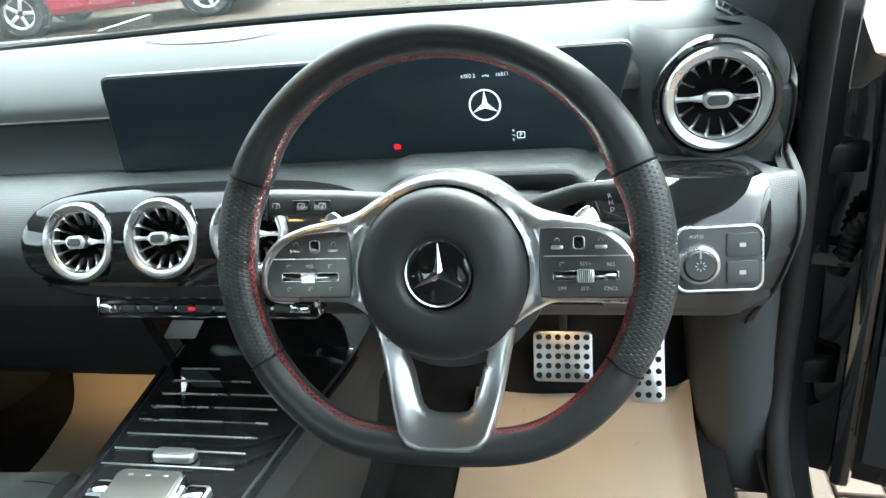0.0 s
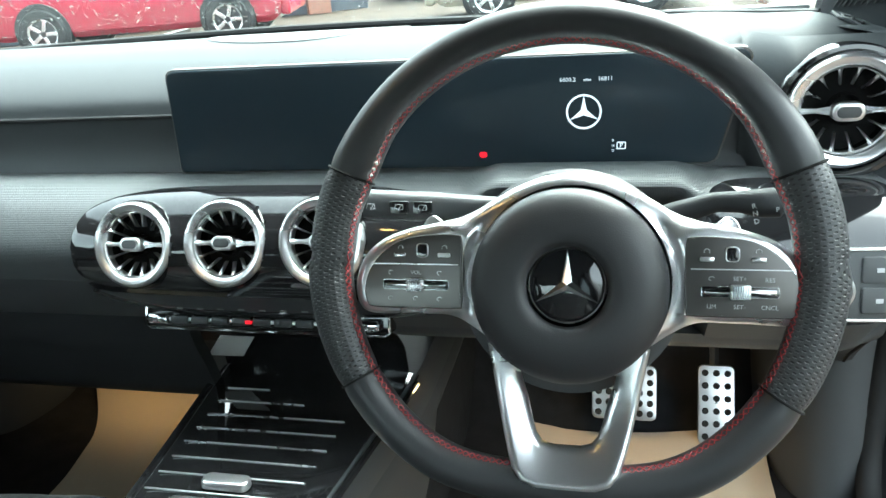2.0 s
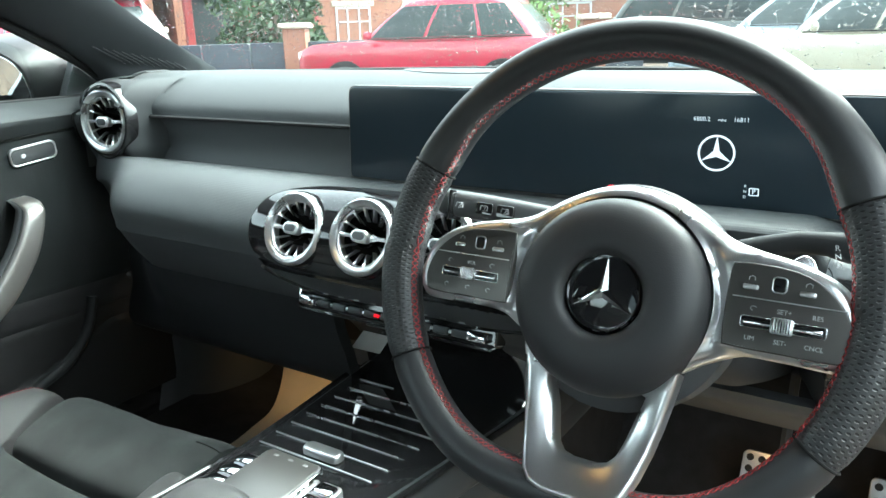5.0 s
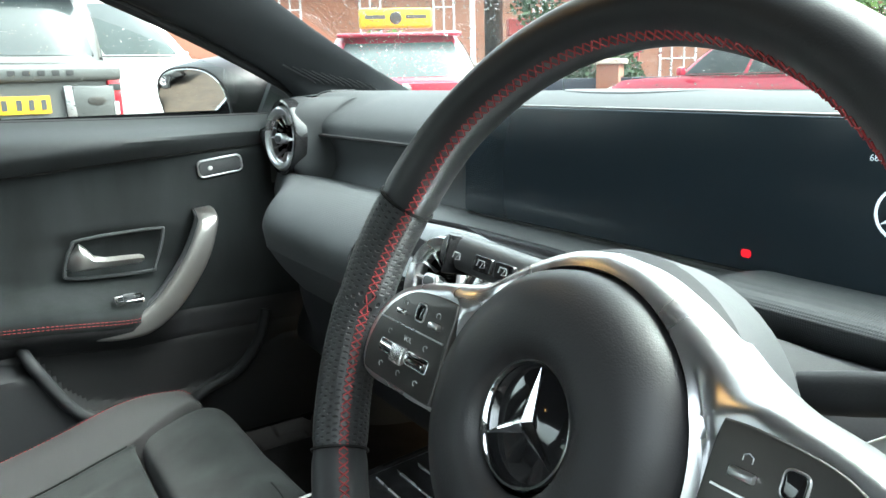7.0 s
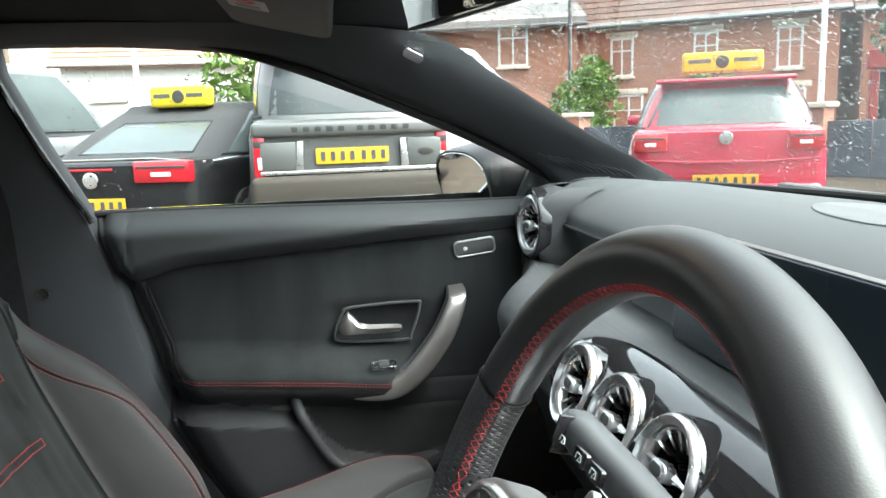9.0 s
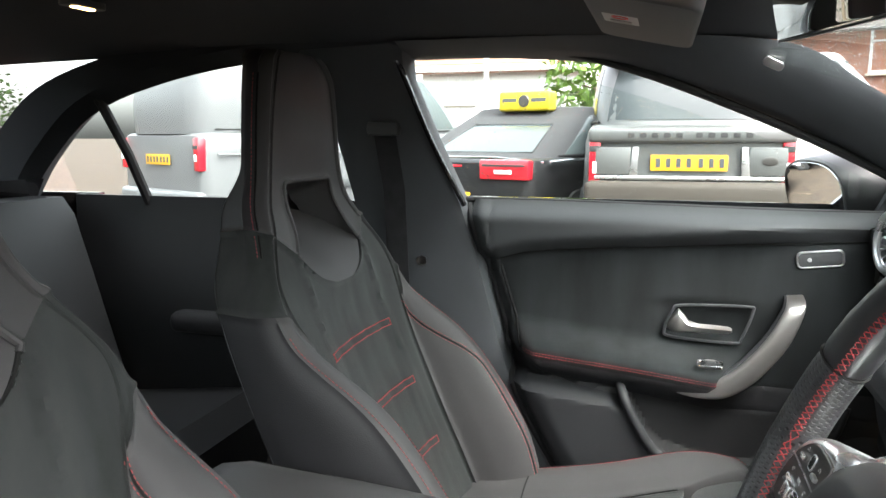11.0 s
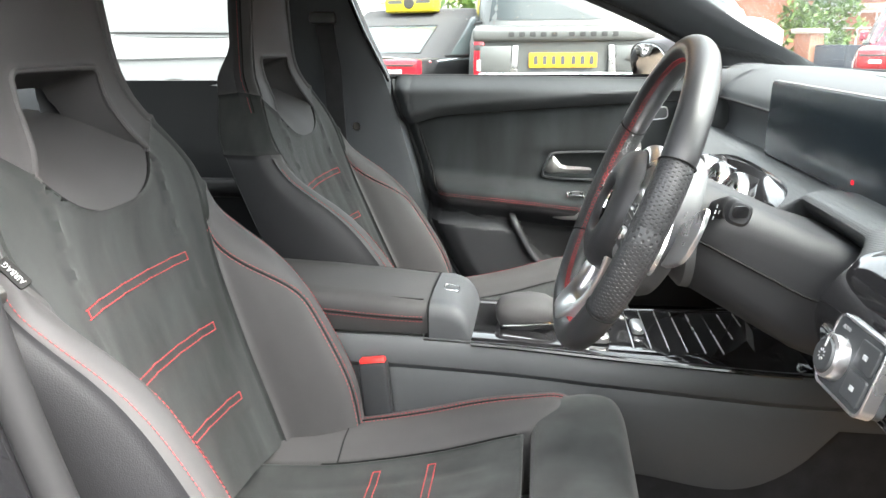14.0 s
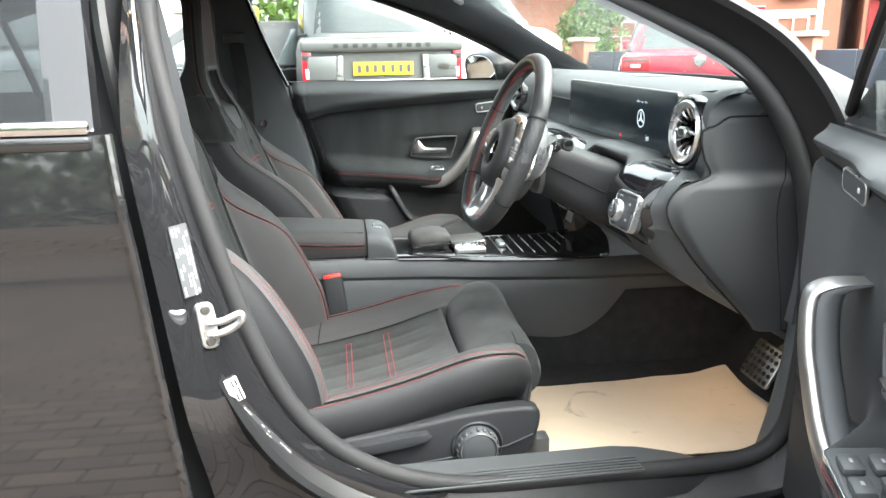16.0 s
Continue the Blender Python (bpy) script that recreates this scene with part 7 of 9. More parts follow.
    # plastic base, skirt with the round adjuster and lever
    part("base", loft([[(xc + x, ahead - 0.47 + 0.50 * t, z) for x, z in ((-0.205, 0.38), (-0.205, 0.44), (0.205, 0.44), (0.205, 0.38))] for t in (0, 0.5, 1)]), HARD, seat)
    x0 = xc + side * 0.232
    sk = [(-0.47, 0.440), (-0.36, 0.448), (-0.25, 0.462), (-0.12, 0.482), (-0.02, 0.488), (0.014, 0.484), (0.024, 0.468), (0.018, 0.430), (0.004, 0.395), (-0.05, 0.372), (-0.17, 0.358), (-0.47, 0.345)]
    sm2 = basis((x0 + side * 0.022, ahead, 0), (0, side, 0), (0, 0, 1))
    skirt = part("side_skirt", slab([(p.x * side, p.y) for p in spline([(a, b, 0) for a, b in sk], 4, True)], 0.03, sm2, 0.008), DOOR_PLASTIC, seat)
    part("skirt_crease", tube([(x0 + side * 0.0225, ahead + y, z) for y, z in ((-0.40, 0.376), (-0.27, 0.384), (-0.14, 0.398), (-0.04, 0.412), (0.010, 0.432))], 0.0028, 6), DOOR_PLASTIC, skirt)
    kb = basis((x0 + side * 0.022, ahead - 0.098, 0.418), (0, side, 0), (0, 0, 1))
    part("knob_dish", lathe([(0.050, 0.0005), (0.047, 0.003), (0.043, 0.0005)], 40, kb), DOOR_PLASTIC, seat)
    knob = part("adjuster_knob", lathe([(0, 0.020), (0.026, 0.022), (0.031, 0.020), (0.034, 0.022), (0.037, 0.018), (0.040, 0.006), (0.041, 0.0)], 40, kb), HARD, seat)
    for k in range(20):
        part("knob_rib", box(kb @ (Matrix.Rotation(2 * math.pi * k / 20, 4, "Z") @ Vector((0.0385, 0, 0.011))), (0.0035, 0.006, 0.014), 0.001, 1, kb.to_3x3().to_4x4() @ Matrix.Rotation(2 * math.pi * k / 20, 4, "Z")), HARD, knob)
    part("lever", loft([[(x0 + side * (0.030 + a), ahead + y, z + b) for a, b in ((-0.012, -h), (0.008, -h * 0.8), (0.010, 0), (0.008, h * 0.8), (-0.012, h))] for y, z, h in ((-0.36, 0.428, 0.008), (-0.32, 0.433, 0.013), (-0.22, 0.446, 0.012), (-0.19, 0.450, 0.009), (-0.185, 0.451, 0.003))]), DOOR_PLASTIC, seat)
    for sx in (-1, 1):
        part("runner", box((xc + sx * 0.18, ahead - 0.22, 0.366), (0.035, 0.56, 0.045), 0.006), HARD, seat)
    part("front_frame", box((xc, ahead - 0.03, 0.41), (0.34, 0.03, 0.07), 0.01), HARD, seat)
    part("inner_skirt", slab([(p.x * side, p.y) for p in spline([(a, b, 0) for a, b in ((-0.40, 0.42), (-0.1, 0.455), (0.03, 0.47), (0.065, 0.45), (0.06, 0.40), (0.0, 0.37), (-0.4, 0.36))], 4, True)], 0.02, basis((xc - side * 0.205, ahead, 0), (0, side, 0), (0, 0, 1)), 0.006), DOOR_PLASTIC, seat, "grey plastic inner side cover")
    return seat


driver_seat = sport_seat(0.380, 1, "black leather and suede driver's seat with red stitching and open headrest", 0.015, 0.285, 0.37, -0.010)
sport_seat(-0.375, -1, "black leather and suede passenger seat with red stitching and open headrest", 0.085, 0.418, 0.58)

tm = basis((0.6365, -0.560, 0.912), (0, 0.70, -0.72), (-0.80, 0.41, 0.40))
tag_ = part("airbag_tag", slab(rounded(0.034, 0.013, 0.003), 0.003, tm, 0.0008), SEAM, driver_seat, "black tag with grey lettering")
part("tag_word", text_mesh("AIRBAG", 0.0075, tm @ Matrix.Rotation(math.pi, 4, "Z") @ Matrix.Translation((0, 0, 0.0003)), 0.0001), PRINT_DIM, tag_)

# rear bench in the dark behind
bench = thing("rear_bench", "black rear bench seat behind the front seats", "bench seat", (0, -1.2, 0.4))
part("bench_cushion", loft([[(x, y, z) for y, z in ((-0.92, 0.40), (-0.90, 0.56), (-0.95, 0.60), (-1.30, 0.56), (-1.30, 0.40))] for x in (-0.66, -0.6, 0, 0.6, 0.66)]), LEATHER, bench)
part("bench_back", loft([[(x, y, z) for y, z in ((-1.26, 0.52), (-1.40, 0.98), (-1.43, 1.02), (-1.52, 1.02), (-1.50, 0.52))] for x in (-0.66, -0.6, 0, 0.6, 0.66)]), LEATHER, bench)

# ---- front doors ----
BELT = [(-0.60, 0.870), (-0.40, 0.908), (-0.33, 0.926), (-0.10, 0.944), (0.20, 0.964), (0.42, 0.975)]
EDGE = [(0.42, -0.232), (0.493, -0.276), (0.577, -0.325), (0.649, -0.358), (0.727, -0.381), (0.785, -0.391), (0.86, -0.414), (0.933, -0.437), (1.04, -0.470)]
POCKET = [(-0.30, 0.72), (-0.16, 0.705), (-0.134, 0.665), (-0.087, 0.580), (-0.043, 0.550), (0.104, 0.530), (0.30, 0.60)]
BAND_H = [(-0.42, 0.008), (-0.34, 0.014), (-0.29, 0.044), (-0.20, 0.058), (0.10, 0.062)]
ARMZ = [(-0.60, 0.765), (-0.35, 0.735), (-0.10, 0.712), (0.05, 0.697), (0.45, 0.690)]


def front_door(label, hinge=None):
    """Inner trim, window and skin of a front door, built closed on the passenger side; y ahead, x the panel's depth (car's inside is +x)."""
    d = thing("front_door", label, "car door", (0, 0, 0), "front doors")
    pose_x = -0.735

    def hump(y, z):
        """How far the trim stands inwards."""
        belt, az = curve1(BELT, y), curve1(ARMZ, y)
        x = 0.0
        x += (0.050 - 0.020 * smooth01(0.10, 0.25, y)) * smooth01(belt - 0.01, belt + 0.035, z) * (1 - 0.9 * smooth01(0.99, 1.035, z))
        x += 0.010 * smooth01(belt + 0.03, belt - 0.03, z)
        along = smooth01(curve1(EDGE, z) + 0.004, curve1(EDGE, z) + 0.075, y) * (1 - smooth01(0.02, 0.13, y))
        x += 0.072 * along * smooth01(az + 0.060, az + 0.012, z) * (1 - 0.75 * smooth01(az - 0.005, az - 0.075, z))
        x -= 0.030 * (1 - smooth01(curve1(EDGE, z), curve1(EDGE, z) + 0.03, y))
        rec = math.exp(-(((y - 0.01) / 0.095) ** 4 + ((z - 0.800) / 0.036) ** 4))
        x -= 0.020 * rec
        pocket_top = curve1(POCKET, y)
        low = smooth01(az - 0.05, az - 0.08, z)
        x += 0.058 * low * smooth01(pocket_top + 0.008, pocket_top - 0.012, z) * (1 - smooth01(0.06, 0.17, y))
        x += 0.010 * smooth01(0.11, 0.25, y) * smooth01(belt + 0.004, belt - 0.012, z) * smooth01(0.70, 0.80, z)
        return x

    def surface(y, z):
        return (pose_x + hump(y, z), y, z - 0.010 * smooth01(-0.40, 0.25, y) * smooth01(0.985, 1.03, z))

    def g_belt(y, z):
        return z - curve1(BELT, y)

    def g_arm(y, z):
        return z - curve1(ARMZ, y) + 0.012

    def g_low(y, z):
        return z - curve1(ARMZ, y) + curve1(BAND_H, y)

    def g_pocket(y, z):
        return z - curve1(POCKET, y)

    def g_edge(y, z):
        return y - curve1(EDGE, z)

    def g_rear(y, z):
        return y - curve1([(0.70, -0.330), (0.765, -0.350), (0.899, -0.392), (0.96, -0.41)], z)

    def pick(y, z):
        if g_edge(y, z) < 0:
            return None
        if g_belt(y, z) > 0 or (g_rear(y, z) < 0 and g_arm(y, z) > 0):
            return "waist_pad"
        if g_arm(y, z) > 0:
            return "suede_panel"
        if g_low(y, z) > 0:
            return "armrest_edge"
        return "pocket_back" if g_pocket(y, z) > 0 else "lower_panel"

    ys = [-0.56 + 0.99 * k / 150 for k in range(151)]
    zs = [0.42 + 0.612 * k / 100 for k in range(101)]
    for name, bm in panels(surface, ys, zs, [g_edge, g_belt, g_rear, g_arm, g_low, g_pocket], pick, 0.0025, 0.004).items():
        # pocket_back wears dark rubber: the cavity's shade is put into its colour
        part(name, bm, {"waist_pad": PAD, "suede_panel": SUEDE_SHADED, "armrest_edge": LEATHER, "pocket_back": RUBBER, "lower_panel": DOOR_PLASTIC}[name], d)
    part("pocket_lip", tube([(pose_x + hump(y, z - 0.025) + 0.002, y, z - 0.004) for y, z in [(p.x, p.y) for p in spline([(-0.150, 0.690, 0), (-0.134, 0.667, 0), (-0.087, 0.582, 0), (-0.043, 0.552, 0), (0.06, 0.536, 0), (0.13, 0.530, 0), (0.20, 0.548, 0), (0.25, 0.600, 0), (0.27, 0.660, 0)], 8)]], 0.010, 10), DOOR_PLASTIC, d)
    for off in (0.0, 0.005):
        part("stitching", stitches([(pose_x + hump(y, curve1(ARMZ, y) + 0.004 - off) + 0.001, y, curve1(ARMZ, y) + 0.004 - off) for y in [-0.335 + 0.012 * k for k in range(32)]]), RED_THREAD, d, "red stitching")
    part("trim_edge", tube([(pose_x + hump(curve1(EDGE, z) + 0.002, z) - 0.004, curve1(EDGE, z), z) for z in [0.43 + 0.02 * k for k in range(31)]], 0.008, 8), DOOR_PLASTIC, d)
    part("panel_seam", tube([(pose_x + hump(y, z), y, z) for y, z in [(curve1([(0.70, -0.330), (0.765, -0.350), (0.899, -0.392), (0.96, -0.41)], 0.735 + 0.0085 * k), 0.735 + 0.0085 * k) for k in range(20)]], 0.0028, 6), SEAM, d)
    part("panel_seam", tube([(pose_x + hump(y, curve1(BELT, y)) + 0.0005, y, curve1(BELT, y)) for y in [-0.40 + 0.02 * k for k in range(41)]], 0.0020, 6), SEAM, d)
    # grab handle, release lever, switches
    rings, cores = [], []
    for x, y, z, ay, az_, hw, th in ((-0.740, 0.168, 0.866, 1, 0.1, 0.013, 0.012), (-0.705, 0.166, 0.865, 1, 0.1, 0.015, 0.014), (-0.678, 0.163, 0.859, 1, 0.1, 0.0165, 0.017), (-0.666, 0.159, 0.844, 1, -0.1, 0.0175, 0.017), (-0.662, 0.139, 0.797, 0.94, -0.34, 0.0195, 0.017),
                                     (-0.664, 0.112, 0.755, 0.88, -0.47, 0.0205, 0.017), (-0.667, 0.078, 0.715, 0.78, -0.62, 0.0205, 0.017), (-0.671, 0.041, 0.690, 0.45, -0.89, 0.0200, 0.017), (-0.676, 0.000, 0.684, 0.08, -1, 0.0170, 0.014), (-0.684, -0.042, 0.685, 0, -1, 0.0120, 0.007), (-0.692, -0.064, 0.687, 0, -1, 0.0060, 0.004)):
        across, c = Vector((0, ay, az_)).normalized(), Vector((x, y, z))

        def oval(shift, wide, thick):
            return [c + Vector((shift, 0, 0)) + across * hw * wide * math.copysign(abs(math.cos(q)) ** 0.55, math.cos(q)) + Vector((thick, 0, 0)) * math.copysign(abs(math.sin(q)) ** 0.8, math.sin(q)) for q in [2 * math.pi * k / 16 for k in range(16)]]
        rings.append(oval(0.007, 0.98, 0.008))
        cores.append(oval(-0.010, 1.06, 0.016))

    def ease(row):
        grown = []
        for r0, r1, r2, r3 in zip([row[0]] + row[:-2], row[:-1], row[1:], row[2:] + [row[-1]]):
            for t in (0, 0.25, 0.5, 0.75):
                grown.append([0.5 * (2 * b_ + (c_ - a_) * t + (2 * a_ - 5 * b_ + 4 * c_ - d_) * t * t + (3 * b_ - a_ - 3 * c_ + d_) * t ** 3) for a_, b_, c_, d_ in zip(r0, r1, r2, r3)])
        return loft(grown + [row[-1]])
    grab = part("grab_handle", ease(rings), GUNMETAL, d, "broad satin silver grab handle")
    part("handle_core", ease(cores), PLASTIC, grab, "black inner half of the handle")
    rim = spline([(-0.722, y, z) for y, z in ((-0.062, 0.785), (-0.048, 0.822), (-0.03, 0.834), (0.085, 0.838), (0.098, 0.828), (0.080, 0.775), (0.066, 0.765), (-0.048, 0.770))], 5, True)
    part("handle_rim", tube(rim, 0.003, 6, True), HARD, d)
    lev = [[(xo + 0.004, y, (zt_ + zb) / 2 + (zt_ - zb) / 2 * 0.3), (xo, y, zt_ - 0.004), (xo - 0.006, y, zt_), (xo - 0.012, y, zt_ - 0.003), (xo - 0.012, y, zb + 0.003), (xo - 0.006, y, zb), (xo, y, zb + 0.003)] for y, zt_, zb, xo in
           ((-0.058, 0.797, 0.786, -0.722), (-0.051, 0.812, 0.783, -0.712), (-0.038, 0.830, 0.783, -0.706), (-0.029, 0.822, 0.784, -0.705), (-0.018, 0.807, 0.784, -0.705), (0.0, 0.8015, 0.7835, -0.706), (0.030, 0.800, 0.783, -0.708), (0.055, 0.798, 0.783, -0.710), (0.062, 0.794, 0.786, -0.714))]
    part("release_lever", loft(lev), GUNMETAL, d, "satin silver release lever")
    part("window_switch", slab(rounded(0.046, 0.020, 0.004), 0.006, basis((-0.664, 0.022, 0.7385), (0, 1, 0), (-1, 0, 0.35)), 0.001, 2, rounded(0.038, 0.013, 0.003)), CHROME, d)
    part("switch_key", box((-0.666, 0.022, 0.740), (0.012, 0.018, 0.008), 0.002), HARD, d)
    sm3 = basis((-0.7135, 0.206, 0.936), (0.06, 1, 0.12), (0.1, 0, 1))
    part("memory_bezel", slab(rounded(0.080, 0.032, 0.010), 0.004, sm3, 0.001, 2, rounded(0.074, 0.026, 0.008)), SILVER, d, "silver-rimmed oval switch")
    part("memory_plate", slab(rounded(0.074, 0.026, 0.008), 0.003, sm3, 0.0005), HARD, d)
    part("memory_dot", lathe([(0, 0.0012), (0.003, 0.001), (0.004, 0)], 12, sm3 @ Matrix.Translation((-0.018, 0, 0))), PRINT, d)
    # window pane, outer skin, frame
    pane = part("pane", sheet(lambda u, v: (-0.757 + 0.135 * v, -0.53 + (0.93 - 0.48 * v - 0.3 * v * v) * u - 0.05 * v, 1.02 + (0.30 - 0.22 * max(0, u - 0.35) * 0) * v), 14, 8, 0.003, (-1, 0, 0)), PANE, d, "clear rain-spotted glass")
    pane.visible_shadow = False
    rng_ = random.Random(31)
    wet = bmesh.new()
    for k in range(1300):
        u, v = rng_.random(), 0.03 + 0.94 * rng_.random()
        c = Vector((-0.761 + 0.135 * v, -0.53 + (0.93 - 0.48 * v - 0.3 * v * v) * u - 0.05 * v, 1.02 + 0.30 * v))
        r = 0.0006 + 0.0012 * rng_.random() ** 3
        rim_v = [wet.verts.new(c + Vector((0.4 * r * math.sin(q), r * math.cos(q), r * math.sin(q)))) for q in (0, 1.05, 2.09, 3.14, 4.19, 5.24)]
        tip = wet.verts.new(c + Vector((-0.5 * r, 0, 0.2 * r)))
        for i in range(6):
            wet.faces.new((rim_v[i], rim_v[(i + 1) % 6], tip))
    drops_ = part("water_beads", wet, WATER, pane)
    drops_.visible_shadow = False
    part("door_skin", sheet(lambda u, v: (-0.80 - 0.055 * math.sin(math.pi * min(1, 0.25 + v * 0.62)), -0.585 + 1.13 * u, 0.30 + (0.73 - 0.10 * smooth01(0.86, 0.97, u)) * v), 24, 20, 0.01, (1, 0, 0)), PAINT, d)
    part("door_end", box((-0.78, -0.572, 0.68), (0.09, 0.03, 0.66), 0.01), PAINT, d)
    part("door_front_end", box((-0.785, 0.455, 0.68), (0.09, 0.03, 0.66), 0.01), PAINT, d)
    part("sill_seal", tube([(-0.748, -0.53 + 0.93 * k / 8, 1.028 - 0.010 * smooth01(-0.40, 0.25, -0.53 + 0.93 * k / 8)) for k in range(9)], 0.007, 8), RUBBER, d)
    part("window_surround", tube(spline([(-0.757, -0.535, 1.02), (-0.69, -0.568, 1.17), (-0.632, -0.585, 1.30), (-0.628, -0.50, 1.322), (-0.634, -0.30, 1.318), (-0.65, -0.14, 1.280), (-0.68, 0.06, 1.204), (-0.715, 0.24, 1.124), (-0.748, 0.40, 1.04)], 5), 0.008, 8), RUBBER, d)
    part("quarter", slab([(p[0], p[1]) for p in ((0.30, 1.02), (0.44, 1.02), (0.33, 1.085))], 0.02, basis((-0.752, 0, 0), (0, 1, 0), (0, 0, 1)), 0.002), HARD, d)
    # outside mirror
    mm = Matrix.Translation((-0.898, 0.250, 1.050)) @ Matrix.Rotation(radians(15), 4, "Z") @ Matrix.Rotation(radians(13), 4, "X") @ Matrix.Scale(1.16, 4)
    hull = [[(x * s_ + dx, y, z * s_ * 0.55 + dz) for x, z in [(0.115 * math.copysign(abs(math.cos(q)) ** 0.75, math.cos(q)), 0.115 * math.copysign(abs(math.sin(q)) ** 0.75, math.sin(q))) for q in [2 * math.pi * k / 28 for k in range(28)]]] for y, s_, dx, dz in ((-0.030, 0.97, 0, 0), (-0.022, 1.0, 0, 0), (0.03, 1.0, 0.004, 0), (0.08, 0.93, 0.012, 0), (0.125, 0.75, 0.02, 0.002), (0.150, 0.45, 0.03, 0.004), (0.158, 0.1, 0.03, 0.004))]
    bm = loft(hull)
    bmesh.ops.transform(bm, matrix=mm, verts=bm.verts)
    mir = part("door_mirror", bm, PAINT_SATIN, d, "gloss black mirror housing")
    part("mirror_glass", slab([(0.92 * x, 0.92 * z * 0.55) for x, z in [(0.115 * math.copysign(abs(math.cos(q)) ** 0.75, math.cos(q)), 0.115 * math.copysign(abs(math.sin(q)) ** 0.75, math.sin(q))) for q in [2 * math.pi * k / 40 for k in range(40)]]], 0.003, mm @ Matrix.Translation((0, -0.0315, 0)) @ basis((0, 0, 0), (1, 0, 0), (0, 0, 1)), 0.001), MIRROR, mir)
    part("mirror_arm", tube([(-0.77, 0.38, 1.00), (-0.82, 0.375, 0.995), (-0.86, 0.35, 1.005)], 0.020, 8), HARD, mir)
    return d


front_door("closed black passenger door with suede trim and silver grab handle")


def mirror_door():
    """The driver's door: the same door turned over to the other side and swung open on its hinge."""
    src = [o for o in scene.objects if o.name == "front_door"][0]
    # the driver's armrest carries a block of four window switches
    km = basis((-0.672, -0.055, 0.7335), (0, 1, 0.06), (-1, 0, 0.10))
    extra = [part("switch_block", slab(rounded(0.105, 0.060, 0.012), 0.010, km @ Matrix.Translation((0, 0, 0.006)), 0.003), HARD, src),
             part("block_rim", slab(rounded(0.108, 0.063, 0.013), 0.008, km @ Matrix.Translation((0, 0, 0.0045)), 0.001, 2, rounded(0.104, 0.059, 0.012)), CHROME, src)]
    for kx in (-0.022, 0.014):
        for ky in (-0.014, 0.014):
            extra.append(part("window_key", box(km @ Vector((kx, ky, 0.010)), (0.028, 0.021, 0.010), 0.004, 2, km.to_3x3().to_4x4()), HARD, src))
            extra.append(part("key_mark", box(km @ Vector((kx, ky, 0.0152)), (0.006, 0.003, 0.0008), 0, 1, km.to_3x3().to_4x4()), PRINT_DIM, src))
    twin = copy_thing(src, Matrix())
    for o in extra:
        bpy.data.objects.remove(o)
    for o in [c for c in twin.children_recursive if c.name.startswith(("window_switch", "switch_key"))]:
        bpy.data.objects.remove(o)
    for o in twin.children_recursive:
        me = o.data.copy()
        me.transform(Matrix.Diagonal((-1, 1, 1, 1)))
        me.flip_normals()
        if o.name.startswith("memory_"):
            me.transform(Matrix.Translation((0.001, 0.034, 0.027)))
        me.transform(Matrix.Translation((-0.82, -0.52, 0)))
        o.data = me
    twin.matrix_basis = Matrix.Translation((0.814, 0.505, 0)) @ Matrix.Rotation(radians(70), 4, "Z")
    tagged(twin, "open black driver's door with suede trim and silver grab handle")
    return twin


mirror_door()

# ---- B pillars, belts, visors, mirror, lamps ----
def pillar_b(side):
    rings = []
    for z, y0, y1, xi in ((0.40, -0.70, -0.30 - 0.08 * (side > 0), 0.70), (0.60, -0.66, -0.345 - 0.10 * (side > 0), 0.702), (0.74, -0.66, -0.36 - 0.11 * (side > 0), 0.704), (0.90, -0.67, -0.425 - 0.08 * (side > 0), 0.706), (1.02, -0.675, -0.458 - 0.06 * (side > 0), 0.700), (1.15, -0.69, -0.515 - 0.03 * (side > 0), 0.650), (1.27, -0.71, -0.555 - 0.02 * (side > 0), 0.606), (1.335, -0.76, -0.55, 0.575)):
        if side < 0:
            y0 -= 0.04
            y1 = min(curve1(EDGE, z) - 0.004 if z < 1.03 else y1, y1 + 0.06)
        rings.append([(side * (xi + dx), y, z) for dx, y in ((0.03, y1), (0.008, y1 - 0.008), (0.0, y1 - 0.03), (0.0, y0 + 0.03), (0.01, y0 + 0.006), (0.05 if side < 0 else 0.03, y0), (0.06 if side < 0 else 0.031, y1))])
    return loft(rings)


for side in (-1, 1):
    b = thing("pillar", "black centre pillar trim between the doors", "pillar trim", (side * 0.70, -0.58, 0.42), "centre pillars", "structure")
    # one trim in two tones: each side's brightness is put into its colour
    part("cover", pillar_b(side), DOOR_PLASTIC if side > 0 else PILLAR, b)
    if side < 0:
        part("edge_strip", tube(spline([(side * 0.706, -0.466 if side < 0 else -0.52, 1.02), (side * 0.655, -0.520 if side < 0 else -0.55, 1.15), (side * 0.612, -0.560 if side < 0 else -0.58, 1.27), (side * 0.598, -0.575, 1.31)], 5), 0.006, 8), GLOSS, b)
    belt = thing("seat_belt", "black seat belt hanging down the centre pillar", "seat belt", (side * 0.67, -0.60, 0.6), "seat belts")
    part("webbing", loft([[(side * (x + o), y + w, z) for o, w in ((0, -0.023), (0, 0.023), (0.0025, 0.023), (0.0025, -0.023))] for x, y, z in ((0.685, -0.60, 0.50), (0.684, -0.60, 0.8), (0.668, -0.605, 1.05), (0.640, -0.615, 1.17))]), CARPET, belt)
    part("guide", box((side * 0.640, -0.615, 1.175), (0.03, 0.07, 0.03), 0.01), HARD, belt)
    part("anchor_button", lathe([(0, 0.01), (0.009, 0.008), (0.011, 0)], 16, basis((side * 0.676, -0.55, 0.905), (0, 1, 0), (0, 0, side * 1.0))), DARK_SILVER, belt)

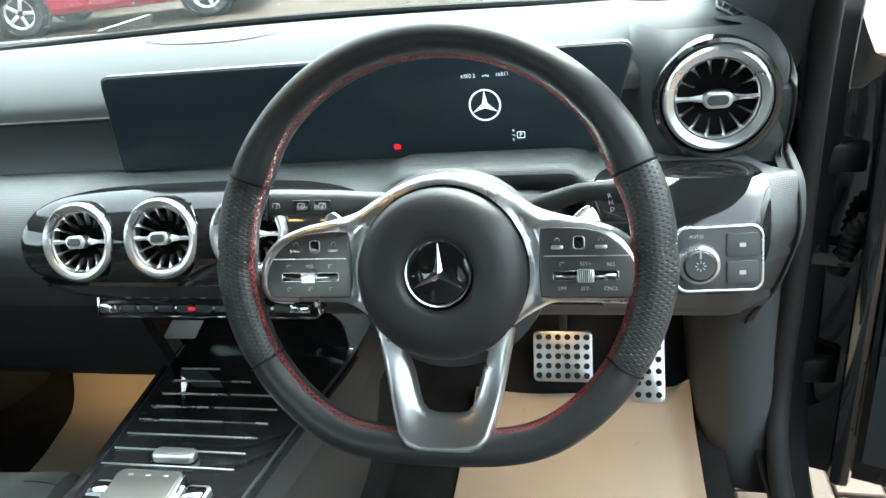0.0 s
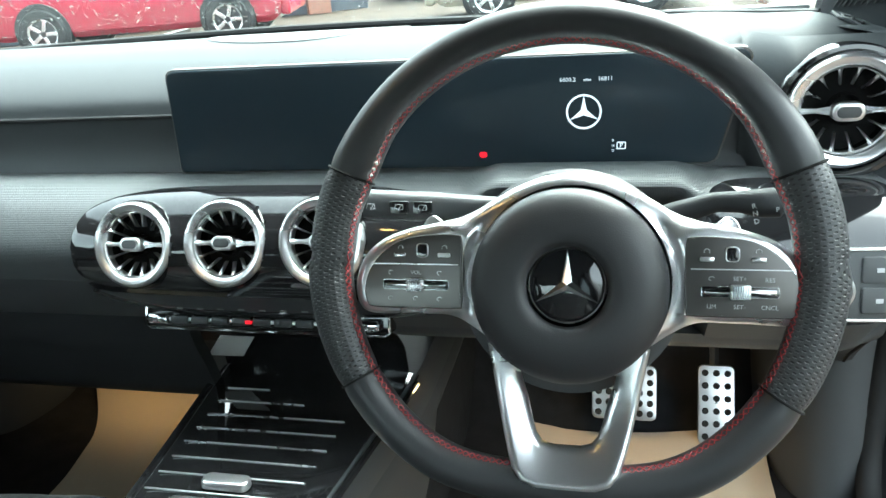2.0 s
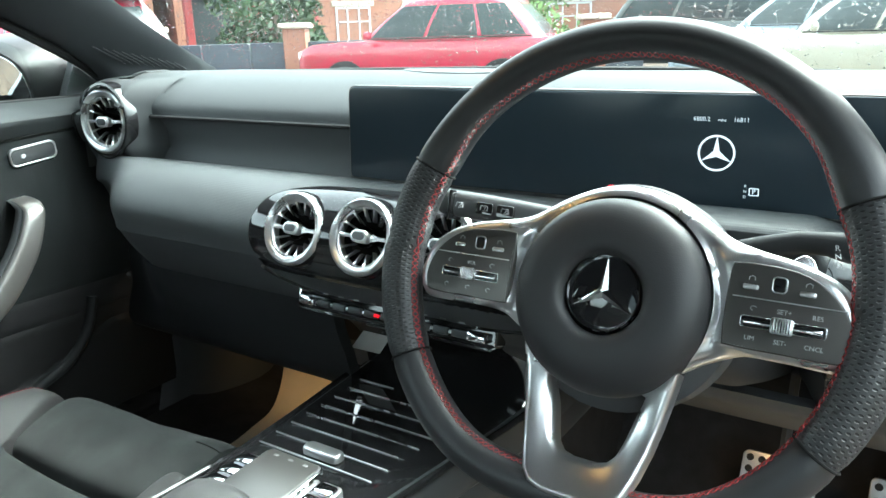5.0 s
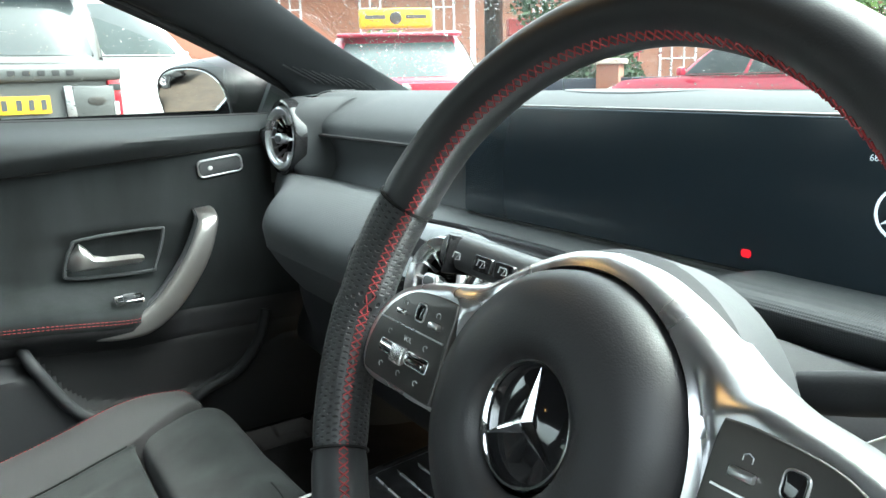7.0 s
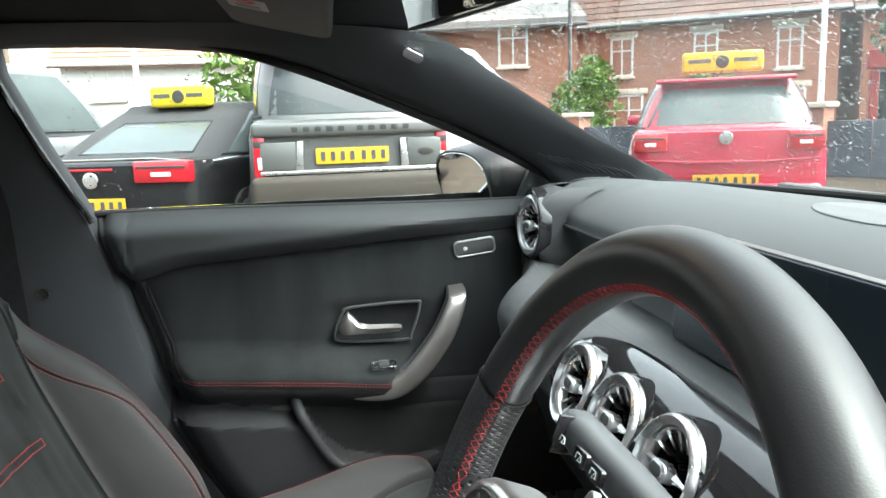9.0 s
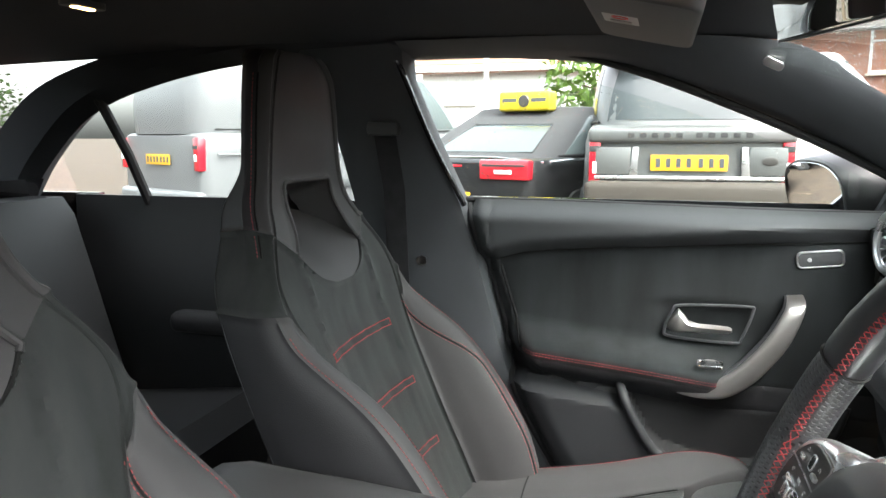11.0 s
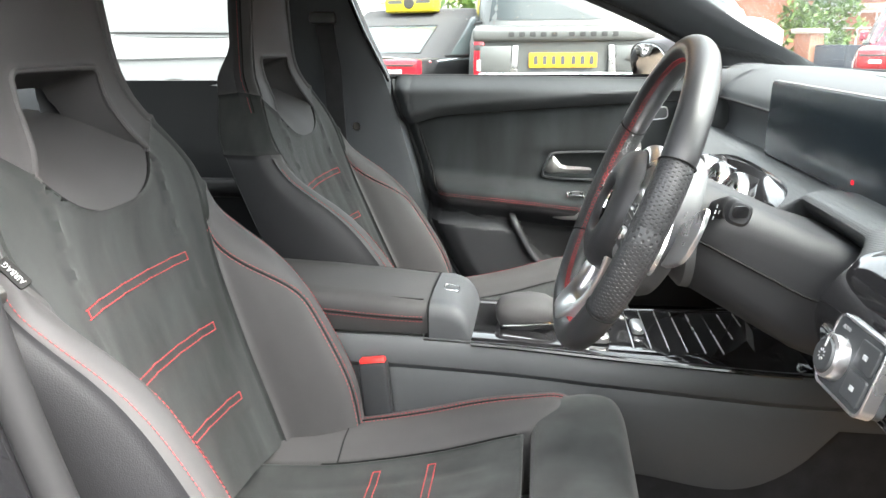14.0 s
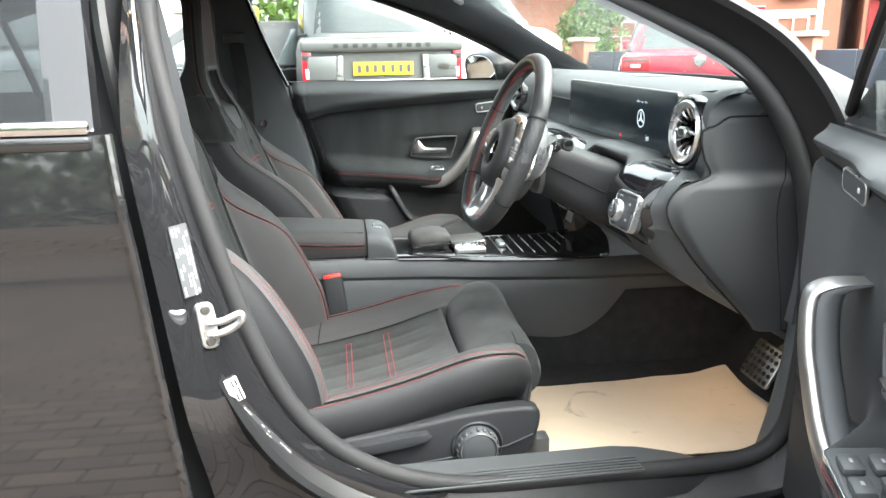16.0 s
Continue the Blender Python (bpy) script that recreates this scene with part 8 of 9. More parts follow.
# passenger side rear door and roof rail
rd = thing("rear_door", "closed black rear passenger door with grey trim", "car door", (-0.74, -1.0, 0.45), "", "structure")
part("trim_panel", sheet(lambda u, v: (-0.735 + 0.04 * math.sin(math.pi * v) ** 2, -0.66 - 0.80 * u, 0.40 + 0.62 * v), 16, 20, 0.02, (-1, 0, 0)), DOOR_PLASTIC, rd)
part("armrest", box((-0.70, -0.98, 0.735), (0.09, 0.36, 0.05), 0.02, 3), LEATHER, rd)
rpn = part("pane", sheet(lambda u, v: (-0.757 + 0.14 * v, -0.62 - 0.85 * u, 1.015 + 0.31 * v), 8, 8, 0.003, (-1, 0, 0)), PANE, rd)
rpn.visible_shadow = False
part("divider_bar", tube([(-0.745, -1.255, 1.00), (-0.70, -1.272, 1.12), (-0.63, -1.30, 1.27)], 0.012, 8), RUBBER, rd)
part("door_skin", sheet(lambda u, v: (-0.80 - 0.055 * math.sin(math.pi * min(1, 0.25 + v * 0.62)), -1.5 + 0.92 * u, 0.30 + 0.71 * v), 10, 12, 0.01, (1, 0, 0)), PAINT, rd)


def rear_rail(side):
    low = spline([(0.602, -0.55, 1.318), (0.604, -0.85, 1.308), (0.628, -1.10, 1.275), (0.665, -1.33, 1.21), (0.70, -1.50, 1.09), (0.72, -1.60, 0.98)], 5)
    rings = []
    for p in low:
        p = Vector(p)
        rings.append([(side * p.x, p.y, p.z), (side * (p.x - 0.045), p.y - 0.01, p.z + 0.025), (side * (p.x - 0.05), p.y - 0.12, p.z + 0.05), (side * (p.x + 0.06), p.y - 0.12, p.z + 0.06), (side * (p.x + 0.05), p.y - 0.01, p.z + 0.02)])
    return loft(rings)


for side in (-1, 1):
    solo("roof_rail", rear_rail(side), HEADLINER, "black roof rail trim above the rear door", "roof rail", "structure")
solo("parcel_shelf", box((0, -1.62, 0.99), (1.40, 0.30, 0.03), 0.01), CARPET, "black parcel shelf behind the bench", "parcel shelf", "structure")

for side in (-1, 1):
    vis = thing("sun_visor", "grey folded sun visor with a warning label", "sun visor", (side * 0.33, -0.12, 1.32), "sun visors")
    vm = Matrix.Translation((side * 0.36, -0.115, 1.316)) @ Matrix.Rotation(radians(-12), 4, "X")
    part("board", slab(rounded(0.40, 0.15, 0.03), 0.018, vm @ Matrix.Rotation(math.pi, 4, "X"), 0.006), PLASTIC, vis)
    part("label", slab(rounded(0.075, 0.05, 0.003), 0.001, vm @ Matrix.Translation((0.02, -0.03, -0.0005)) @ Matrix.Rotation(math.pi, 4, "X")), LABEL, vis)
    part("label_sign", slab(circle(0.012, 20), 0.001, vm @ Matrix.Translation((0.04, -0.03, -0.0017)) @ Matrix.Rotation(math.pi, 4, "X"), 0, 2, circle(0.009, 20)), RED_PLASTIC, vis)
    part("label_bars", box(vm @ Vector((0.0, -0.03, -0.0012)), (0.025, 0.03, 0.0008), 0, 1, vm.to_3x3().to_4x4()), PRINT_DIM, vis)

mirr = thing("rear_view_mirror", "frameless rear view mirror below the windscreen top", "mirror", (0.0, 0.10, 1.29))
mb = Matrix.Translation((0.050, 0.055, 1.282)) @ Matrix.Rotation(radians(19), 4, "Z") @ basis((0, 0, 0), (1, 0, 0), (0, -0.17, 1))
FACE = [(p.x, p.y) for p in spline([(-0.112, 0.026, 0), (-0.104, 0.035, 0), (0.0, 0.038, 0), (0.104, 0.035, 0), (0.112, 0.026, 0), (0.108, -0.024, 0), (0.100, -0.032, 0), (0.0, -0.033, 0), (-0.100, -0.032, 0), (-0.107, -0.024, 0)], 5, True)]
part("housing", loft([[mb @ Vector((x * k, z * k, d)) for x, z in FACE] for k, d in ((0.985, 0.0), (1.0, -0.002), (1.0, -0.008), (0.96, -0.018), (0.80, -0.028), (0.45, -0.034))]), HARD, mirr)
part("mirror_face", slab([(x * 0.985, z * 0.955) for x, z in FACE], 0.003, mb @ Matrix.Translation((0, 0, 0.0012)), 0.0008), MIRROR, mirr)
part("stalk", tube([(0.045, 0.085, 1.288), (0.02, 0.12, 1.31), (0, 0.15, 1.325)], 0.012, 8), HARD, mirr)
part("sensor_box", box((0, 0.18, 1.315), (0.11, 0.10, 0.035), 0.012), HARD, mirr)

lamp = thing("reading_lamp", "small warm lit reading lamp in the headliner", "reading lamp", (-0.22, -0.95, 1.355))
part("bezel", slab(rounded(0.075, 0.035, 0.012), 0.01, Matrix.Translation((-0.22, -0.95, 1.356)) @ Matrix.Rotation(math.pi, 4, "X"), 0.002), HARD, lamp)
part("lens", slab(rounded(0.045, 0.014, 0.006), 0.004, Matrix.Translation((-0.22, -0.95, 1.3545)) @ Matrix.Rotation(math.pi, 4, "X"), 0.001), AMBER, lamp, "warm glowing lens")

# courtesy lamps, lit while the door stands open
dome = thing("dome_lamp", "overhead console with two warm lit lenses", "dome lamp", (0, -0.02, 1.335))
part("console", slab(rounded(0.15, 0.13, 0.03), 0.02, Matrix.Translation((0, -0.03, 1.352)) @ Matrix.Rotation(math.pi, 4, "X"), 0.006), HARD, dome)
for sx in (-1, 1):
    part("lens", slab(rounded(0.034, 0.020, 0.007), 0.004, Matrix.Translation((sx * 0.045, -0.055, 1.3505)) @ Matrix.Rotation(math.pi, 4, "X"), 0.001), AMBER, dome, "warm glowing lens")
for sx in (-1, 1):
    foot_lamp = thing("footwell_lamp", "small warm footwell lamp under the dashboard", "footwell lamp", (sx * 0.42, 0.52, 0.60), "footwell lamps")
    part("housing", box((sx * 0.42, 0.52, 0.606), (0.05, 0.03, 0.018), 0.004), HARD, foot_lamp)
    part("lens", box((sx * 0.42, 0.52, 0.5955), (0.036, 0.018, 0.004), 0.001), AMBER, foot_lamp, "warm glowing lens")
    bulb = new("footwell_bulb", bpy.data.lights.new("footwell_bulb", "AREA"))
    bulb.data.shape, bulb.data.size, bulb.data.size_y = "RECTANGLE", 0.05, 0.03
    bulb.data.energy, bulb.data.color = (0.030 if sx < 0 else 0.016), (1.0, 0.66, 0.36)
    bulb.matrix_world = look((sx * 0.42, 0.52, 0.59), (sx * 0.42, 0.40, 0.35))

# ---- vehicles parked round about ----
def wheel_set(root, W, axles, r=0.32, group_mat=None):
    for ya in axles:
        for sx in (-1, 1):
            m = Matrix.Translation((sx * (W / 2 - 0.10), ya, r)) @ basis((0, 0, 0), (0, sx, 0), (0, 0, 1))
            w = part("wheel", lathe([(r * 0.62, 0.09), (r * 0.70, 0.105), (r * 0.93, 0.10), (r, 0.07), (r, -0.10), (r * 0.6, -0.10)], 32, m), TYRE, root)
            part("rim", lathe([(0, 0.06), (r * 0.16, 0.075), (r * 0.2, 0.06), (r * 0.55, 0.07), (r * 0.64, 0.095), (r * 0.66, 0.06)], 32, m), SILVER, w)
            for k in range(5):
                mm = m @ Matrix.Rotation(2 * math.pi * k / 5, 4, "Z")
                part("spoke", box(mm @ Vector((r * 0.36, 0, 0.078)), (r * 0.5, 0.05, 0.02), 0.008, 1, mm.to_3x3().to_4x4()), SILVER, w)


def vehicle(name, label, category, loc, yaw, L, W, H, belt, tail, nose, paint, glassm=None, roofm=None, low=0.22, tumble=0.16, plate=(0.75, 0.52), lamp=(0.55, 0.16, 0.20), axles=None, wheel_r=0.32, bumper=None, panel=False, back=(0.80, 0.09, 0.90)):
    """A parked vehicle; its own y runs ahead from the rear bumper. belt: height of the waist; tail: y of the foot and head of the rear window;
    nose: y of the head and foot of the windscreen, and the bonnet's height."""
    glassm = glassm or CAR_GLASS
    root = thing(name, label, category, (0, 0, 0), "parked vehicles")
    w = W / 2
    foot_r, head_r = tail
    head_f, foot_f, hood = nose

    def top(y):
        if y < foot_f:
            return belt
        return belt + (hood - belt) * smooth01(foot_f, L, y) * 0.9 - 0.10 * smooth01(L - 0.35, L, y)
    rings = []
    n = 30
    for k in range(n + 1):
        y = L * (0.5 - 0.497 * math.cos(math.pi * k / n))
        e = min(y, L - y)
        sq = max(0.62, (1 - abs(2 * y / L - 1) ** 14) ** (1 / 14.0)) * 0.985
        t = top(y) - 0.03 * (1 - smooth01(0, 0.10, e))
        lo = low + 0.14 * (1 - smooth01(0, 0.25, e))
        ring = [(-0.55, lo), (-0.90, lo + 0.02), (-0.975, lo + 0.10), (-0.995, lo + 0.22), (-1.0, (lo + t) / 2), (-0.985, t - 0.20), (-0.985, t - 0.14), (-0.955, t - 0.04), (-0.92, t - 0.008), (-0.85, t), (0.85, t), (0.92, t - 0.008), (0.955, t - 0.04), (0.985, t - 0.14), (0.985, t - 0.20), (1.0, (lo + t) / 2), (0.995, lo + 0.22), (0.975, lo + 0.10), (0.90, lo + 0.02), (0.55, lo)]
        rings.append([(x * w * sq, y, z) for x, z in ring])
    part("body", loft(rings), paint, root, sharp=30)
    wt, wb = w * (1 - tumble), w * 0.93
    zt = H - 0.04
    pw_ = 6.0

    def plan(t):
        """Half width, middle and half length of the cabin at the height t, 0 at the waist and 1 under the roof."""
        a_ = wb + (wt - wb) * t + 0.02 * math.sin(math.pi * t)
        y0, y1 = foot_r + (head_r - foot_r) * t - 0.03 * math.sin(math.pi * t), foot_f + (head_f - foot_f) * t + 0.04 * math.sin(math.pi * t)
        return a_, (y0 + y1) / 2, (y1 - y0) / 2

    def end_y(f, t, sgn, lift=0.0):
        a_, yc, b_ = plan(t)
        return (f * a_, yc + sgn * (b_ * (1 - abs(f) ** pw_) ** (1 / pw_) + lift), belt - 0.01 + (zt - belt + 0.01) * t)

    def side_x(g, t, sgn, lift=0.0):
        a_, yc, b_ = plan(t)
        return (sgn * (a_ * (1 - abs(g) ** pw_) ** (1 / pw_) + lift), yc + g * b_, belt - 0.01 + (zt - belt + 0.01) * t)

    rings = []
    for t, shrink, dz in [(k / 8, 1.0, 0.0) for k in range(9)] + [(1.0, 0.975, 0.022), (1.0, 0.93, 0.036), (1.0, 0.80, 0.046), (1.0, 0.45, 0.055), (1.0, 0.1, 0.058)]:
        a_, yc, b_ = plan(t)
        ring = []
        for q in range(64):
            c_, s_ = math.cos(2 * math.pi * q / 64), math.sin(2 * math.pi * q / 64)
            ring.append((a_ * shrink * math.copysign(abs(c_) ** (2 / pw_), c_), yc + b_ * shrink * math.copysign(abs(s_) ** (2 / pw_), s_), belt - 0.01 + (zt - belt + 0.01) * t + dz))
        rings.append(ring)
    part("cabin", loft(rings), roofm or paint, root, sharp=45)
    t0, t1 = 0.09, 0.90
    for nm, sgn, fw, ta, tb in (("rear_window", -1, *back), ("windscreen", 1, 0.86, t0, t1)):
        if panel and sgn < 0:
            continue
        part(nm, sheet(lambda u, v: end_y((2 * u - 1) * (fw - 0.06 * v), ta + (tb - ta) * v, sgn, 0.005), 14, 6, 0.008, (0, -sgn, 0)), glassm, root)
        part("window_seal", tube([end_y(f, t, sgn, 0.004) for f, t in [(fw, ta), (fw - 0.06, tb), (0.06 - fw, tb), (-fw, ta), (fw, ta)]], 0.008, 6), RUBBER, root)
    for sgn in (-1, 1):
        for g0, g1 in ((-0.86, -0.40), (-0.36, 0.20), (0.24, 0.86))[2 if panel else 0:]:
            part("window", sheet(lambda u, v: side_x(g0 + (g1 - g0) * u, t0 + (t1 - t0) * v, sgn, 0.005), 8, 6, 0.008, (-sgn, 0, 0)), glassm, root)
        part("waist_seal", tube([side_x(-0.90 + 1.8 * k / 12, t0 - 0.03, sgn, 0.008) for k in range(13)], 0.010, 6), RUBBER, root)
    part("rear_bumper", box((0, 0.02, low + 0.22), (W * 0.90, 0.14, 0.26), 0.05, 3), bumper or paint, root)
    part("front_bumper", box((0, L - 0.03, low + 0.18), (W * 0.86, 0.14, 0.28), 0.05, 3), bumper or paint, root)
    pz, pw = plate
    pl = part("number_plate", slab(rounded(pw, 0.111, 0.008), 0.008, basis((0, -0.012, pz), (1, 0, 0), (0, 0, 1)), 0.001), PLATE, root, "yellow plate with dark bars")
    for k in range(7):
        part("plate_bar", box((-pw * 0.40 + pw * 0.8 * k / 6 + (0.012 if k > 3 else 0), -0.014, pz), (0.030, 0.004, 0.064)), HARD, pl)
    lz, lw_, lh = lamp
    for sx in (-1, 1):
        la = part("tail_lamp", box((sx * (w * 0.90 - lw_ / 2), 0.035, lz), (lw_, 0.10, lh), 0.02, 2), TAIL_RED, root, "red tail lamp")
        part("reversing_lens", box((sx * (w * 0.90 - lw_ / 2), -0.018, lz - lh * 0.1), (lw_ * 0.34, 0.02, lh * 0.20), 0.005), LAMP_CLEAR, la)
        part("lamp_band", box((sx * (w * 0.90 - lw_ / 2), -0.0165, lz + lh * 0.22), (lw_ * 0.86, 0.012, lh * 0.10), 0.003), TYRE, la)
        part("headlamp", box((sx * (w * 0.72), L - 0.10, hood - 0.16), (0.30, 0.16, 0.14), 0.04, 2), LAMP_CLEAR, root)
        part("wing_mirror", box((sx * (w + 0.07), foot_f - 0.28, belt + 0.08), (0.16, 0.10, 0.12), 0.035, 2), roofm or paint, root)
    axles = axles or (0.80, L - 0.88)
    for ya in axles:
        for sx in (-1, 1):
            part("wheel_arch", slab(circle(wheel_r * 1.18, 28), 0.12, basis((sx * (w * 1.003), ya, wheel_r + 0.02), (0, sx, 0), (0, 0, 1)), 0.004), TYRE, root)
    wheel_set(root, W + 0.06, axles, wheel_r)
    root.matrix_basis = Matrix.Translation(loc) @ Matrix.Rotation(radians(yaw), 4, "Z")
    return root


# ends and wheels of the car itself
own = thing("car_ends", "glossy black nose and tail of the hatchback", "car body", (0, 0, 0), "", "structure")


def nose_point(u, v, y0, y1, w0, w1, z0, z1):
    q = 2 * u - 1
    return (q * (w0 + (w1 - w0) * v), y0 + (y1 - y0) * v - math.copysign(0.16, y1 - y0) * q ** 4 * v, z0 + (z1 - z0) * v * v)


part("bonnet_front", sheet(lambda u, v: nose_point(u, v, 1.50, 2.02, 0.78, 0.72, 0.80, 0.66), 16, 8, 0.02, (0, 0, -1)), PAINT, own)
part("front_bumper", sheet(lambda u, v: ((2 * u - 1) * (0.84 - 0.06 * v), 2.06 - 0.22 * (2 * u - 1) ** 4 - 0.04 * v, 0.22 + 0.46 * v), 16, 8, 0.03, (0, -1, 0)), PAINT, own)
part("grille", box((0, 2.045, 0.56), (0.62, 0.04, 0.18), 0.02, 2), GLOSS, own)
part("rear_bumper", sheet(lambda u, v: ((2 * u - 1) * (0.84 - 0.05 * v), -2.16 + 0.20 * (2 * u - 1) ** 4 + 0.10 * v, 0.24 + 0.46 * v), 16, 8, 0.03, (0, 1, 0)), PAINT, own)
part("tailgate", sheet(lambda u, v: ((2 * u - 1) * (0.72 - 0.10 * v), -2.06 + 0.24 * v + 0.10 * (2 * u - 1) ** 4, 0.68 + 0.40 * v), 12, 8, 0.03, (0, 1, 0)), PAINT, own)
for sx in (-1, 1):
    part("headlamp", box((sx * 0.62, 1.90, 0.66), (0.30, 0.20, 0.11), 0.04, 2), LAMP_CLEAR, own)
    part("tail_lamp", box((sx * 0.62, -2.02, 0.86), (0.34, 0.14, 0.12), 0.03, 2), TAIL_RED, own)
    part("front_wing_end", sheet(lambda u, v: (sx * (0.86 - 0.10 * u * u - 0.08 * v ** 3), 1.52 + 0.42 * u, 0.24 + 0.58 * v), 8, 8, 0.02, (-sx, 0, 0)), PAINT, own)
    part("rear_quarter", sheet(lambda u, v: (sx * (0.87 - 0.12 * u * u - 0.06 * v ** 3), -1.44 - 0.60 * u, 0.28 + 0.74 * v), 8, 8, 0.02, (-sx, 0, 0)), PAINT, own)
wheel_set(own, 1.78, (1.22, -1.56), 0.315)


def roof_sign(root, y, z, wide=0.62):
    part("roof_sign", box((0, y, z), (wide, 0.16, 0.19), 0.03, 3), YELLOW, root, "yellow roof sign")
    part("sign_disc", lathe([(0, 0.006), (0.055, 0.005), (0.06, 0)], 24, basis((0, y - 0.081, z), (1, 0, 0), (0, 0, 1))), DARK_SILVER, root)
    part("sign_bar", box((-wide * 0.28, y - 0.081, z + 0.01), (wide * 0.28, 0.004, 0.035)), GREY_PAINT, root)
    part("sign_bar", box((wide * 0.28, y - 0.081, z + 0.01), (wide * 0.28, 0.004, 0.035)), GREY_PAINT, root)


suv = vehicle("large_suv", "dark grey boxy luxury suv wet with rain", "suv", (-4.78, 0.105, 0), 90 + 2, 4.9, 1.54, 1.76, 1.245, (0.05, 0.34), (3.1, 3.75, 1.12), GREY_PAINT, None, None, 0.30, 0.14, (0.975, 0.52), (0.98, 0.085, 0.42), (0.95, 3.9), 0.38, TAUPE)
part("tailgate_band", box((0, 0.0, 1.168), (1.40, 0.07, 0.105), 0.03, 3), GREY_PAINT, suv)
for k in range(10):
    part("letter_bar", box((-0.40 + 0.082 * k + (0.05 if k > 4 else 0), -0.038, 1.168), (0.045, 0.006, 0.034), 0.004, 1), TYRE, suv)
part("roof_spoiler", box((0, 0.36, 1.735), (1.22, 0.34, 0.05), 0.02, 3), PAINT, suv, "gloss black roof spoiler")
for sx in (-1, 1):
    part("tailgate_panel", box((sx * 0.520, 0.0, 0.985), (0.25, 0.05, 0.20), 0.012, 2), GREY_PAINT, suv, "grey tailgate panel")
    part("strip_end", slab([(sx * 0.350, 0.885), (sx * 0.405, 0.885), (sx * 0.385, 1.085), (sx * 0.345, 1.085)], 0.02, basis((0, -0.030, 0), (1, 0, 0), (0, 0, 1)), 0.003), SILVER, suv)
part("tailgate_strip", box((0, -0.012, 0.868), (1.30, 0.03, 0.028), 0.006), SILVER, suv, "bright strip")
part("badge", slab(circle(0.055, 24, 0, 0, 0.030), 0.012, basis((0.53, -0.030, 0.99), (1, 0, 0), (0, 0, 1)), 0.003), DARK_SILVER, suv)
part("lower_bumper", box((0, -0.03, 0.72), (1.44, 0.14, 0.25), 0.05, 3), TAUPE, suv)
part("bumper_step", box((0, -0.05, 0.565), (1.42, 0.16, 0.06), 0.02, 2), HARD, suv)

cab = vehicle("convertible", "black convertible with a raised canvas roof and yellow roof sign", "convertible", (-5.15, -1.80, 0), 73, 4.4, 1.74, 1.44, 0.98, (0.50, 1.55), (2.5, 3.15, 0.92), PAINT_SATIN, PALE_GLASS, CANVAS, 0.22, 0.22, (0.66, 0.52), (0.90, 0.44, 0.16), back=(0.62, 0.12, 0.70))
roof_sign(cab, 1.5, 1.50, 0.56)
for sx in (-1, 1):
    part("waist_strip", tube([(sx * 0.838, 0.25, 0.955), (sx * 0.852, 0.6, 0.965), (sx * 0.852, 3.0, 0.965)], 0.014, 6), CHROME, cab, "bright waist strip")
part("waist_strip", tube([(-0.80, 0.22, 0.955), (-0.4, 0.16, 0.99), (0.4, 0.16, 0.99), (0.80, 0.22, 0.955)], 0.010, 6), CHROME, cab, "bright waist strip")
part("high_stop_lamp", box((0, 0.012, 0.925), (0.34, 0.02, 0.018), 0.004), TAIL_RED, cab)
part("badge", slab(circle(0.06, 24), 0.012, basis((0, -0.012, 0.85), (1, 0, 0), (0, 0, 1)), 0.003), SILVER, cab)

hatch = vehicle("red_hatchback", "red hatchback with a yellow roof sign, wet with rain", "hatchback", (-5.19, 3.21, 0), 64, 3.85, 1.66, 1.50, 1.06, (0.16, 0.55), (2.35, 3.0, 1.00), RED_PAINT, PALE_GLASS, None, 0.25, 0.27, (0.62, 0.52), (0.95, 0.28, 0.16), back=(0.84, 0.10, 0.86))
roof_sign(hatch, 1.0, 1.66, 0.72)
part("roof_spoiler", box((0, 0.52, 1.475), (1.16, 0.22, 0.04), 0.018, 3), RED_PAINT, hatch)
part("badge", slab(circle(0.055, 20), 0.012, basis((0, -0.012, 0.98), (1, 0, 0), (0, 0, 1)), 0.003), SILVER, hatch)
part("tailgate_crease", tube([(-0.72, 0.02, 0.80), (-0.3, -0.004, 0.78), (0.3, -0.004, 0.78), (0.72, 0.02, 0.80)], 0.010, 6), RED_PAINT, hatch)

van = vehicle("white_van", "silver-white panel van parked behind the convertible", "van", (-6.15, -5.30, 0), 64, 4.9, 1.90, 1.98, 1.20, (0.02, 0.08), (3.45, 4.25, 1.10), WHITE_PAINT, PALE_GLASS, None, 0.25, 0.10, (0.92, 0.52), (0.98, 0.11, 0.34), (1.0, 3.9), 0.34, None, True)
part("door_crease", tube([(0.945, 0.15, 0.98), (0.952, 2.0, 0.98), (0.945, 3.6, 0.98)], 0.012, 6), WHITE_PAINT, van)
part("side_moulding", box((0.945, 2.0, 0.62), (0.03, 3.2, 0.10), 0.01), HARD, van)

tall = vehicle("tall_white_van", "tall white van parked beyond the suv", "van", (-15.5, -0.3, 0), 0, 5.0, 1.95, 2.70, 1.55, (0.02, 0.10), (3.35, 4.35, 1.40), WHITE_GLOSS, PALE_GLASS, None, 0.28, 0.12)

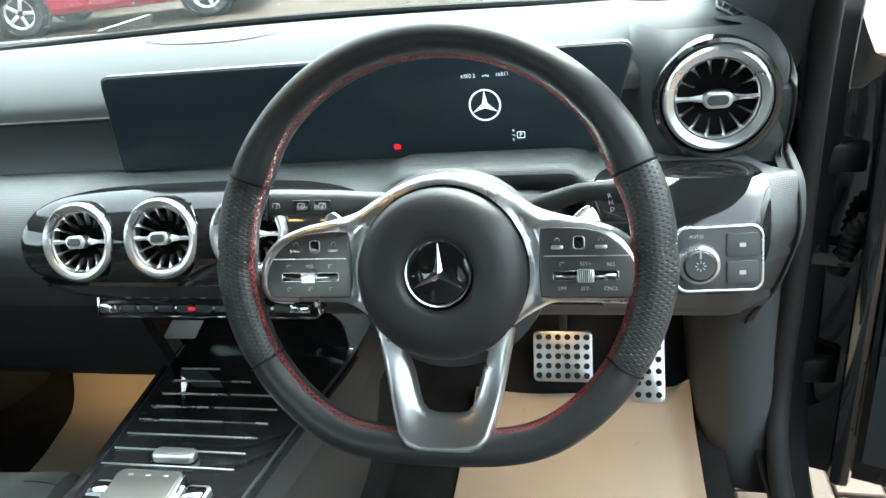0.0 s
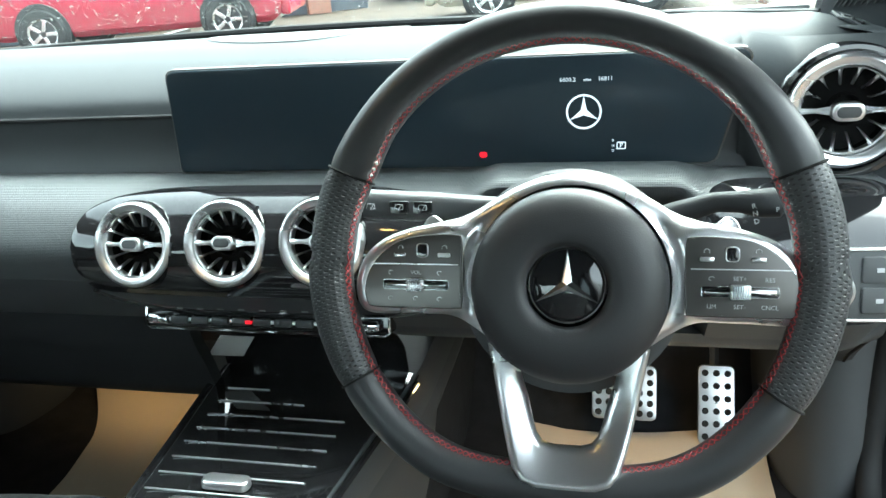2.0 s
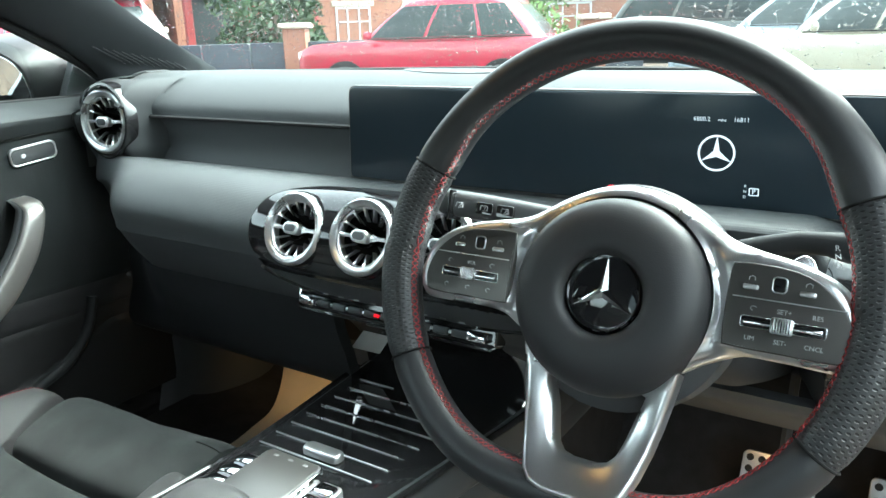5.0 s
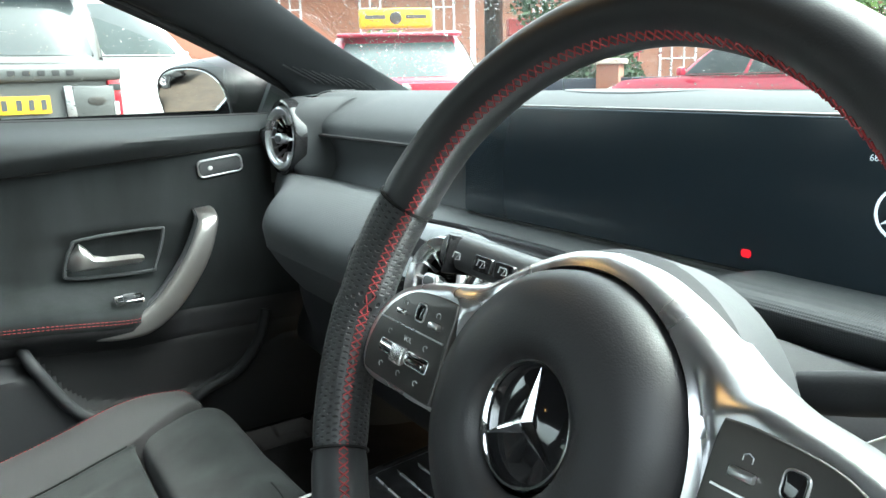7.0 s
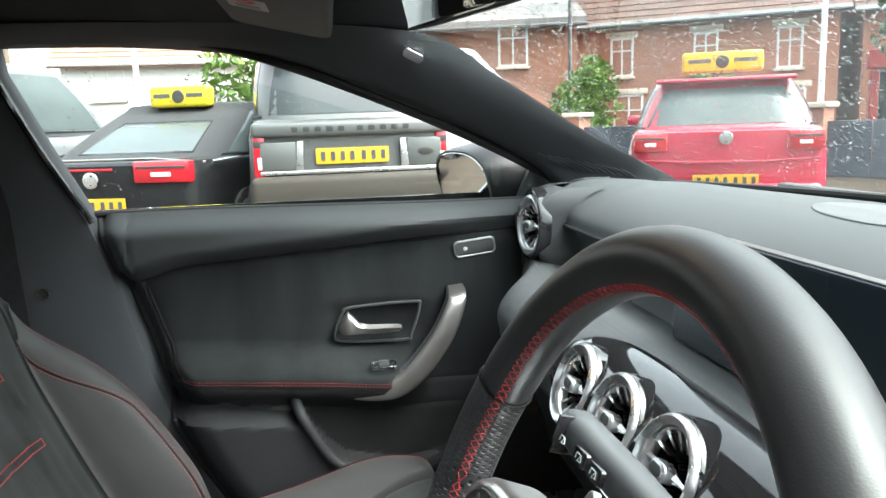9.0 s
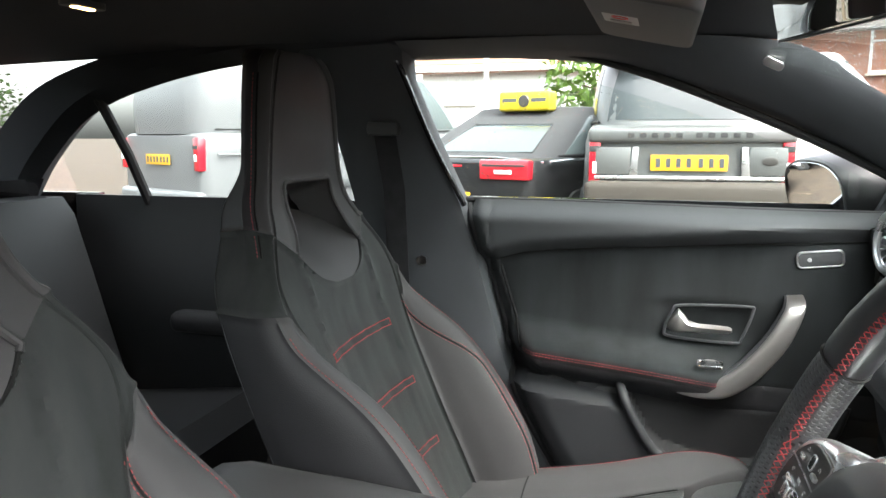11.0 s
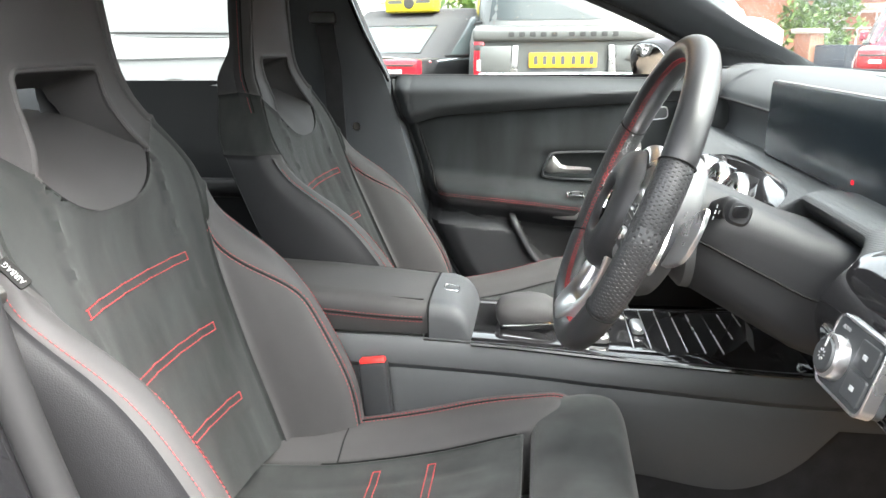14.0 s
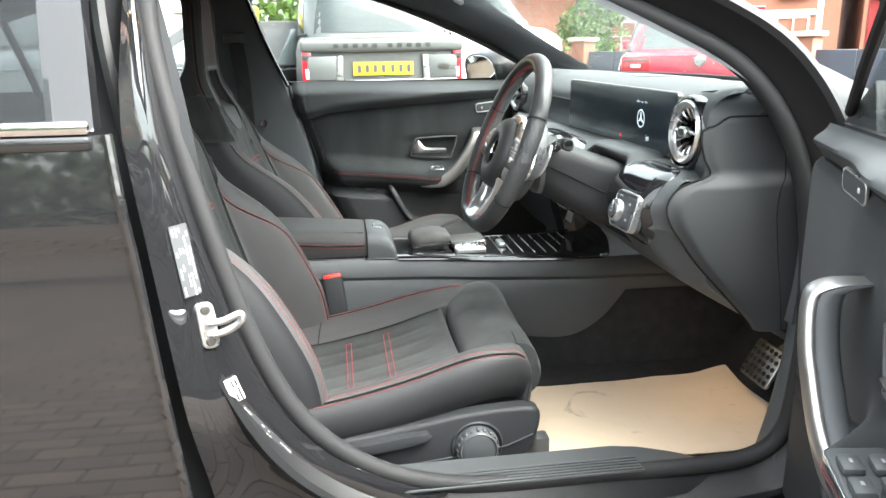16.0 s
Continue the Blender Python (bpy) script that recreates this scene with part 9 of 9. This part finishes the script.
vehicle("red_suv", "red family car parked side on beyond the windscreen", "car", (-4.15, 10.3, 0), 90 + 14, 4.2, 1.76, 1.58, 1.00, (0.25, 0.75), (2.4, 3.15, 0.96), RED_PAINT, CAR_GLASS)
vehicle("cream_hatchback", "cream small hatchback with a dark glasshouse", "hatchback", (1.55, 11.4, 0), 90 + 6, 3.8, 1.70, 1.43, 0.95, (0.30, 0.60), (2.25, 2.75, 0.90), CREAM_PAINT, PALE_GLASS, None, 0.2, 0.12)
pale = vehicle("pale_car", "pale blue estate car parked beyond the others", "car", (0.5, 15.5, 0), 90 + 4, 4.4, 1.78, 1.62, 1.02, (0.25, 0.70), (2.6, 3.3, 0.98), BLUE_PAINT, PALE_GLASS)
dark = vehicle("dark_van", "dark grey van parked beyond the others", "van", (-2.2, 17.7, 0), 92, 4.8, 1.90, 2.0, 1.15, (0.02, 0.12), (3.2, 3.9, 1.08), GREY_PAINT, CAR_GLASS, None, 0.25, 0.1)

# ---- buildings, planting and street furniture ----
def window_unit(root, m, w, h, bars=1, label=""):
    """A white casement set in a wall; m: its centre, z outwards."""
    win = part("window", slab(rounded(w, h, 0.01, 1), 0.10, m @ Matrix.Translation((0, 0, 0.02)), 0.01, 2, rounded(w - 0.16, h - 0.16, 0.01, 1)), FRAME_WHITE, root, label)
    part("pane", box(m @ Vector((0, 0, -0.03)), (w - 0.14, h - 0.14, 0.02), 0, 1, m.to_3x3().to_4x4()), PALE_GLASS if bars == 1 else CAR_GLASS, win)
    for k in range(bars):
        part("mullion", box(m @ Vector((-w / 2 + w * (k + 1) / (bars + 1), 0, -0.005)), (0.06, h - 0.14, 0.05), 0.005, 1, m.to_3x3().to_4x4()), FRAME_WHITE, win)
    part("transom", box(m @ Vector((0, h * 0.16, -0.005)), (w - 0.14, 0.05, 0.05), 0.005, 1, m.to_3x3().to_4x4()), FRAME_WHITE, win)
    part("sill", box(m @ Vector((0, -h / 2 - 0.04, 0.05)), (w + 0.14, 0.08, 0.16), 0.01, 1, m.to_3x3().to_4x4()), STONE, win)


def house(name, label, loc, yaw, L, D, eave, ridge, wallm, roofm, windows, gable=True):
    """A house; its own x runs along the front, y into the depth, the front faces -y. windows: (x, z, w, h) on the front."""
    root = thing(name, label, "house", (0, 0, 0), "houses round the car park")
    bm = bmesh.new()
    pts = [(-L / 2, 0, 0), (L / 2, 0, 0), (L / 2, 0, eave), (-L / 2, 0, eave)]
    skin(bm, [[(-L / 2, 0, 0), (-L / 2, D, 0), (-L / 2, D, eave), (-L / 2, D / 2, ridge), (-L / 2, 0, eave)], [(L / 2, 0, 0), (L / 2, D, 0), (L / 2, D, eave), (L / 2, D / 2, ridge), (L / 2, 0, eave)]])
    part("wall", bm, wallm, root)
    for sy in (0, 1):
        y0, y1 = (-0.35, D / 2) if not sy else (D + 0.35, D / 2)
        zz0 = eave - 0.35 * (ridge - eave) / (D / 2)
        part("roof_slope", sheet(lambda u, v: (-L / 2 - 0.3 + (L + 0.6) * u, y0 + (y1 - y0) * v, zz0 + (ridge + 0.05 - zz0) * v), 4, 4, 0.14, (0, 0, 1)), roofm, root)
        rows = bmesh.new()
        for k in range(14):
            v = (k + 0.5) / 14
            add_box(rows, (0, y0 + (y1 - y0) * v, zz0 + (ridge + 0.05 - zz0) * v + 0.15), (L + 0.6, abs(y1 - y0) / 14 * 0.94, 0.035), 0, 1, Matrix.Rotation(math.atan2(ridge - zz0, y1 - y0) if not sy else math.atan2(ridge - zz0, y1 - y0), 4, "X"))
        part("tile_courses", rows, roofm, root)
    part("gutter", tube([(-L / 2 - 0.3, -0.38, eave - 0.16), (L / 2 + 0.3, -0.38, eave - 0.16)], 0.06, 8), HARD if wallm is not RENDER_WALL else FRAME_WHITE, root)
    part("fascia", box((0, -0.33, eave - 0.10), (L + 0.6, 0.03, 0.20)), FRAME_WHITE, root)
    for x, z, w, h in windows:
        window_unit(root, basis((x, -0.01, z), (1, 0, 0), (0, 0, 1)), w, h, 1 if w < 1.3 else 2)
        if wallm is BRICK:
            part("lintel", box((x, -0.02, z + h / 2 + 0.11), (w + 0.3, 0.08, 0.20), 0.01), STONE, root)
    if ridge > 6:
        ch = part("chimney", box((L * 0.28, D / 2, ridge + 0.5), (0.8, 0.6, 1.4), 0.02), wallm, root)
        for k in (-0.2, 0.2):
            part("chimney_pot", lathe([(0.0, 0.45), (0.10, 0.45), (0.12, 0.0)], 12, Matrix.Translation((L * 0.28 + k, D / 2, ridge + 1.2))), TILE_ROOF, ch)
    root.matrix_basis = Matrix.Translation(loc) @ Matrix.Rotation(radians(yaw), 4, "Z")
    return root


house("white_office", "low white rendered building with a brown tiled roof", (-26.0, -5.65, 0), 90, 6.0, 6.0, 3.66, 5.9, RENDER_WALL, TILE_ROOF, [(-1.56, 2.88, 1.10, 1.06), (1.80, 2.92, 0.92, 0.78), (0.25, 2.75, 0.45, 0.42)])
house("brick_house", "red brick terraced house with white sash windows", (-23.9, 12.6, 0), 60, 8.5, 8, 4.5, 7.6, BRICK, DARK_TILE, [(-2.6, 3.3, 0.8, 1.35), (0.2, 3.3, 0.8, 1.35), (2.8, 3.3, 0.8, 1.35), (-2.6, 1.2, 1.5, 1.6), (2.6, 1.2, 1.5, 1.6)])
house("brick_house", "red brick terraced house with white sash windows", (-19.4, 20.6, 0), 60, 8.5, 8, 4.4, 7.2, BRICK, DARK_TILE, [(-2.8, 3.2, 0.75, 1.25), (-0.6, 3.2, 0.75, 1.25), (2.4, 3.2, 0.9, 1.25), (-2.4, 1.3, 1.8, 1.8), (2.2, 1.3, 1.4, 1.6)])
house("brick_house", "red brick house beyond the parked vans", (-24.6, 4.6, 0), 76, 7.4, 8, 4.4, 5.4, BRICK, SLATE, [(-1.8, 3.7, 1.0, 1.4), (1.6, 3.7, 1.0, 1.4), (0, 1.2, 1.5, 1.4)])
house("brick_house", "red brick house far beyond the windscreen", (-8.5, 30.0, 0), 10, 14.0, 8, 5.6, 8.6, BRICK, SLATE, [(-5, 4.0, 1.0, 1.6), (-2, 4.0, 1.0, 1.6), (1, 4.0, 1.0, 1.6), (4, 4.0, 1.0, 1.6), (-4, 1.3, 1.8, 1.6), (3, 1.3, 1.8, 1.6)])
house("brick_house", "red brick house far across the car park", (12.0, 32.0, 0), -6, 16.0, 8, 5.4, 8.2, BRICK, SLATE, [(-6, 4.0, 1.0, 1.6), (-2, 4.0, 1.0, 1.6), (2, 4.0, 1.0, 1.6), (6, 4.0, 1.0, 1.6)])

shop = thing("shop_front", "red fronted shop with a white and blue notice board", "shop", (0, 0, 0))
sm_ = Matrix.Translation((-17.0, 16.2, 0)) @ Matrix.Rotation(radians(62), 4, "Z")
for nm, c, s, mt in (("stall_riser", (0, 0, 0.35), (4.0, 0.3, 0.7), SHOP_RED), ("fascia", (0, -0.05, 2.5), (4.2, 0.4, 0.5), SHOP_RED), ("post", (-1.9, 0, 1.4), (0.22, 0.3, 2.4), SHOP_RED), ("post", (0.1, 0, 1.4), (0.18, 0.3, 2.4), SHOP_RED), ("post", (1.9, 0, 1.4), (0.22, 0.3, 2.4), SHOP_RED), ("shop_window", (-0.9, 0.05, 1.5), (1.8, 0.05, 1.6), CAR_GLASS), ("shop_window", (1.0, 0.05, 1.5), (1.6, 0.05, 1.6), CAR_GLASS)):
    part(nm, box(c, s, 0.02, 1), mt, shop)
shop.matrix_basis = sm_

# fence with brick piers and a notice board
fence = thing("fence", "dark panelled fence between brick piers", "fence", (0, 0, 0))
rng = random.Random(3)
for k in range(16):
    part("panel", box((-9.3 + 0.92 * k, 0, 0.50), (0.90, 0.06, 1.0), 0.01, 1), FENCE_DARK, fence)
for k in range(6):
    pier = part("pier", box((-9.8 + 2.76 * k, 0, 0.62), (0.42, 0.42, 1.24), 0.01, 1), BRICK, fence)
    part("coping", box((-9.8 + 2.76 * k, 0, 1.29), (0.56, 0.56, 0.10), 0.02, 1), STONE, pier)
part("notice_board", box((-6.6, -0.08, 0.95), (1.7, 0.04, 0.42), 0.01, 1), FRAME_WHITE, fence, "white notice board")
part("board_field", box((-7.0, -0.11, 0.95), (0.5, 0.02, 0.28)), SHOP_BLUE, fence)
part("board_field", box((-6.4, -0.11, 0.95), (0.2, 0.02, 0.22)), SHOP_RED, fence)
fence.matrix_basis = Matrix.Translation((-8.3, 11.0, 0)) @ Matrix.Rotation(radians(32), 4, "Z")


def pole(x, y, h, r, mat_, label):
    solo("lamp_post", loft([[(x + rr * math.cos(a), y + rr * math.sin(a), z) for a in [k * math.pi / 6 for k in range(12)]] for z, rr in ((0, r * 1.5), (1.0, r * 1.4), (1.05, r), (h, r * 0.7))]), mat_, label, "post", "", "posts")


pole(-16.5, 12.0, 8, 0.075, POLE, "tall pale steel post beside the road")
pole(-20.5, 6.9, 8, 0.06, HARD, "slim dark post beside the houses")
pole(-15.8, -3.9, 7, 0.06, POLE, "slim pale post in front of the white building")
pole(-18.5, -7.4, 7, 0.10, BARK, "timber telegraph pole behind the vans")


def tree(loc, height, spread, seed, leafm, label, count=2600, trunk_h=0.35):
    """A trunk with limbs and a crown of many separate leaves."""
    rng = random.Random(seed)
    root = thing("tree", label, "tree", loc, "trees")
    L = Vector(loc)
    part("trunk", tube([L, L + Vector((0.05, 0, height * 0.25)), L + Vector((-0.03, 0.04, height * 0.6))], lambda t: 0.05 * height * (1 - 0.7 * t) * 0.5 + 0.02, 8), BARK, root)
    clumps = []
    for k in range(26):
        a, q = rng.random() * 6.283, rng.random() ** 0.5
        c = L + Vector((math.cos(a) * spread * q * 0.8, math.sin(a) * spread * q * 0.8, height * (trunk_h + (1 - trunk_h) * rng.random() * (1.0 - 0.35 * q))))
        clumps.append((c, spread * (0.25 + 0.22 * rng.random())))
        if k < 8:
            part("limb", tube([L + Vector((0, 0, height * 0.35)), (L + Vector((0, 0, height * 0.45)) + c) / 2, c], lambda t: 0.03 * (1 - 0.7 * t) + 0.006, 5), BARK, root)
    bm = bmesh.new()
    for k in range(count):
        c, r = clumps[k % len(clumps)]
        d = Vector((rng.gauss(0, 1), rng.gauss(0, 1), rng.gauss(0, 0.8)))
        p = c + d.normalized() * r * (0.5 + 0.55 * rng.random())
        s = 0.05 + 0.07 * rng.random()
        n1 = Vector((rng.gauss(0, 1), rng.gauss(0, 1), rng.gauss(0, 1))).normalized()
        n2 = n1.orthogonal().normalized()
        vs = [bm.verts.new(p + q) for q in (-n1 * s, n2 * s * 0.5 + n1 * 0.1 * s, n1 * s * 1.1, -n2 * s * 0.5 + n1 * 0.1 * s)]
        bm.faces.new(vs)
    part("crown", bm, leafm, root, flat=True)


tree((-13.0, -0.3, 0), 3.9, 2.0, 2, LEAF, "bright green bushy tree behind the suv", 4200, 0.1)
tree((-18.5, 6.6, 0), 2.8, 1.2, 4, LEAF, "green shrub in a front garden", 2600, 0.1)
tree((-13.4, 13.4, 0), 6.2, 1.75, 7, LEAF_DARK, "broad dark green tree behind the fence", 9000, 0.12)
tree((-7.3, 15.6, 0), 4.2, 1.5, 9, LEAF, "light green shrub behind the fence", 3200, 0.1)
tree((-13.5, 7.2, 0), 2.3, 1.0, 12, LEAF, "green bush beside the brick pier", 2000, 0.1)
for k, (x, y) in enumerate(((11.0, -9.5), (11.5, -5.5), (12.0, -1.5), (13, 3.5), (14, 9), (9, -14), (-2, -24), (-16, -20))):
    tree((x, y, 0), 6.5, 2.9, 20 + k, LEAF_DARK, "dark green tree at the edge of the car park", 4200, 0.12)


# unseen hedge, added to hide the bright horizon from the rear door's reflection
def hedge():
    rng = random.Random(71)
    bm = bmesh.new()
    for k in range(16000):
        p = Vector((9.6 + 0.8 * rng.random() + 0.4 * math.sin(k), -16 + 32 * rng.random(), 0))
        p.z = 2.1 * rng.random() ** 0.7 + 0.2 * math.sin(p.y * 1.7) * rng.random()
        s = 0.06 + 0.09 * rng.random()
        n1 = Vector((rng.gauss(0, 1), rng.gauss(0, 1), rng.gauss(0, 1))).normalized()
        n2 = n1.orthogonal().normalized()
        bm.faces.new([bm.verts.new(p + q) for q in (-n1 * s, n2 * s * 0.55, n1 * s * 1.1, -n2 * s * 0.55)])
    return bm


tagged(part("hedge", hedge(), LEAF_DARK, None, "", 38, True), "unseen dark leafy hedge added to darken reflections in the car's paint", "hedge", "", "stuff")

# ---- paving blocks beside the driver's door ----
ground_sheet = [o for o in scene.objects if o.name == "ground"][0]
rng = random.Random(12)


def block(bm, x, y, turn):
    c = Matrix.Translation((x, y, 0.004 + 0.002 * rng.random())) @ Matrix.Rotation(radians(turn) + 0.02 * (rng.random() - 0.5), 4, "Z")
    low = [bm.verts.new(c @ Vector((sx * 0.097, sy * 0.047, -0.008))) for sx, sy in ((-1, -1), (1, -1), (1, 1), (-1, 1))]
    mid = [bm.verts.new(c @ Vector((sx * 0.097, sy * 0.047, 0.004))) for sx, sy in ((-1, -1), (1, -1), (1, 1), (-1, 1))]
    up = [bm.verts.new(c @ Vector((sx * 0.093, sy * 0.043, 0.008))) for sx, sy in ((-1, -1), (1, -1), (1, 1), (-1, 1))]
    for a, b in ((low, mid), (mid, up)):
        for k in range(4):
            bm.faces.new((a[k], a[(k + 1) % 4], b[(k + 1) % 4], b[k]))
    bm.faces.new(up)


shared = None
for i in range(15):
    for j in range(18):
        x, y = 1.02 + 0.1 * i, -1.75 + 0.2 * j + 0.1 * (i % 2)
        if shared is None:
            bm = bmesh.new()
            add_box(bm, (0, 0, 0), (0.194, 0.094, 0.016), 0.004, 1)
            first = part("paving_block", bm, BLOCK, ground_sheet)
            shared = first.data
            piece = first
        else:
            piece = new("paving_block", shared)
            piece.parent = ground_sheet
        piece.matrix_basis = Matrix.Translation((x, y, 0.004 + 0.002 * rng.random())) @ Matrix.Rotation(radians(90) + 0.02 * (rng.random() - 0.5), 4, "Z")
rest = bmesh.new()
for i in range(-6, 40):
    for j in range(-6, 28):
        if 0 <= i < 15 and 0 <= j < 18:
            continue
        block(rest, 1.02 + 0.1 * i, -1.75 + 0.2 * j + 0.1 * (i % 2), 90)
tagged(part("paving_field", rest, BLOCK, None), "brown block paving round the car", "paving", "", "stuff")
